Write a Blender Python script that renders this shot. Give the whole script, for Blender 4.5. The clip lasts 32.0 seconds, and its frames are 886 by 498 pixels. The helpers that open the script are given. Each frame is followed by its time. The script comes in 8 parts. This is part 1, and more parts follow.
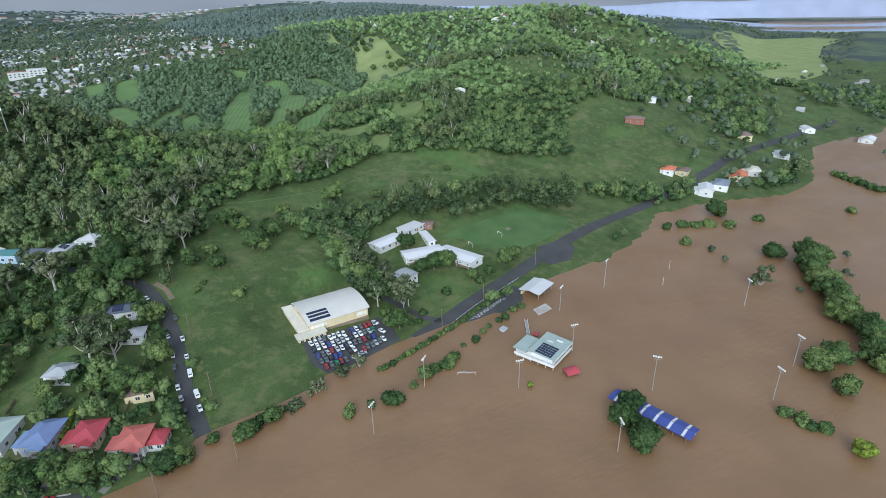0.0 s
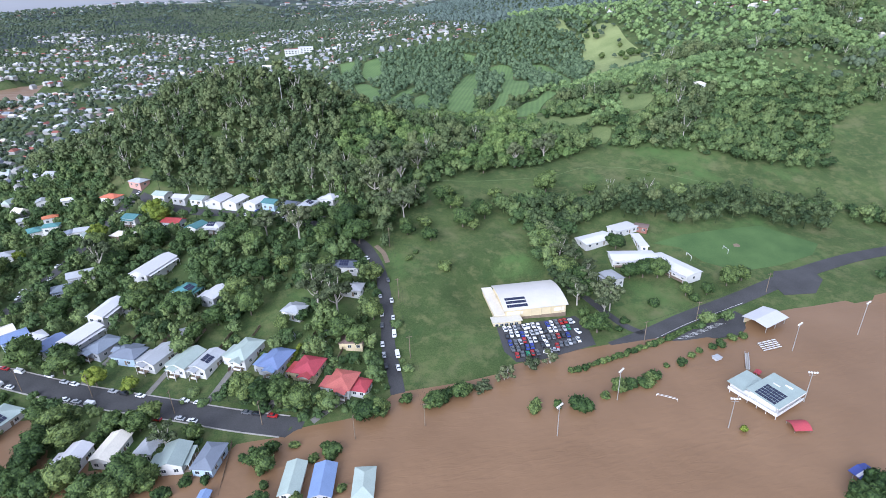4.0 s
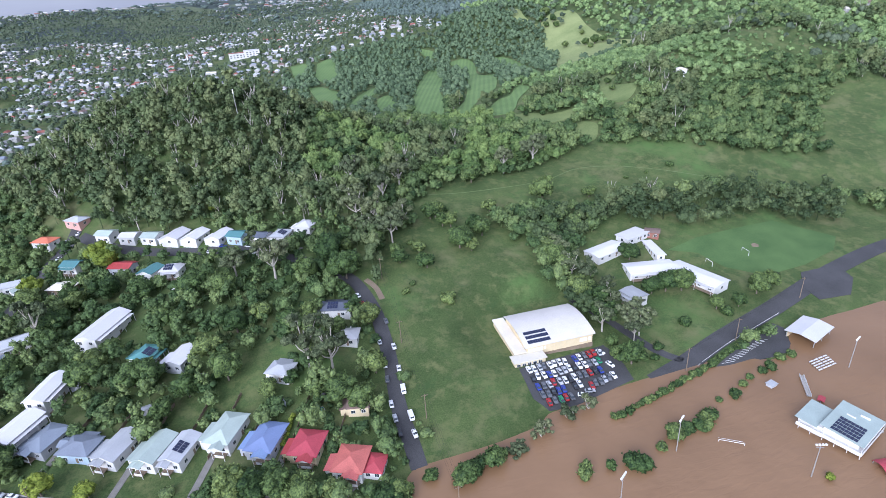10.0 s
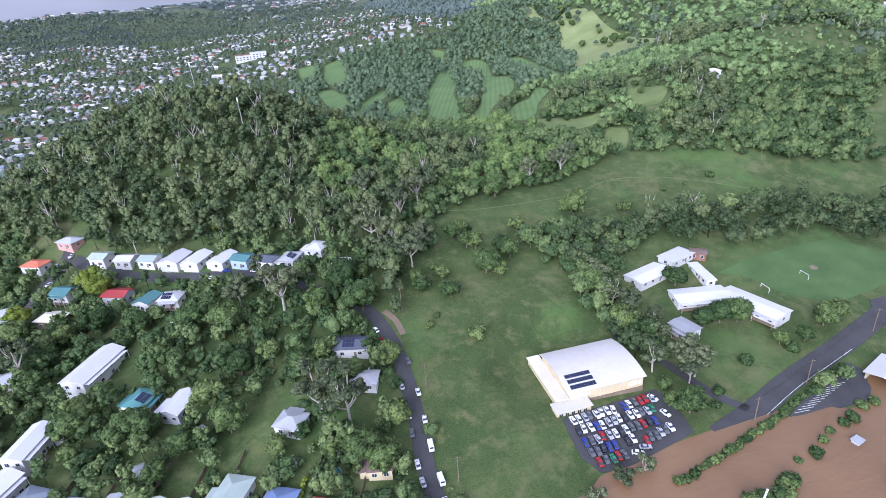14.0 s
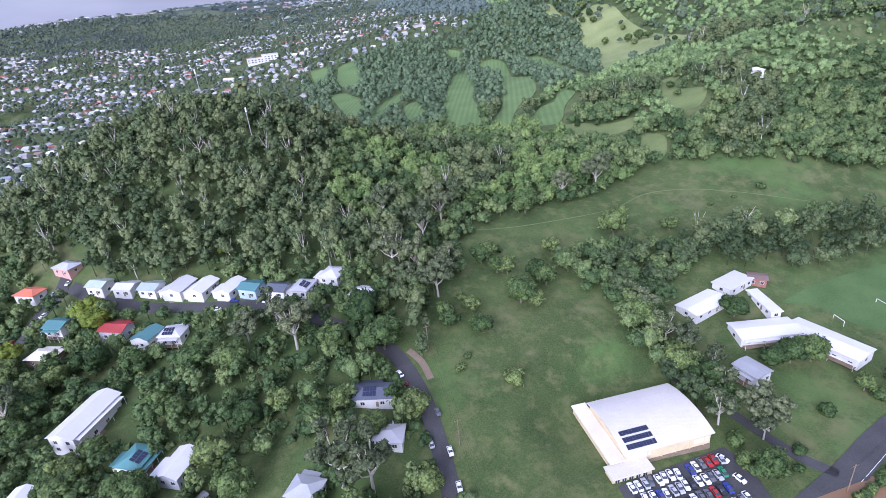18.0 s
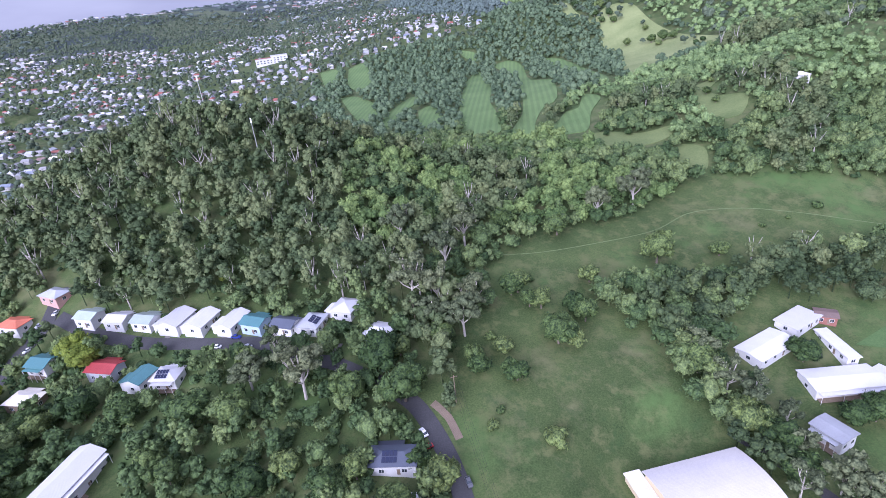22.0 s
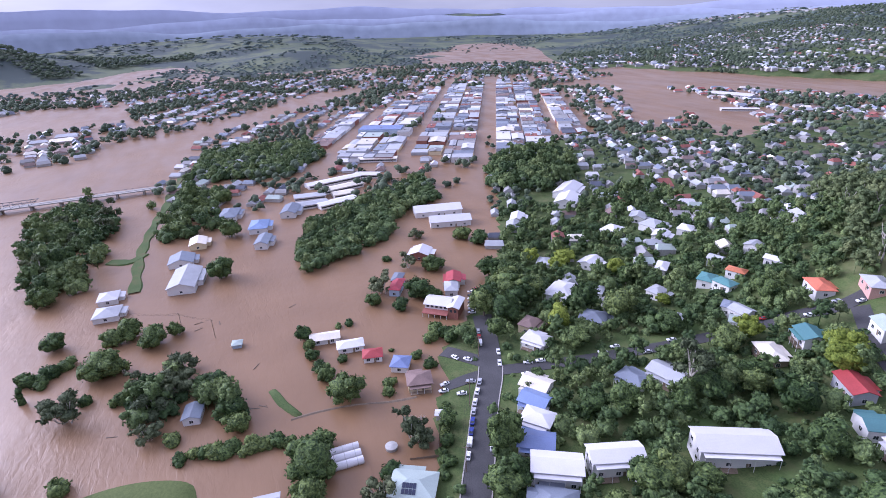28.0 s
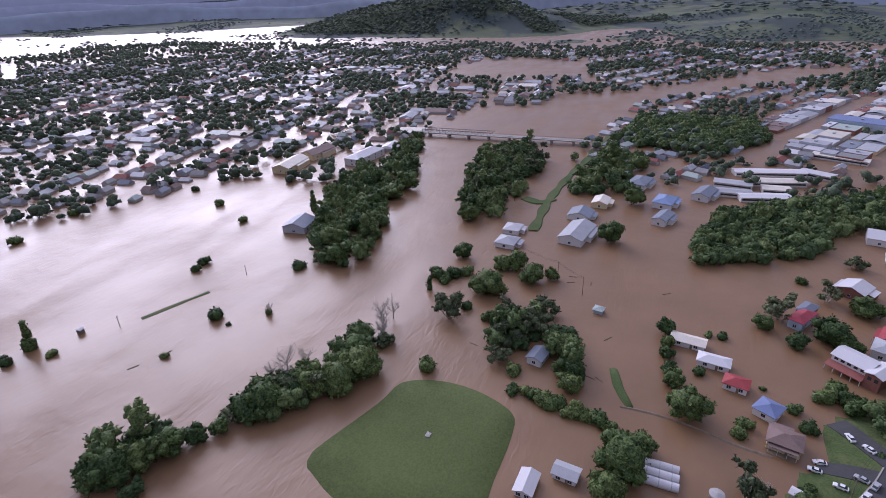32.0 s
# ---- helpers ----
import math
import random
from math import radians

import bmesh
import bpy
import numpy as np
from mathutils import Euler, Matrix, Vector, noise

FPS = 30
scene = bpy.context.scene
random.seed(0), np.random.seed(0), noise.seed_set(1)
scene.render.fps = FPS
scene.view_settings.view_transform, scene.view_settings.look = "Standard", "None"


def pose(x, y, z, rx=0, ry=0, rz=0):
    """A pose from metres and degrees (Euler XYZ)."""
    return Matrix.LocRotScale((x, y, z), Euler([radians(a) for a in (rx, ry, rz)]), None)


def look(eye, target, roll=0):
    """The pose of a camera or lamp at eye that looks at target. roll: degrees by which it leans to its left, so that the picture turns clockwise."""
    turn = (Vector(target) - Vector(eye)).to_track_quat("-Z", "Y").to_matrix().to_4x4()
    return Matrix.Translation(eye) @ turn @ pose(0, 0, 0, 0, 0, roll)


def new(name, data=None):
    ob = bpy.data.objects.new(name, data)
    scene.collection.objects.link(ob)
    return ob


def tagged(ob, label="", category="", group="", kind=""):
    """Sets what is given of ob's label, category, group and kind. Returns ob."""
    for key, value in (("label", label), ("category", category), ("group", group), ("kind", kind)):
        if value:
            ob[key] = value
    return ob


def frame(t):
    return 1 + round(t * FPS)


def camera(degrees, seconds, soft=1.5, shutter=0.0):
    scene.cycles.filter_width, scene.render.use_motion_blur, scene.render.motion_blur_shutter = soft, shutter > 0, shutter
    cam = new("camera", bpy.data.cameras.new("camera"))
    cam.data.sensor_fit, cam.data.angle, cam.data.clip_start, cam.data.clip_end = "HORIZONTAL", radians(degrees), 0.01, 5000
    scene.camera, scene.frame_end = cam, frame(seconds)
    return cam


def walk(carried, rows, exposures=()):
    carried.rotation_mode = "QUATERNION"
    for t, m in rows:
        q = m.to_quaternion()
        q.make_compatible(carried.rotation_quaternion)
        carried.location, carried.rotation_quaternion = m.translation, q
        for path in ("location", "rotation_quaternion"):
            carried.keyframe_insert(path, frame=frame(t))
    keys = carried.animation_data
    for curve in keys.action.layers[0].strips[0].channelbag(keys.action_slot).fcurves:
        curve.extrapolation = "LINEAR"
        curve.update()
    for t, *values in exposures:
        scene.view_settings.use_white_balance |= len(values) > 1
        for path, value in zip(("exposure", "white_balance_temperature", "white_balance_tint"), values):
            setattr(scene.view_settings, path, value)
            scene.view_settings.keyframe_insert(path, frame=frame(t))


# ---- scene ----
cam = camera(78.6, 32.0, soft=0.72)
PATH = [
    (0, (7.787, 1.497, 133.931), (8.83, 3.0, 133.122), -1.5),
    (0.5, (9.002, 1.748, 133.492), (9.679, 3.448, 132.684), -0.8),
    (1, (9.008, 1.707, 133.775), (9.559, 3.449, 132.962), -0.7),
    (1.5, (8.428, 2.166, 133.791), (8.902, 3.929, 132.973), -0.7),
    (2, (7.829, 2.822, 133.521), (8.235, 4.602, 132.703), -0.8),
    (2.5, (7.345, 3.771, 133.444), (7.721, 5.556, 132.623), -1.0),
    (3, (6.579, 5.07, 133.452), (6.949, 6.854, 132.629), -1.3),
    (3.5, (5.119, 6.712, 133.373), (5.503, 8.493, 132.546), -1.4),
    (5.5, (0.725, 16.765, 133.619), (1.155, 18.527, 132.778), -2.3),
    (6, (-0.469, 20.056, 133.727), (-0.039, 21.818, 132.884), -2.5),
    (7, (-1.825, 26.96, 133.714), (-1.38, 28.718, 132.87), -3.0),
    (8, (-3.0, 34.596, 133.962), (-2.51, 36.34, 133.114), -3.4),
    (9, (-3.33, 41.756, 134.188), (-2.806, 43.487, 133.335), -3.7),
    (10, (-3.362, 48.938, 134.184), (-2.828, 50.665, 133.327), -4.1),
    (11, (-3.645, 56.268, 134.183), (-3.106, 57.993, 133.326), -4.2),
    (12, (-2.994, 63.387, 134.268), (-2.466, 65.115, 133.41), -4.5),
    (13, (-2.605, 70.48, 134.335), (-2.086, 72.211, 133.478), -4.6),
    (14, (-1.95, 77.434, 134.416), (-1.442, 79.168, 133.558), -4.7),
    (14.5, (-1.766, 81.039, 134.518), (-1.263, 82.774, 133.659), -4.8),
    (16.5, (-1.013, 94.981, 134.526), (-0.533, 96.722, 133.667), -5.3),
    (17, (-0.589, 98.529, 134.712), (-0.114, 100.272, 133.853), -5.4),
    (18, (0.432, 105.25, 135.268), (0.894, 106.996, 134.407), -5.7),
    (19, (0.693, 112.378, 135.615), (1.149, 114.125, 134.755), -5.7),
    (20, (1.289, 119.441, 135.846), (1.736, 121.19, 134.984), -5.8),
    (21, (1.658, 126.483, 136.014), (2.097, 128.233, 135.151), -5.8),
    (22, (2.169, 133.541, 136.069), (2.601, 135.294, 135.208), -5.9),
    (23, (2.867, 140.704, 136.178), (3.29, 142.46, 135.318), -5.9),
    (23.5, (2.993, 143.598, 136.347), (3.359, 145.37, 135.494), -5.8),
    (24, (3.068, 145.914, 136.527), (3.39, 147.695, 135.677), -5.7),
    (24.5, (2.754, 147.491, 136.641), (3.058, 149.276, 135.791), -5.6),
    (25, (1.645, 147.68, 137.038), (1.834, 149.485, 136.197), -5.2),
    (25.5, (0.689, 148.027, 136.943), (0.493, 149.842, 136.125), -4.3),
    (26, (0.401, 148.714, 136.302), (-0.369, 150.382, 135.51), -2.8),
    (26.5, (1.856, 150.468, 136.02), (0.634, 151.844, 135.238), -2.1),
    (28.5, (-3.275, 159.184, 132.762), (-5.049, 159.625, 131.951), -2.1),
    (29, (-4.722, 160.312, 132.358), (-6.541, 160.458, 131.54), -2.1),
    (29.5, (-5.787, 161.115, 132.326), (-7.602, 160.956, 131.502), -1.7),
    (30, (-6.677, 161.222, 132.408), (-8.477, 160.971, 131.574), -1.7),
    (30.5, (-7.297, 161.462, 132.448), (-9.069, 161.074, 131.604), -1.7),
    (31, (-8.438, 161.436, 132.525), (-10.172, 160.922, 131.672), -1.6),
    (31.5, (-9.593, 161.668, 132.487), (-11.287, 161.042, 131.627), -1.6),
    (32, (-10.95, 162.544, 132.337), (-12.607, 161.836, 131.468), -1.7),
]
walk(cam, [(t, look(eye, target, roll)) for t, eye, target, roll in PATH],
     exposures=[(0, 0.27, 5300, 3), (1, 0.68, 5280, 9), (8, 0.76, 5200, 17), (19, 0.79, 5130, 30), (24, 0.92, 5080, 35), (26, 0.96, 5060, 34), (29, 0.5, 5280, 33), (32, -0.12, 5400, 32)])

# ---- light: a bright broken overcast, the sun low behind thin cloud in the south-west ----
SUN_WAY = Vector((-0.656, -0.755, 0.0)).normalized()
SUN_UP = radians(24)
world = bpy.data.worlds.new("world")
scene.world = world
world.use_nodes = True
wn = world.node_tree
sky = wn.nodes.new("ShaderNodeTexSky")
sky.sky_type, sky.sun_disc = "NISHITA", False
sky.sun_elevation, sky.sun_rotation = SUN_UP, math.atan2(SUN_WAY.x, SUN_WAY.y)
sky.dust_density, sky.air_density, sky.ozone_density = 2.5, 1.0, 1.5
# thin cloud: the sky's blue is veiled towards grey-white in drifting banks
coord = wn.nodes.new("ShaderNodeTexCoord")
stretch = wn.nodes.new("ShaderNodeMapping")
stretch.inputs["Scale"].default_value = (2.0, 2.0, 9.0)
banks = wn.nodes.new("ShaderNodeTexNoise")
banks.inputs["Scale"].default_value, banks.inputs["Detail"].default_value = 1.6, 6
veil = wn.nodes.new("ShaderNodeValToRGB")
veil.color_ramp.elements[0].position, veil.color_ramp.elements[0].color = 0.3, (7.4, 7.5, 8.4, 1)
veil.color_ramp.elements[1].position, veil.color_ramp.elements[1].color = 0.72, (11.8, 11.7, 12.0, 1)
mix = wn.nodes.new("ShaderNodeMix")
mix.data_type, mix.inputs[0].default_value = "RGBA", 0.85
back = wn.nodes["Background"]
back.inputs["Strength"].default_value = 0.054
wn.links.new(coord.outputs["Generated"], stretch.inputs["Vector"])
wn.links.new(stretch.outputs["Vector"], banks.inputs["Vector"])
wn.links.new(banks.outputs["Fac"], veil.inputs["Fac"])
wn.links.new(sky.outputs["Color"], mix.inputs["A"])
# the cloud is brightest round the veiled sun
aureole = wn.nodes.new("ShaderNodeVectorMath")
aureole.operation = "DOT_PRODUCT"
aureole.inputs[1].default_value = (SUN_WAY.x * math.cos(SUN_UP), SUN_WAY.y * math.cos(SUN_UP), math.sin(SUN_UP))
clip = wn.nodes.new("ShaderNodeMath")
clip.operation, clip.inputs[1].default_value = "MAXIMUM", 0.0
fall = wn.nodes.new("ShaderNodeMath")
fall.operation, fall.inputs[1].default_value = "POWER", 2.2
gain = wn.nodes.new("ShaderNodeMath")
gain.operation, gain.inputs[1].default_value, gain.inputs[2].default_value = "MULTIPLY_ADD", 1.0, 0.99
glow = wn.nodes.new("ShaderNodeVectorMath")
glow.operation = "SCALE"
wn.links.new(coord.outputs["Generated"], aureole.inputs[0])
wn.links.new(aureole.outputs["Value"], clip.inputs[0])
wn.links.new(clip.outputs[0], fall.inputs[0])
wn.links.new(fall.outputs[0], gain.inputs[0])
# an overcast sky is darker along the horizon than overhead
height = wn.nodes.new("ShaderNodeSeparateXYZ")
arch = wn.nodes.new("ShaderNodeMath")
arch.operation, arch.inputs[1].default_value, arch.inputs[2].default_value, arch.use_clamp = "MULTIPLY_ADD", 0.5, 0.5, True
dome = wn.nodes.new("ShaderNodeMath")
dome.operation = "MULTIPLY"
lift = wn.nodes.new("ShaderNodeMath")
lift.operation, lift.inputs[1].default_value = "MULTIPLY", 1.25
wn.links.new(coord.outputs["Generated"], height.inputs[0])
wn.links.new(height.outputs["Z"], arch.inputs[0])
wn.links.new(arch.outputs[0], lift.inputs[0])
wn.links.new(gain.outputs[0], dome.inputs[0])
wn.links.new(lift.outputs[0], dome.inputs[1])
wn.links.new(dome.outputs[0], glow.inputs["Scale"])
wn.links.new(veil.outputs["Color"], glow.inputs[0])
wn.links.new(glow.outputs["Vector"], mix.inputs["B"])
wn.links.new(mix.outputs["Result"], back.inputs["Color"])

sun_data = bpy.data.lights.new("sun", "SUN")
sun_data.energy, sun_data.angle, sun_data.color = 2.75, radians(44), (1.0, 0.95, 0.86)
sun = new("sun", sun_data)
sun.matrix_world = look((SUN_WAY.x * 900, SUN_WAY.y * 900, 900 * math.tan(SUN_UP)), (0, 0, 0))

# ---- materials ----
def material(name, colour, rough=0.7, metal=0.0, vary=0.25, scale=1.0, fine=8.0, bump=0.0, per=None, per_amount=0.25, second=None, spec=0.3):
    """A surface with two scales of variation. per: 'object', 'island' or an attribute's name, by which whole pieces differ."""
    m = bpy.data.materials.new(name)
    m.use_nodes = True
    nt = m.node_tree
    n, l = nt.nodes, nt.links
    bsdf = n["Principled BSDF"]
    bsdf.inputs["Roughness"].default_value, bsdf.inputs["Metallic"].default_value = rough, metal
    bsdf.inputs["Specular IOR Level"].default_value = spec
    geo = n.new("ShaderNodeNewGeometry")
    big, small = n.new("ShaderNodeTexNoise"), n.new("ShaderNodeTexNoise")
    for node, s, d in ((big, 0.12 * scale, 4), (small, fine * scale * 0.12, 3)):
        node.inputs["Scale"].default_value, node.inputs["Detail"].default_value = s, d
        l.new(geo.outputs["Position"], node.inputs["Vector"])
    add = n.new("ShaderNodeMath")
    add.operation = "ADD"
    half = n.new("ShaderNodeMath")
    half.operation, half.inputs[1].default_value = "MULTIPLY", 0.5
    l.new(big.outputs["Fac"], add.inputs[0])
    l.new(small.outputs["Fac"], add.inputs[1])
    l.new(add.outputs[0], half.inputs[0])
    ramp = n.new("ShaderNodeValToRGB")
    lo, hi = ramp.color_ramp.elements
    lo.position, hi.position = 0.32, 0.68
    c = Vector(colour)
    d = Vector(second) if second else c * (1 + vary)
    lo.color, hi.color = (*(c * (1 - vary)), 1), (*d, 1)
    l.new(half.outputs[0], ramp.inputs["Fac"])
    out = ramp.outputs["Color"]
    if per:
        if per == "object":
            src = n.new("ShaderNodeObjectInfo").outputs["Random"]
        elif per == "island":
            src = geo.outputs["Random Per Island"]
        else:
            att = n.new("ShaderNodeAttribute")
            att.attribute_name = per
            src = att.outputs["Fac"]
        hue = n.new("ShaderNodeHueSaturation")
        for socket, span, mid in (("Value", 2 * per_amount, 1.0), ("Hue", 0.12 * per_amount, 0.5)):
            mr = n.new("ShaderNodeMapRange")
            mr.inputs["To Min"].default_value, mr.inputs["To Max"].default_value = mid + span / 2, mid - span / 2
            if socket == "Value":
                mr.inputs["To Min"].default_value, mr.inputs["To Max"].default_value = mid - span / 2, mid + span / 2
            l.new(src, mr.inputs["Value"])
            l.new(mr.outputs["Result"], hue.inputs[socket])
        l.new(out, hue.inputs["Color"])
        out = hue.outputs["Color"]
    l.new(out, bsdf.inputs["Base Color"])
    if bump:
        b = n.new("ShaderNodeBump")
        b.inputs["Strength"].default_value, b.inputs["Distance"].default_value = 0.6, bump
        l.new(small.outputs["Fac"], b.inputs["Height"])
        l.new(b.outputs["Normal"], bsdf.inputs["Normal"])
    return m


def corrugated(name, colour, rough=0.45, vary=0.12, metal=0.0):
    """Painted ribbed roof sheet: ribs run down the slope by the object's own x."""
    m = material(name, colour, rough, metal, vary, 2.0, 12.0, 0.0, "object", 0.12, spec=0.4)
    n, l = m.node_tree.nodes, m.node_tree.links
    tc = n.new("ShaderNodeTexCoord")
    wave = n.new("ShaderNodeTexWave")
    wave.bands_direction = "X"
    wave.inputs["Scale"].default_value = 1.1
    wave.inputs["Distortion"].default_value = 0.15
    b = n.new("ShaderNodeBump")
    b.inputs["Strength"].default_value, b.inputs["Distance"].default_value = 0.25, 0.05
    l.new(tc.outputs["Object"], wave.inputs["Vector"])
    l.new(wave.outputs["Fac"], b.inputs["Height"])
    l.new(b.outputs["Normal"], n["Principled BSDF"].inputs["Normal"])
    return m


GRASS = material("grass", (0.048, 0.090, 0.022), 0.9, 0, 0.4, 0.4, 40, 0.12, second=(0.098, 0.134, 0.040))
LAWN = material("lawn", (0.068, 0.118, 0.034), 0.9, 0, 0.28, 0.5, 30, 0.1, second=(0.105, 0.145, 0.045))
OVAL_GRASS = material("oval_grass", (0.086, 0.122, 0.032), 0.9, 0, 0.3, 0.3, 40, 0.08, second=(0.125, 0.155, 0.048))
MOWN = material("mown_grass", (0.066, 0.128, 0.038), 0.9, 0, 0.25, 0.6, 30, 0.05, second=(0.1, 0.165, 0.052))
# pale dry grass, its colour raised further for the sunlit hillside
PASTURE = material("dry_pasture", (0.19, 0.245, 0.080), 0.9, 0, 0.2, 0.25, 20, 0.1, second=(0.30, 0.335, 0.135))


def fairway_material():
    """Mown turf in paler and darker runs of the mower, with ragged thin places."""
    m = material("fairway_turf", (0.105, 0.178, 0.055), 0.9, 0, 0.16, 0.3, 30, 0.02, second=(0.15, 0.225, 0.075))
    n, l = m.node_tree.nodes, m.node_tree.links
    bsdf = n["Principled BSDF"]
    geo = n.new("ShaderNodeNewGeometry")
    runs = n.new("ShaderNodeVectorMath")
    runs.operation, runs.inputs[1].default_value = "DOT_PRODUCT", (0.92 * 1.25, -0.39 * 1.25, 0.0)
    wave = n.new("ShaderNodeMath")
    wave.operation = "SINE"
    span = n.new("ShaderNodeMapRange")
    span.inputs["From Min"].default_value, span.inputs["From Max"].default_value = -0.5, 0.5
    span.inputs["To Min"].default_value, span.inputs["To Max"].default_value = 0.94, 1.10
    tone = n.new("ShaderNodeHueSaturation")
    l.new(geo.outputs["Position"], runs.inputs[0])
    l.new(runs.outputs["Value"], wave.inputs[0])
    l.new(wave.outputs[0], span.inputs["Value"])
    l.new(span.outputs["Result"], tone.inputs["Value"])
    l.new(bsdf.inputs["Base Color"].links[0].from_socket, tone.inputs["Color"])
    l.new(tone.outputs["Color"], bsdf.inputs["Base Color"])
    return m


FAIRWAY = fairway_material()
GLADE = material("glade_grass", (0.115, 0.165, 0.052), 0.9, 0, 0.25, 0.6, 20, 0.1, second=(0.185, 0.225, 0.08))
ASPHALT = material("asphalt", (0.065, 0.064, 0.065), 0.85, 0, 0.25, 1.0, 20, 0.02)
GRAVEL = material("gravel", (0.22, 0.17, 0.12), 0.95, 0, 0.3, 2.0, 20, 0.03)
CONCRETE = material("concrete", (0.36, 0.34, 0.31), 0.85, 0, 0.2, 2.0, 16, 0.01)
OLD_CONCRETE = material("worn_concrete", (0.19, 0.18, 0.16), 0.9, 0, 0.25, 3.0, 16, 0.01)
SEEDING_GRASS = material("seeding_grass", (0.135, 0.175, 0.07), 0.9, 0, 0.25, 2.0, 20, 0.03)
PAINT_LINE = material("road_paint", (0.75, 0.75, 0.72), 0.7, 0, 0.1)


def leaf_material(name, dark, light, per, amount, hue=0.035):
    """Leaf mass: sunlit and shaded leaf tones put into the colour by noise, at the scale of twigs and of boughs."""
    m = bpy.data.materials.new(name)
    m.use_nodes = True
    n, l = m.node_tree.nodes, m.node_tree.links
    bsdf = n["Principled BSDF"]
    bsdf.inputs["Roughness"].default_value, bsdf.inputs["Specular IOR Level"].default_value = 0.7, 0.15
    geo = n.new("ShaderNodeNewGeometry")
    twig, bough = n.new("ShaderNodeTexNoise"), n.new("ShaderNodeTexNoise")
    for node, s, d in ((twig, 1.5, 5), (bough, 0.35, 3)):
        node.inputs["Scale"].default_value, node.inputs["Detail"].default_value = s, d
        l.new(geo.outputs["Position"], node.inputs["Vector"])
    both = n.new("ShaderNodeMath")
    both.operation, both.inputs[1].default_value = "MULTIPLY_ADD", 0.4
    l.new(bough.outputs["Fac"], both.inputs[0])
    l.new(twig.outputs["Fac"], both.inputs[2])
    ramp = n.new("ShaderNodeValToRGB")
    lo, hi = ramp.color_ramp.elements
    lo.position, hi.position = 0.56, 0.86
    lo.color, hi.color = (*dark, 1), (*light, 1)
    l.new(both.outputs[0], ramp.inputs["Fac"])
    if per == "object":
        src = n.new("ShaderNodeObjectInfo").outputs["Random"]
    else:
        att = n.new("ShaderNodeAttribute")
        att.attribute_name = per
        src = att.outputs["Fac"]
    hs = n.new("ShaderNodeHueSaturation")
    for socket, lo_v, hi_v in (("Value", 1 - amount, 1 + amount), ("Hue", 0.5 + hue * 0.4, 0.5 - hue * 0.6)):
        mr = n.new("ShaderNodeMapRange")
        mr.inputs["To Min"].default_value, mr.inputs["To Max"].default_value = lo_v, hi_v
        l.new(src, mr.inputs["Value"])
        l.new(mr.outputs["Result"], hs.inputs[socket])
    l.new(ramp.outputs["Color"], hs.inputs["Color"])
    l.new(hs.outputs["Color"], bsdf.inputs["Base Color"])
    b = n.new("ShaderNodeBump")
    b.inputs["Strength"].default_value, b.inputs["Distance"].default_value = 0.7, 0.5
    l.new(twig.outputs["Fac"], b.inputs["Height"])
    l.new(b.outputs["Normal"], bsdf.inputs["Normal"])
    return m


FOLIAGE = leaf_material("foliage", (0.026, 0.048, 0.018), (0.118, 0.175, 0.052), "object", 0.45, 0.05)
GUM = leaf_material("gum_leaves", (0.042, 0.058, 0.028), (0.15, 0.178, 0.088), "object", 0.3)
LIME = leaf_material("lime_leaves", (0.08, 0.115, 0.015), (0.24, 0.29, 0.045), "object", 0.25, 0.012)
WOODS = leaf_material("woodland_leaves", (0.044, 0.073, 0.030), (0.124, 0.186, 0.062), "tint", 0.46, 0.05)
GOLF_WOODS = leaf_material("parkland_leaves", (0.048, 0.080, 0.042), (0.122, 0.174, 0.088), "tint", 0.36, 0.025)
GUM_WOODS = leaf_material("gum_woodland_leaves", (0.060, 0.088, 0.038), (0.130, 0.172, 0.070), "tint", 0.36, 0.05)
# light green regrowth, with the upper hill's patch of sun put into its colour
SUNLIT_REGROWTH = leaf_material("sunlit_regrowth_leaves", (0.082, 0.130, 0.050), (0.205, 0.295, 0.108), "tint", 0.34, 0.022)
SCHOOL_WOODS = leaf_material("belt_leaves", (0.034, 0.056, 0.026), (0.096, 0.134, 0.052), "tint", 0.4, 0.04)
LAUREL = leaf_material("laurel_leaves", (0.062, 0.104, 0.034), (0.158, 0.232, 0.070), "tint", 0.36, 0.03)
# leaves of far trees, blued and paled in colour for distance haze
HAZED_LEAVES = leaf_material("hazed_leaves", (0.066, 0.094, 0.080), (0.135, 0.172, 0.148), "tint", 0.28, 0.015)
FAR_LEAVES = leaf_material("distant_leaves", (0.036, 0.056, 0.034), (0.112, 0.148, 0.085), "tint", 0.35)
BARK = material("bark", (0.17, 0.14, 0.11), 0.9, 0, 0.3, 6, 8, 0.02)
PALE_BARK = material("pale_bark", (0.42, 0.39, 0.34), 0.85, 0, 0.2, 6, 8, 0.02)
WHITE_WALL = material("white_boards", (0.68, 0.67, 0.65), 0.6, 0, 0.08, 3, 12, 0, "object", 0.08)
CREAM_WALL = material("cream_wall", (0.62, 0.52, 0.33), 0.7, 0, 0.1, 3, 12, 0, "object", 0.08)
GREY_WALL = material("grey_boards", (0.42, 0.43, 0.45), 0.7, 0, 0.12, 3, 12, 0, "object", 0.1)
DIM_WALL = material("weathered_boards", (0.40, 0.39, 0.37), 0.8, 0, 0.2, 0.6, 12)
BLUE_WALL = material("pale_blue_boards", (0.42, 0.52, 0.62), 0.7, 0, 0.1, 3, 12)
BRICK_WALL = material("red_brickwork", (0.27, 0.12, 0.09), 0.85, 0, 0.25, 6, 16, 0.01)
TIMBER = material("weathered_timber", (0.22, 0.17, 0.12), 0.85, 0, 0.3, 6, 12, 0.01)
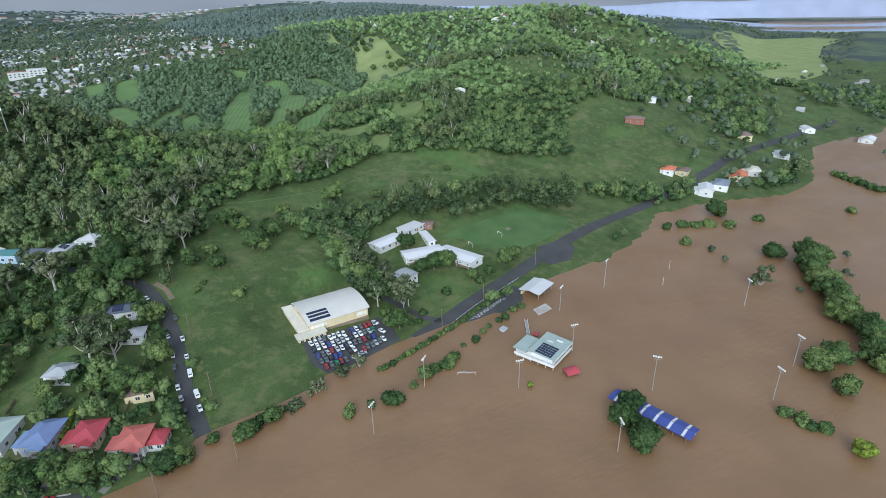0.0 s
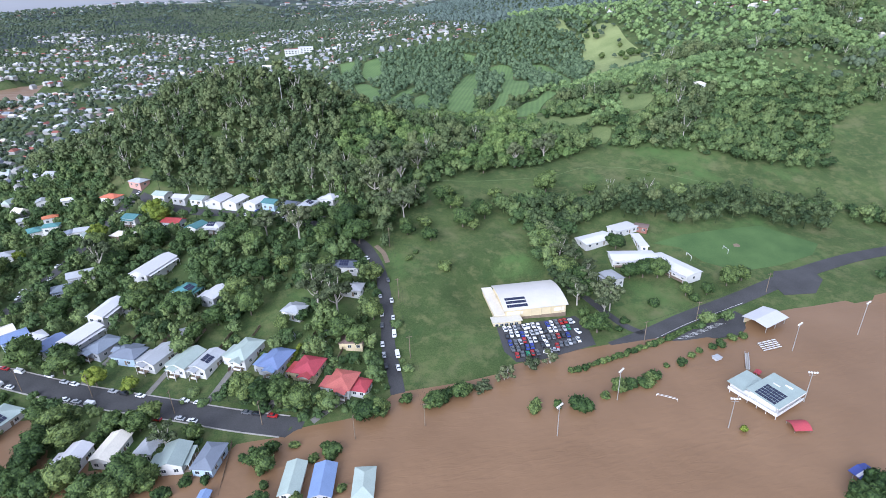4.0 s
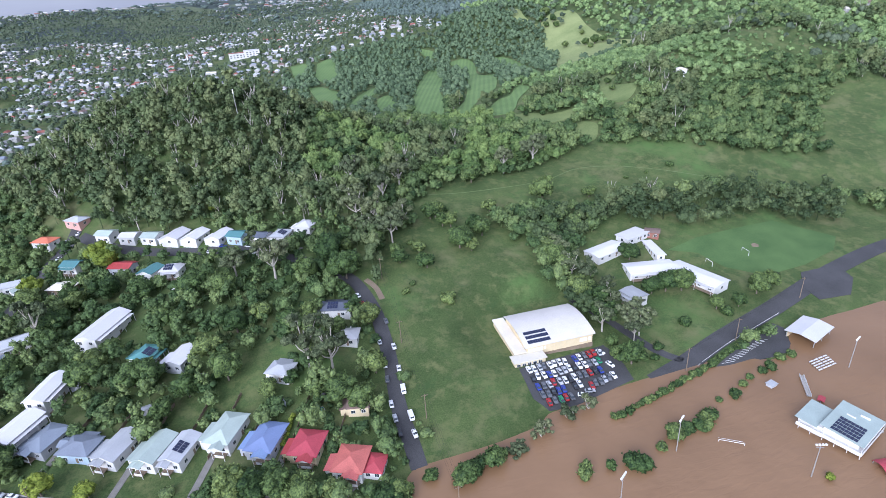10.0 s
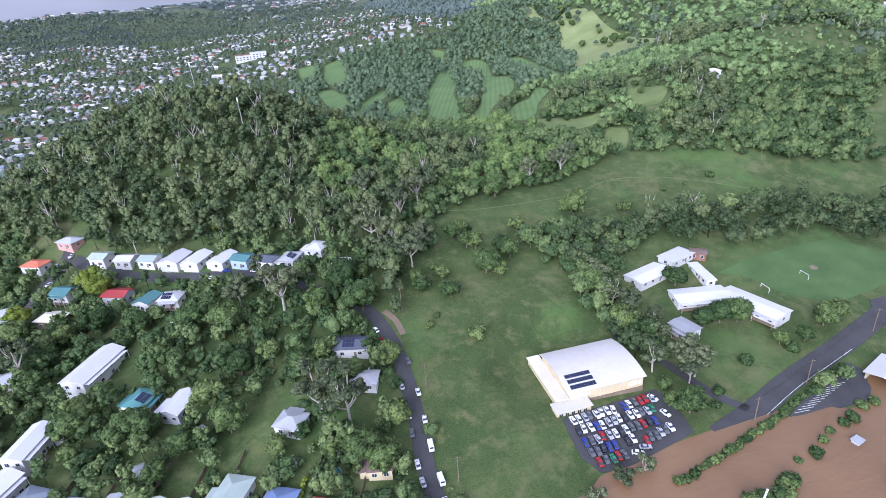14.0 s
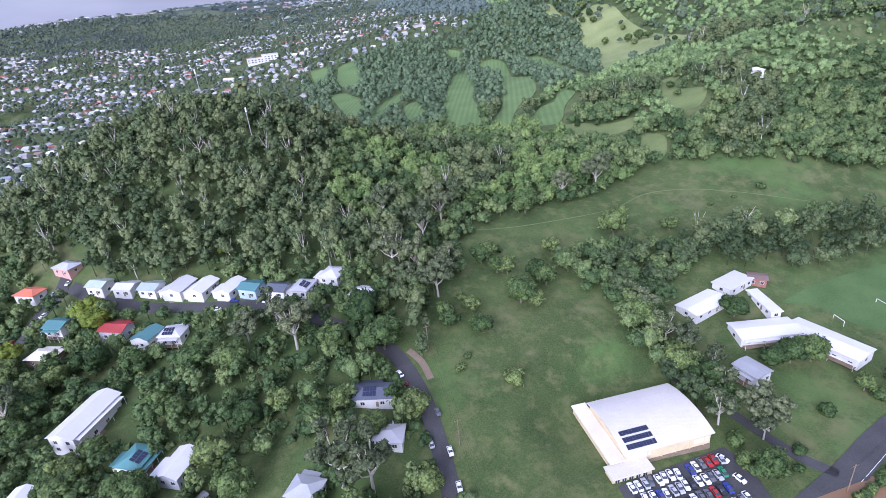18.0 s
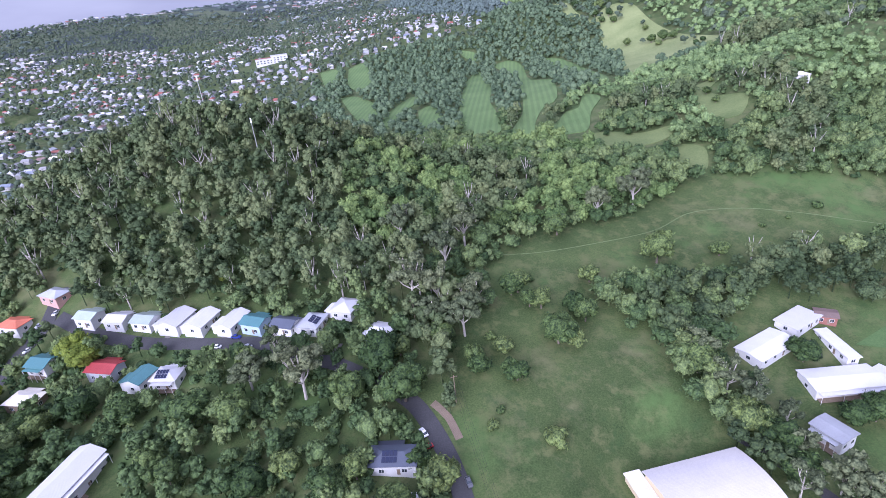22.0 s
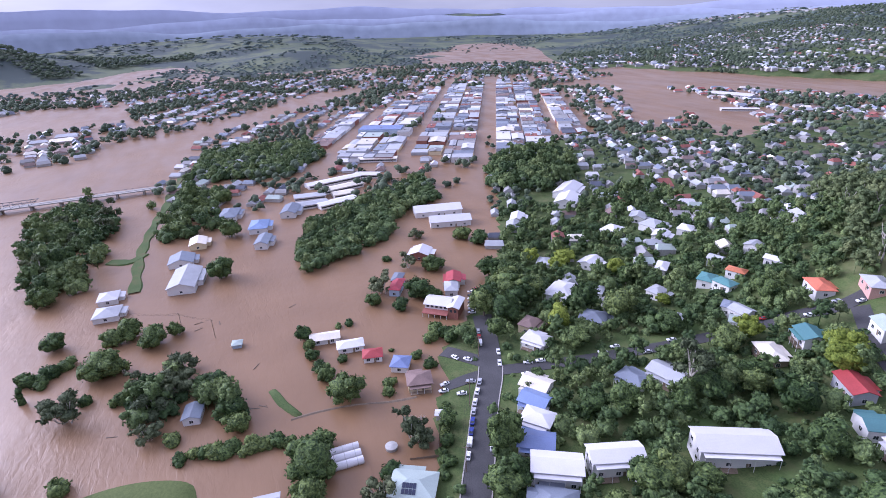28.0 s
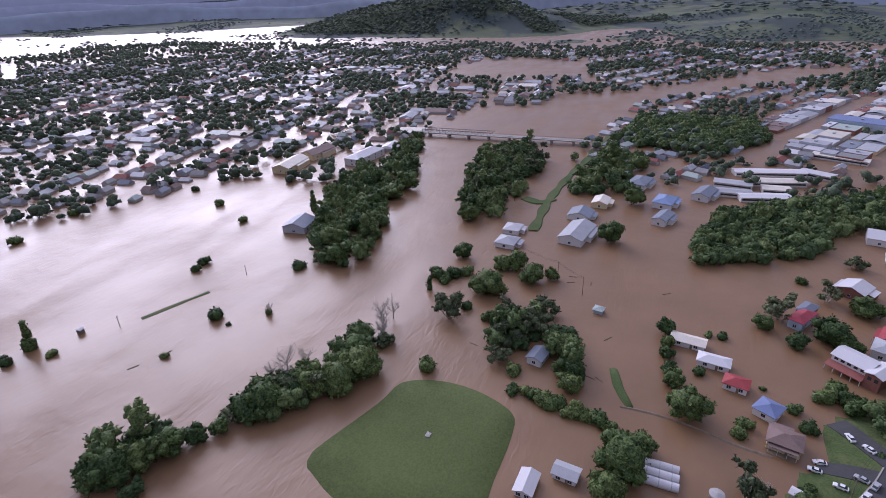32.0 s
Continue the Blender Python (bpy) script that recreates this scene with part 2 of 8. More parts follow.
GLASS = material("window_glass", (0.035, 0.045, 0.055), 0.08, 0, 0.2, spec=0.7)
METAL = material("galvanised_steel", (0.48, 0.48, 0.47), 0.45, 0.6, 0.15, 4)
SOLAR = material("solar_cells", (0.012, 0.018, 0.05), 0.15, 0, 0.2, 6, spec=0.6)
DARK_STEEL = material("dark_steel", (0.15, 0.15, 0.16), 0.6, 0.3, 0.2, 4)
DARK = material("dark_rubber", (0.02, 0.02, 0.02), 0.8, 0, 0.2)
ROOF = {
    "white": corrugated("white_sheet", (0.62, 0.61, 0.62), 0.5, 0.06),
    "grey": corrugated("pale_grey_sheet", (0.40, 0.41, 0.425), 0.5),
    "dark": corrugated("dark_sheet", (0.09, 0.10, 0.13), 0.5),
    "brown": corrugated("brown_tiles", (0.20, 0.14, 0.12), 0.7, 0.2),
    "red": corrugated("red_sheet", (0.36, 0.055, 0.06), 0.55, 0.2),
    "salmon": corrugated("faded_red_sheet", (0.52, 0.14, 0.12), 0.55, 0.2),
    "orange": corrugated("orange_tiles", (0.55, 0.17, 0.09), 0.7, 0.2),
    "deep_blue": corrugated("deep_blue_sheet", (0.06, 0.09, 0.30), 0.5),
    "blue": corrugated("blue_sheet", (0.19, 0.25, 0.42), 0.5),
    "slate": corrugated("slate_blue_sheet", (0.195, 0.22, 0.265), 0.5),
    "green": corrugated("pale_green_sheet", (0.37, 0.43, 0.385), 0.5),
    "teal": corrugated("teal_sheet", (0.09, 0.22, 0.22), 0.5),
    "aqua": corrugated("aqua_sheet", (0.36, 0.425, 0.39), 0.5),
    "warm_white": corrugated("warm_white_sheet", (0.56, 0.53, 0.485), 0.55, 0.08),
    "weathered": corrugated("weathered_grey_sheet", (0.27, 0.265, 0.26), 0.65),
    "brick_red": corrugated("brick_red_tiles", (0.27, 0.10, 0.075), 0.7, 0.2),
    "cream": corrugated("cream_sheet", (0.70, 0.65, 0.55), 0.55),
}


def flood_material():
    """Silty water: slow swell, chop drawn out along the current, and smooth slicks between."""
    m = material("flood_water", (0.220, 0.127, 0.062), 0.28, 0, 0.12, 0.06, 6, 0, spec=0.40, second=(0.262, 0.156, 0.080))
    n, l = m.node_tree.nodes, m.node_tree.links
    geo = n.new("ShaderNodeNewGeometry")
    flow = n.new("ShaderNodeMapping")
    flow.inputs["Rotation"].default_value, flow.inputs["Scale"].default_value = (0, 0, radians(21)), (0.33, 1.0, 1.0)
    l.new(geo.outputs["Position"], flow.inputs["Vector"])
    swell, chop, slick = n.new("ShaderNodeTexNoise"), n.new("ShaderNodeTexNoise"), n.new("ShaderNodeTexNoise")
    for node, s, d, src in ((swell, 0.05, 3, geo.outputs["Position"]), (chop, 0.5, 7, flow.outputs["Vector"]), (slick, 0.03, 5, flow.outputs["Vector"])):
        node.inputs["Scale"].default_value, node.inputs["Detail"].default_value = s, d
        l.new(src, node.inputs["Vector"])
    chop.inputs["Distortion"].default_value = 0.8
    add = n.new("ShaderNodeMath")
    add.operation = "MULTIPLY_ADD"
    add.inputs[1].default_value = 4.0
    l.new(swell.outputs["Fac"], add.inputs[0])
    l.new(chop.outputs["Fac"], add.inputs[2])
    rough = n.new("ShaderNodeMapRange")
    rough.inputs["From Min"].default_value, rough.inputs["From Max"].default_value = 0.38, 0.62
    rough.inputs["To Min"].default_value, rough.inputs["To Max"].default_value = 0.14, 0.56
    l.new(slick.outputs["Fac"], rough.inputs["Value"])
    gloss = n.new("ShaderNodeMapRange")
    gloss.inputs["From Min"].default_value, gloss.inputs["From Max"].default_value = 0.36, 0.64
    gloss.inputs["To Min"].default_value, gloss.inputs["To Max"].default_value = 0.30, 0.48
    l.new(slick.outputs["Fac"], gloss.inputs["Value"])
    l.new(gloss.outputs["Result"], n["Principled BSDF"].inputs["Roughness"])
    b = n.new("ShaderNodeBump")
    b.inputs["Distance"].default_value = 0.4
    l.new(rough.outputs["Result"], b.inputs["Strength"])
    l.new(add.outputs[0], b.inputs["Height"])
    l.new(b.outputs["Normal"], n["Principled BSDF"].inputs["Normal"])
    return m


FLOOD = flood_material()


def dry_patches(m, colour, size, lo, hi):
    """Worn, seeding patches with ragged edges over a grass material."""
    n, l = m.node_tree.nodes, m.node_tree.links
    bsdf = n["Principled BSDF"]
    geo = n.new("ShaderNodeNewGeometry")
    spread = n.new("ShaderNodeTexNoise")
    spread.inputs["Scale"].default_value, spread.inputs["Detail"].default_value, spread.inputs["Roughness"].default_value = size, 9, 0.7
    ramp = n.new("ShaderNodeValToRGB")
    ramp.color_ramp.elements[0].position, ramp.color_ramp.elements[1].position = lo, hi
    mix = n.new("ShaderNodeMix")
    mix.data_type = "RGBA"
    l.new(geo.outputs["Position"], spread.inputs["Vector"])
    l.new(spread.outputs["Fac"], ramp.inputs["Fac"])
    l.new(ramp.outputs["Color"], mix.inputs["Factor"])
    l.new(bsdf.inputs["Base Color"].links[0].from_socket, mix.inputs["A"])
    mix.inputs["B"].default_value = (*colour, 1)
    l.new(mix.outputs["Result"], bsdf.inputs["Base Color"])


dry_patches(GRASS, (0.155, 0.155, 0.070), 0.05, 0.52, 0.72)
dry_patches(GRASS, (0.120, 0.135, 0.050), 0.16, 0.50, 0.66)
dry_patches(GRASS, (0.082, 0.142, 0.038), 0.022, 0.54, 0.70)
dry_patches(GRASS, (0.042, 0.08, 0.022), 0.11, 0.56, 0.70)
dry_patches(LAWN, (0.135, 0.10, 0.05), 0.06, 0.52, 0.72)


def far_land_material():
    """Distant country: pasture broken by woods, at the scale of fields, with haze put into the colours."""
    m = material("distant_country", (0.085, 0.118, 0.062), 0.9, 0, 0.2, 0.02, 8, 0, second=(0.14, 0.162, 0.088))
    n, l = m.node_tree.nodes, m.node_tree.links
    bsdf = n["Principled BSDF"]
    geo = n.new("ShaderNodeNewGeometry")
    spread = n.new("ShaderNodeTexNoise")
    spread.inputs["Scale"].default_value, spread.inputs["Detail"].default_value, spread.inputs["Roughness"].default_value = 0.006, 10, 0.68
    ramp = n.new("ShaderNodeValToRGB")
    ramp.color_ramp.elements[0].position, ramp.color_ramp.elements[1].position = 0.46, 0.54
    l.new(geo.outputs["Position"], spread.inputs["Vector"])
    l.new(spread.outputs["Fac"], ramp.inputs["Fac"])
    mix = n.new("ShaderNodeMix")
    mix.data_type = "RGBA"
    old = bsdf.inputs["Base Color"].links[0].from_socket
    l.new(ramp.outputs["Color"], mix.inputs["Factor"])
    l.new(old, mix.inputs["B"])
    # the woods' tone, shifted towards blue for distance haze
    mix.inputs["A"].default_value = (0.048, 0.066, 0.060, 1)
    l.new(mix.outputs["Result"], bsdf.inputs["Base Color"])
    return m


FAR_LAND = far_land_material()
# distance haze is put into these colours, paler and bluer ring by ring
HAZED_RANGES = [material("hazed_near_ranges", (0.21, 0.245, 0.305), 1.0, 0, 0.22, 0.02, 8, 0), material("hazed_middle_ranges", (0.255, 0.285, 0.37), 1.0, 0, 0.16, 0.02, 8, 0),
          material("hazed_far_ranges", (0.28, 0.305, 0.405), 1.0, 0, 0.12, 0.01, 8, 0)]

# a faint glow in the haze's colour is added to each ring
for m, c in zip(HAZED_RANGES, ((0.30, 0.33, 0.38), (0.37, 0.39, 0.47), (0.42, 0.44, 0.54))):
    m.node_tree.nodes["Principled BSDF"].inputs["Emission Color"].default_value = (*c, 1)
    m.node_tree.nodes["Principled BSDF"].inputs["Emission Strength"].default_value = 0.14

# ---- the lie of the land: soft hills over a drowned plain, water level is z = 0 ----
KNOLLS = [(-30, 492, 19.0), (-125, 482, 13.0), (-20, 455, 35.0), (-70, 390, -0.7), (20, 350, 7.4), (-20, 290, 2.3), (30, 270, 14.0), (-80, 320, 5.3), (110, 350, 10.4), (180, 330, 1.1), (250, 340, 3.1), (300, 400, 9.1), (100, 440, 8.5), (370, 390, 17.8), (90, 260, -3.4), (180, 260, 4.3), (-110, 440, 25.6), (-130, 270, 3.0), (-60, 220, -0.1), (50, 215, -0.4), (330, 280, -11.0)]
SPURS = [(480, 420, 9.6), (220, 480, 7.5), (0, 600, 15.1), (430, 600, -27.0), (200, 640, -11.8), (-150, 560, 8.6), (560, 300, -42.1), (250, 260, -10.0), (-330, 480, 2.9), (430, 740, -44.6), (280, 860, -36.7), (740, 340, -44.3), (90, 560, -16.1), (620, 420, 35.2)]
RISES = [(620, 620, 110.3), (350, 850, 58.2), (-50, 900, -32.6), (850, 600, -4.5), (-400, 900, 16.7), (100, 1300, 30.3), (-200, 100, 2.1), (450, 50, -11.7), (-700, 600, -0.6)]

# hills of the wider valley: x, y, spread, height
FAR_HILLS = [(-1830, -930, 120, 52), (-1880, -790, 110, 40), (-1930, -640, 120, 66), (-1960, -450, 120, 72), (-1780, -540, 90, 30), (-2120, -250, 130, 28), (-1800, -300, 90, 22), (-3000, -50, 330, 48), (-2900, 480, 260, 34), (-3300, -1300, 420, 40), (-2500, -2400, 500, 30), (-1850, 430, 140, 36), (-2400, 500, 260, 40), (-3600, 1600, 500, 70),
             (-900, 2300, 520, 95), (-200, 2900, 600, 120), (900, 2300, 600, 130), (1900, 1700, 600, 90), (700, 1500, 350, 60),
             (-1900, 2700, 500, 80)]
SHORE_WEST = [
         (-4900, 2600), (-2500, 1900), (-1500, 1450), (-800, 1330), (-450, 1300), (-390, 1150), (-420, 900), (-470, 700), (-500, 560), (-524, 426),
         (-383, 352), (-280, 303), (-206, 250), (-197, 239), (-186, 228), (-176, 222.5), (-162, 221), (-153, 211), (-141, 208), (-129, 203), (-118, 198), (-102, 182), (-100, 172), (-92, 164.5), (-80, 159), (-65, 154.5), (-55, 150.5), (-46, 149),
         (-40, 150.5), (-36.4, 159.5), (-30.0, 159.8), (-19, 158), (-12, 162), (10, 164),
]
SHORE_EAST = [
         (22, 172), (48, 170), (76, 178), (113, 178), (139, 174.5), (151, 171), (163, 169.5), (171, 169.5), (176, 173), (184, 180), (192, 184),
         (210, 184), (246, 179), (290, 188), (331, 207), (379, 199), (445, 171), (499, 174), (616, 226), (740, 206), (810, 226), (1050, 300), (1184, 345),
         (1279, 422), (1471, 533), (1690, 596), (2032, 715), (2662, 899), (3000, 900), (4900, 1200),
]
SHORE = SHORE_WEST + SHORE_EAST


def inside(poly, x, y):
    """Which of the places x, y lie in the polygon."""
    hit = np.zeros(np.shape(x), bool)
    for (ax, ay), (bx, by) in zip(poly, poly[1:] + poly[:1]):
        if ay != by:
            hit ^= ((ay > y) != (by > y)) & (x < (bx - ax) * (y - ay) / (by - ay) + ax)
    return hit


LAKES_NORTH = [[(-903, -213), (-1051, -211), (-1143, -143), (-1093, -5), (-908, 38), (-853, -130)], [(-1582, -251), (-1927, -190), (-2366, 50), (-2012, 103), (-1563, -38)], [(-2887, 776), (-2469, 1202), (-2215, 1073), (-1938, 682), (-2305, 687)], [(-2172, 1123), (-2174, 1284), (-1674, 1280), (-1498, 1149), (-1696, 1040)], [(-1608, -2582), (-1442, -1825), (-1172, -1461), (-1055, -1659)], [(-1630, -2013), (-1644, -1662), (-1292, -1278), (-1235, -1495)]]
LAKES_EAST = [[(2850, 1060), (2900, 1340), (4300, 2150), (4750, 1900), (4600, 1250), (3600, 1090)]]
LAKES_SOUTH = [[(-1840, -1596), (-2645, -1953), (-3204, -1704), (-2577, -1340), (-1663, -1175)], [(-854, -1323), (-803, -1162), (-668, -964), (-660, -1000)], [(-1930, -1289), (-1717, -1023), (-1273, -719), (-1414, -895)], [(-1500, -780), (-1620, -300), (-1560, -40), (-1480, -271)], [(-1500, 700), (-1250, 1000), (-1900, 1300), (-2500, 1300)], [(-900, 700), (-620, 1080), (-480, 1250), (-640, 1250), (-960, 900)]]
# the flood reaches back between the streets and the far suburb
TOWN_WATER = [[(-860, 905), (-809, 818), (-629, 688), (-544, 634), (-512, 643), (-580, 748), (-440, 652), (-412, 672), (-480, 776), (-615, 850), (-722, 866)],
              [(-1103, 944), (-774, 905), (-643, 995), (-500, 1060), (-455, 1240), (-500, 1340), (-620, 1250), (-740, 1190), (-865, 1130), (-983, 1095), (-1101, 1065)]]
LAKES = LAKES_NORTH + LAKES_EAST + LAKES_SOUTH + TOWN_WATER


def shore_distance(x, y):
    """Metres inland from the flood's edge; below zero over the water."""
    best, side = np.full(x.shape, 1e9), np.zeros(x.shape)
    for (ax, ay), (bx, by) in zip(SHORE, SHORE[1:]):
        dx, dy = bx - ax, by - ay
        s = np.clip(((x - ax) * dx + (y - ay) * dy) / (dx * dx + dy * dy), 0, 1)
        px, py = x - ax - s * dx, y - ay - s * dy
        d, c = np.hypot(px, py), dx * (y - ay) - dy * (x - ax)
        closer = d < best - 1e-6
        best, side = np.where(closer, d, best), np.where(closer, np.sign(c), side)
    return best * side


def bells(x, y, rows, spread):
    z = 0.0
    for cx, cy, a in rows:
        z = z + a * np.exp(-((x - cx) ** 2 + (y - cy) ** 2) / (2 * spread * spread))
    return z


def ripple(x, y):
    return 0.5 * np.sin(x / 61 + 1.3 * np.sin(y / 83)) + 0.35 * np.sin(y / 37 + 0.8 * np.sin(x / 29)) + 0.15 * np.sin(x / 13 + y / 17)


def ground_z(x, y):
    """Height of the ground over the flood level at numpy arrays x, y."""
    x, y = np.asarray(x, float), np.asarray(y, float)
    z = -4.0 + bells(x, y, KNOLLS, 60) + bells(x, y, SPURS, 130) + bells(x, y, RISES, 300)
    for cx, cy, s, a in FAR_HILLS:
        q = np.hypot(x - cx, y - cy) / s
        z = z + a * np.exp(-q * q / 2) * (1 + 0.12 * ripple(x / 3 + cx, y / 3))
    r = np.hypot(x, y - 150)
    turned = np.arctan2(y - 150, x)
    z = z + 95 * (1 - np.exp(-((turned - 0.36) / 0.25) ** 2)) * np.clip((r - 3500) / 1150, 0, 1) ** 1.5 * (1 + 0.22 * ripple(x / 7, y / 7) + 0.16 * ripple(x / 2.5, y / 2.5))
    d = shore_distance(x, y)
    near = np.clip(1 - np.abs(d) / 700, 0, 1)
    land = np.minimum(np.maximum(z, np.minimum(0.05 * d, 1.2)), 0.4 + 0.16 * d + 0.0006 * d * d)
    wet = np.zeros(x.shape, bool)
    for p in LAKES:
        wet |= inside(p, x, y)
    plain = np.where(wet, -1.0, 2.2 * (ripple(x / 1.1 + 40, y / 0.7) - 0.25 - 0.6 * (y < -450)))
    z = np.where((r > 1350) & (z < plain), plain, z)
    bed = np.where(r > 1350, z, np.where(r > 1100, np.where(z > 8, z, np.minimum(z, -0.8)), np.minimum(z, -0.5 + 0.05 * d)))
    # the eastern hills break off towards a level plain
    out = 0.438 * (x - 8) - 0.899 * (y - 1.5)
    low = 3.5 + 1.2 * ripple(x, y) + np.where(out < 0, 0.42 * -out, 0) + 0.16 * np.clip(980 - x, 0, 400)
    land = np.where((x > 580) & (y < x * 1.2), np.minimum(land, low), land)
    land = np.where(wet & (x > 2000), -1.0, land)
    # level ground was cut for the sports hall
    pad = np.clip((36 - np.hypot(x - 87, y - 214)) / 14, 0, 1)
    land = land + pad * (np.minimum(land, 3.5) - land)
    for p in TOWN_WATER:
        drowned = inside(p, x, y)
        land, bed = np.where(drowned, -1.0, land), np.where(drowned, np.minimum(bed, -1.0), bed)
    return np.where(d > 0, land, np.where(d < -700, bed, np.minimum(bed, np.maximum(0.06 * d, -4.0) + np.where(r > 1100, 400, 0))))

# ---- small makers ----
def mesh_of(name, verts, faces, mat, smooth=False):
    me = bpy.data.meshes.new(name)
    me.from_pydata([tuple(map(float, v)) for v in verts], [], faces)
    me.materials.append(mat)
    if smooth:
        me.shade_smooth()
    return me


def mesh_from_bm(name, bm, mat, smooth=False):
    me = bpy.data.meshes.new(name)
    bmesh.ops.recalc_face_normals(bm, faces=bm.faces)
    bm.to_mesh(me)
    bm.free()
    me.materials.append(mat)
    if smooth:
        me.shade_smooth()
    return me


def part(name, data, material_, parent, label=""):
    """One mesh object under a thing or a part; data is a bmesh or a finished mesh."""
    me = mesh_from_bm(name, data, material_) if isinstance(data, bmesh.types.BMesh) else data
    ob = new(name, me)
    ob.parent = parent
    return tagged(ob, label)


def gz(x, y):
    return float(ground_z(np.array([x]), np.array([y]))[0])


def thing(name, x, y, z, rz, label, category, group=""):
    ob = new(name)
    ob.matrix_basis = pose(x, y, z, 0, 0, rz)
    ob.empty_display_size = 0.5
    return tagged(ob, label, category, group)


def box(bm, x0, x1, y0, y1, z0, z1):
    v = [bm.verts.new((x, y, z)) for z in (z0, z1) for x, y in ((x0, y0), (x1, y0), (x1, y1), (x0, y1))]
    for f in ((3, 2, 1, 0), (4, 5, 6, 7), (0, 1, 5, 4), (1, 2, 6, 5), (2, 3, 7, 6), (3, 0, 4, 7)):
        bm.faces.new([v[i] for i in f])
    return bm


def boxes(*rows):
    bm = bmesh.new()
    for r in rows:
        box(bm, *r)
    return bm


def tube(bm, a, b, ra, rb, n=7):
    a, b = Vector(a), Vector(b)
    q = (b - a).to_track_quat("Z", "Y")
    rings = []
    for p, r in ((a, ra), (b, rb)):
        rings.append([bm.verts.new(p + q @ Vector((r * math.cos(i * 2 * math.pi / n), r * math.sin(i * 2 * math.pi / n), 0))) for i in range(n)])
    for i in range(n):
        bm.faces.new((rings[0][i], rings[0][(i + 1) % n], rings[1][(i + 1) % n], rings[1][i]))
    bm.faces.new(rings[0][::-1])
    bm.faces.new(rings[1])
    return bm


# ---- the ground: one sheet to the hills on the horizon ----
def axis(lo, hi, step, grow, end):
    a = list(np.arange(lo, hi + 1, step))
    s = step
    while a[-1] < end:
        s *= grow
        a.append(a[-1] + s)
    b, s = [lo], step
    while b[-1] > -end:
        s *= grow
        b.append(b[-1] - s)
    return np.array(b[:0:-1] + a)


gx, gy = axis(-330, 460, 5.0, 1.045, 4850), axis(120, 520, 5.0, 1.045, 4850)
GX, GY = np.meshgrid(gx, gy)
GZ = ground_z(GX, GY)
nx, ny = len(gx), len(gy)
cells = (np.arange(ny - 1)[:, None] * nx + np.arange(nx - 1)).ravel()
ground_me = mesh_of("ground", np.stack([GX, GY, GZ], -1).reshape(-1, 3), np.stack([cells, cells + 1, cells + nx + 1, cells + nx], 1).tolist(), GRASS, True)
ground = tagged(new("ground", ground_me), "grassy hills and drowned valley floor", "ground", kind="structure")

ground_me.materials.append(FAR_LAND)
mid = np.stack([GX[:-1, :-1], GY[:-1, :-1]], -1).reshape(-1, 2)
ground_me.polygons.foreach_set("material_index", (np.hypot(mid[:, 0], mid[:, 1] - 300) > 1500).astype(np.int32))

# backdrop rings of ranges, their haze painted into the material
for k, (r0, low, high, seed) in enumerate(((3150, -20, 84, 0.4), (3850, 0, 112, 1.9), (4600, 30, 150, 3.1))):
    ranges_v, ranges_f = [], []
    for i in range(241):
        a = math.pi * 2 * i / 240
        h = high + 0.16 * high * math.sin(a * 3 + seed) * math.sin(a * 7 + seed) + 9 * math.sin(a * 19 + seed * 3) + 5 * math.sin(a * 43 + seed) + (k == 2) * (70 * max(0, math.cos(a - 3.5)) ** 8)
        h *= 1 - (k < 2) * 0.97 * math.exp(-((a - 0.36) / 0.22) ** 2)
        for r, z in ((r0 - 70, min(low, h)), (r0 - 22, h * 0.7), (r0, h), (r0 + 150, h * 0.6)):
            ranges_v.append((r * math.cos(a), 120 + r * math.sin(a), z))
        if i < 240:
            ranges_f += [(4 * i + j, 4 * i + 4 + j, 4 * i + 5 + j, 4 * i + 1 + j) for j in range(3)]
    tagged(new("backdrop_ranges", mesh_of("backdrop_ranges", ranges_v, ranges_f, HAZED_RANGES[k], True)), "haze-blue ranges along the horizon", "hills", kind="structure")

ring = [(4800 * math.cos(a * math.pi / 48), 150 + 4800 * math.sin(a * math.pi / 48), 0) for a in range(96)]
water = tagged(new("water", mesh_of("water", ring, [list(range(96))], FLOOD)), "brown muddy flood water spread over the valley floor", "water", kind="structure")

# ---- trees ----
rng = np.random.default_rng(7)
ICO = bmesh.new()
bmesh.ops.create_icosphere(ICO, subdivisions=1, radius=1)
ICO_V, ICO_F = np.array([v.co for v in ICO.verts]), np.array([[v.index for v in f.verts] for f in ICO.faces])
ICO.free()
ICO2 = bmesh.new()
bmesh.ops.create_icosphere(ICO2, subdivisions=2, radius=1)
ICO2_V, ICO2_F = np.array([v.co for v in ICO2.verts]), np.array([[v.index for v in f.verts] for f in ICO2.faces])
ICO2.free()


def lumps(rows, fine, rough, r):
    """Uneven clumps of leaf mass: rows of x, y, z, radius, flatness."""
    V, F, n = [], [], 0
    for x, y, z, s, flat in rows:
        bv, bf = (ICO2_V, ICO2_F) if fine else (ICO_V, ICO_F)
        v = bv * (1 + rough * r.standard_normal((len(bv), 1)))
        V.append(v * (s, s, s * flat) + (x, y, z))
        F.append((bf if fine else bf[bv[bf][:, :, 2].mean(1) > -0.55]) + n)
        n += len(bv)
    return np.concatenate(V), np.concatenate(F)


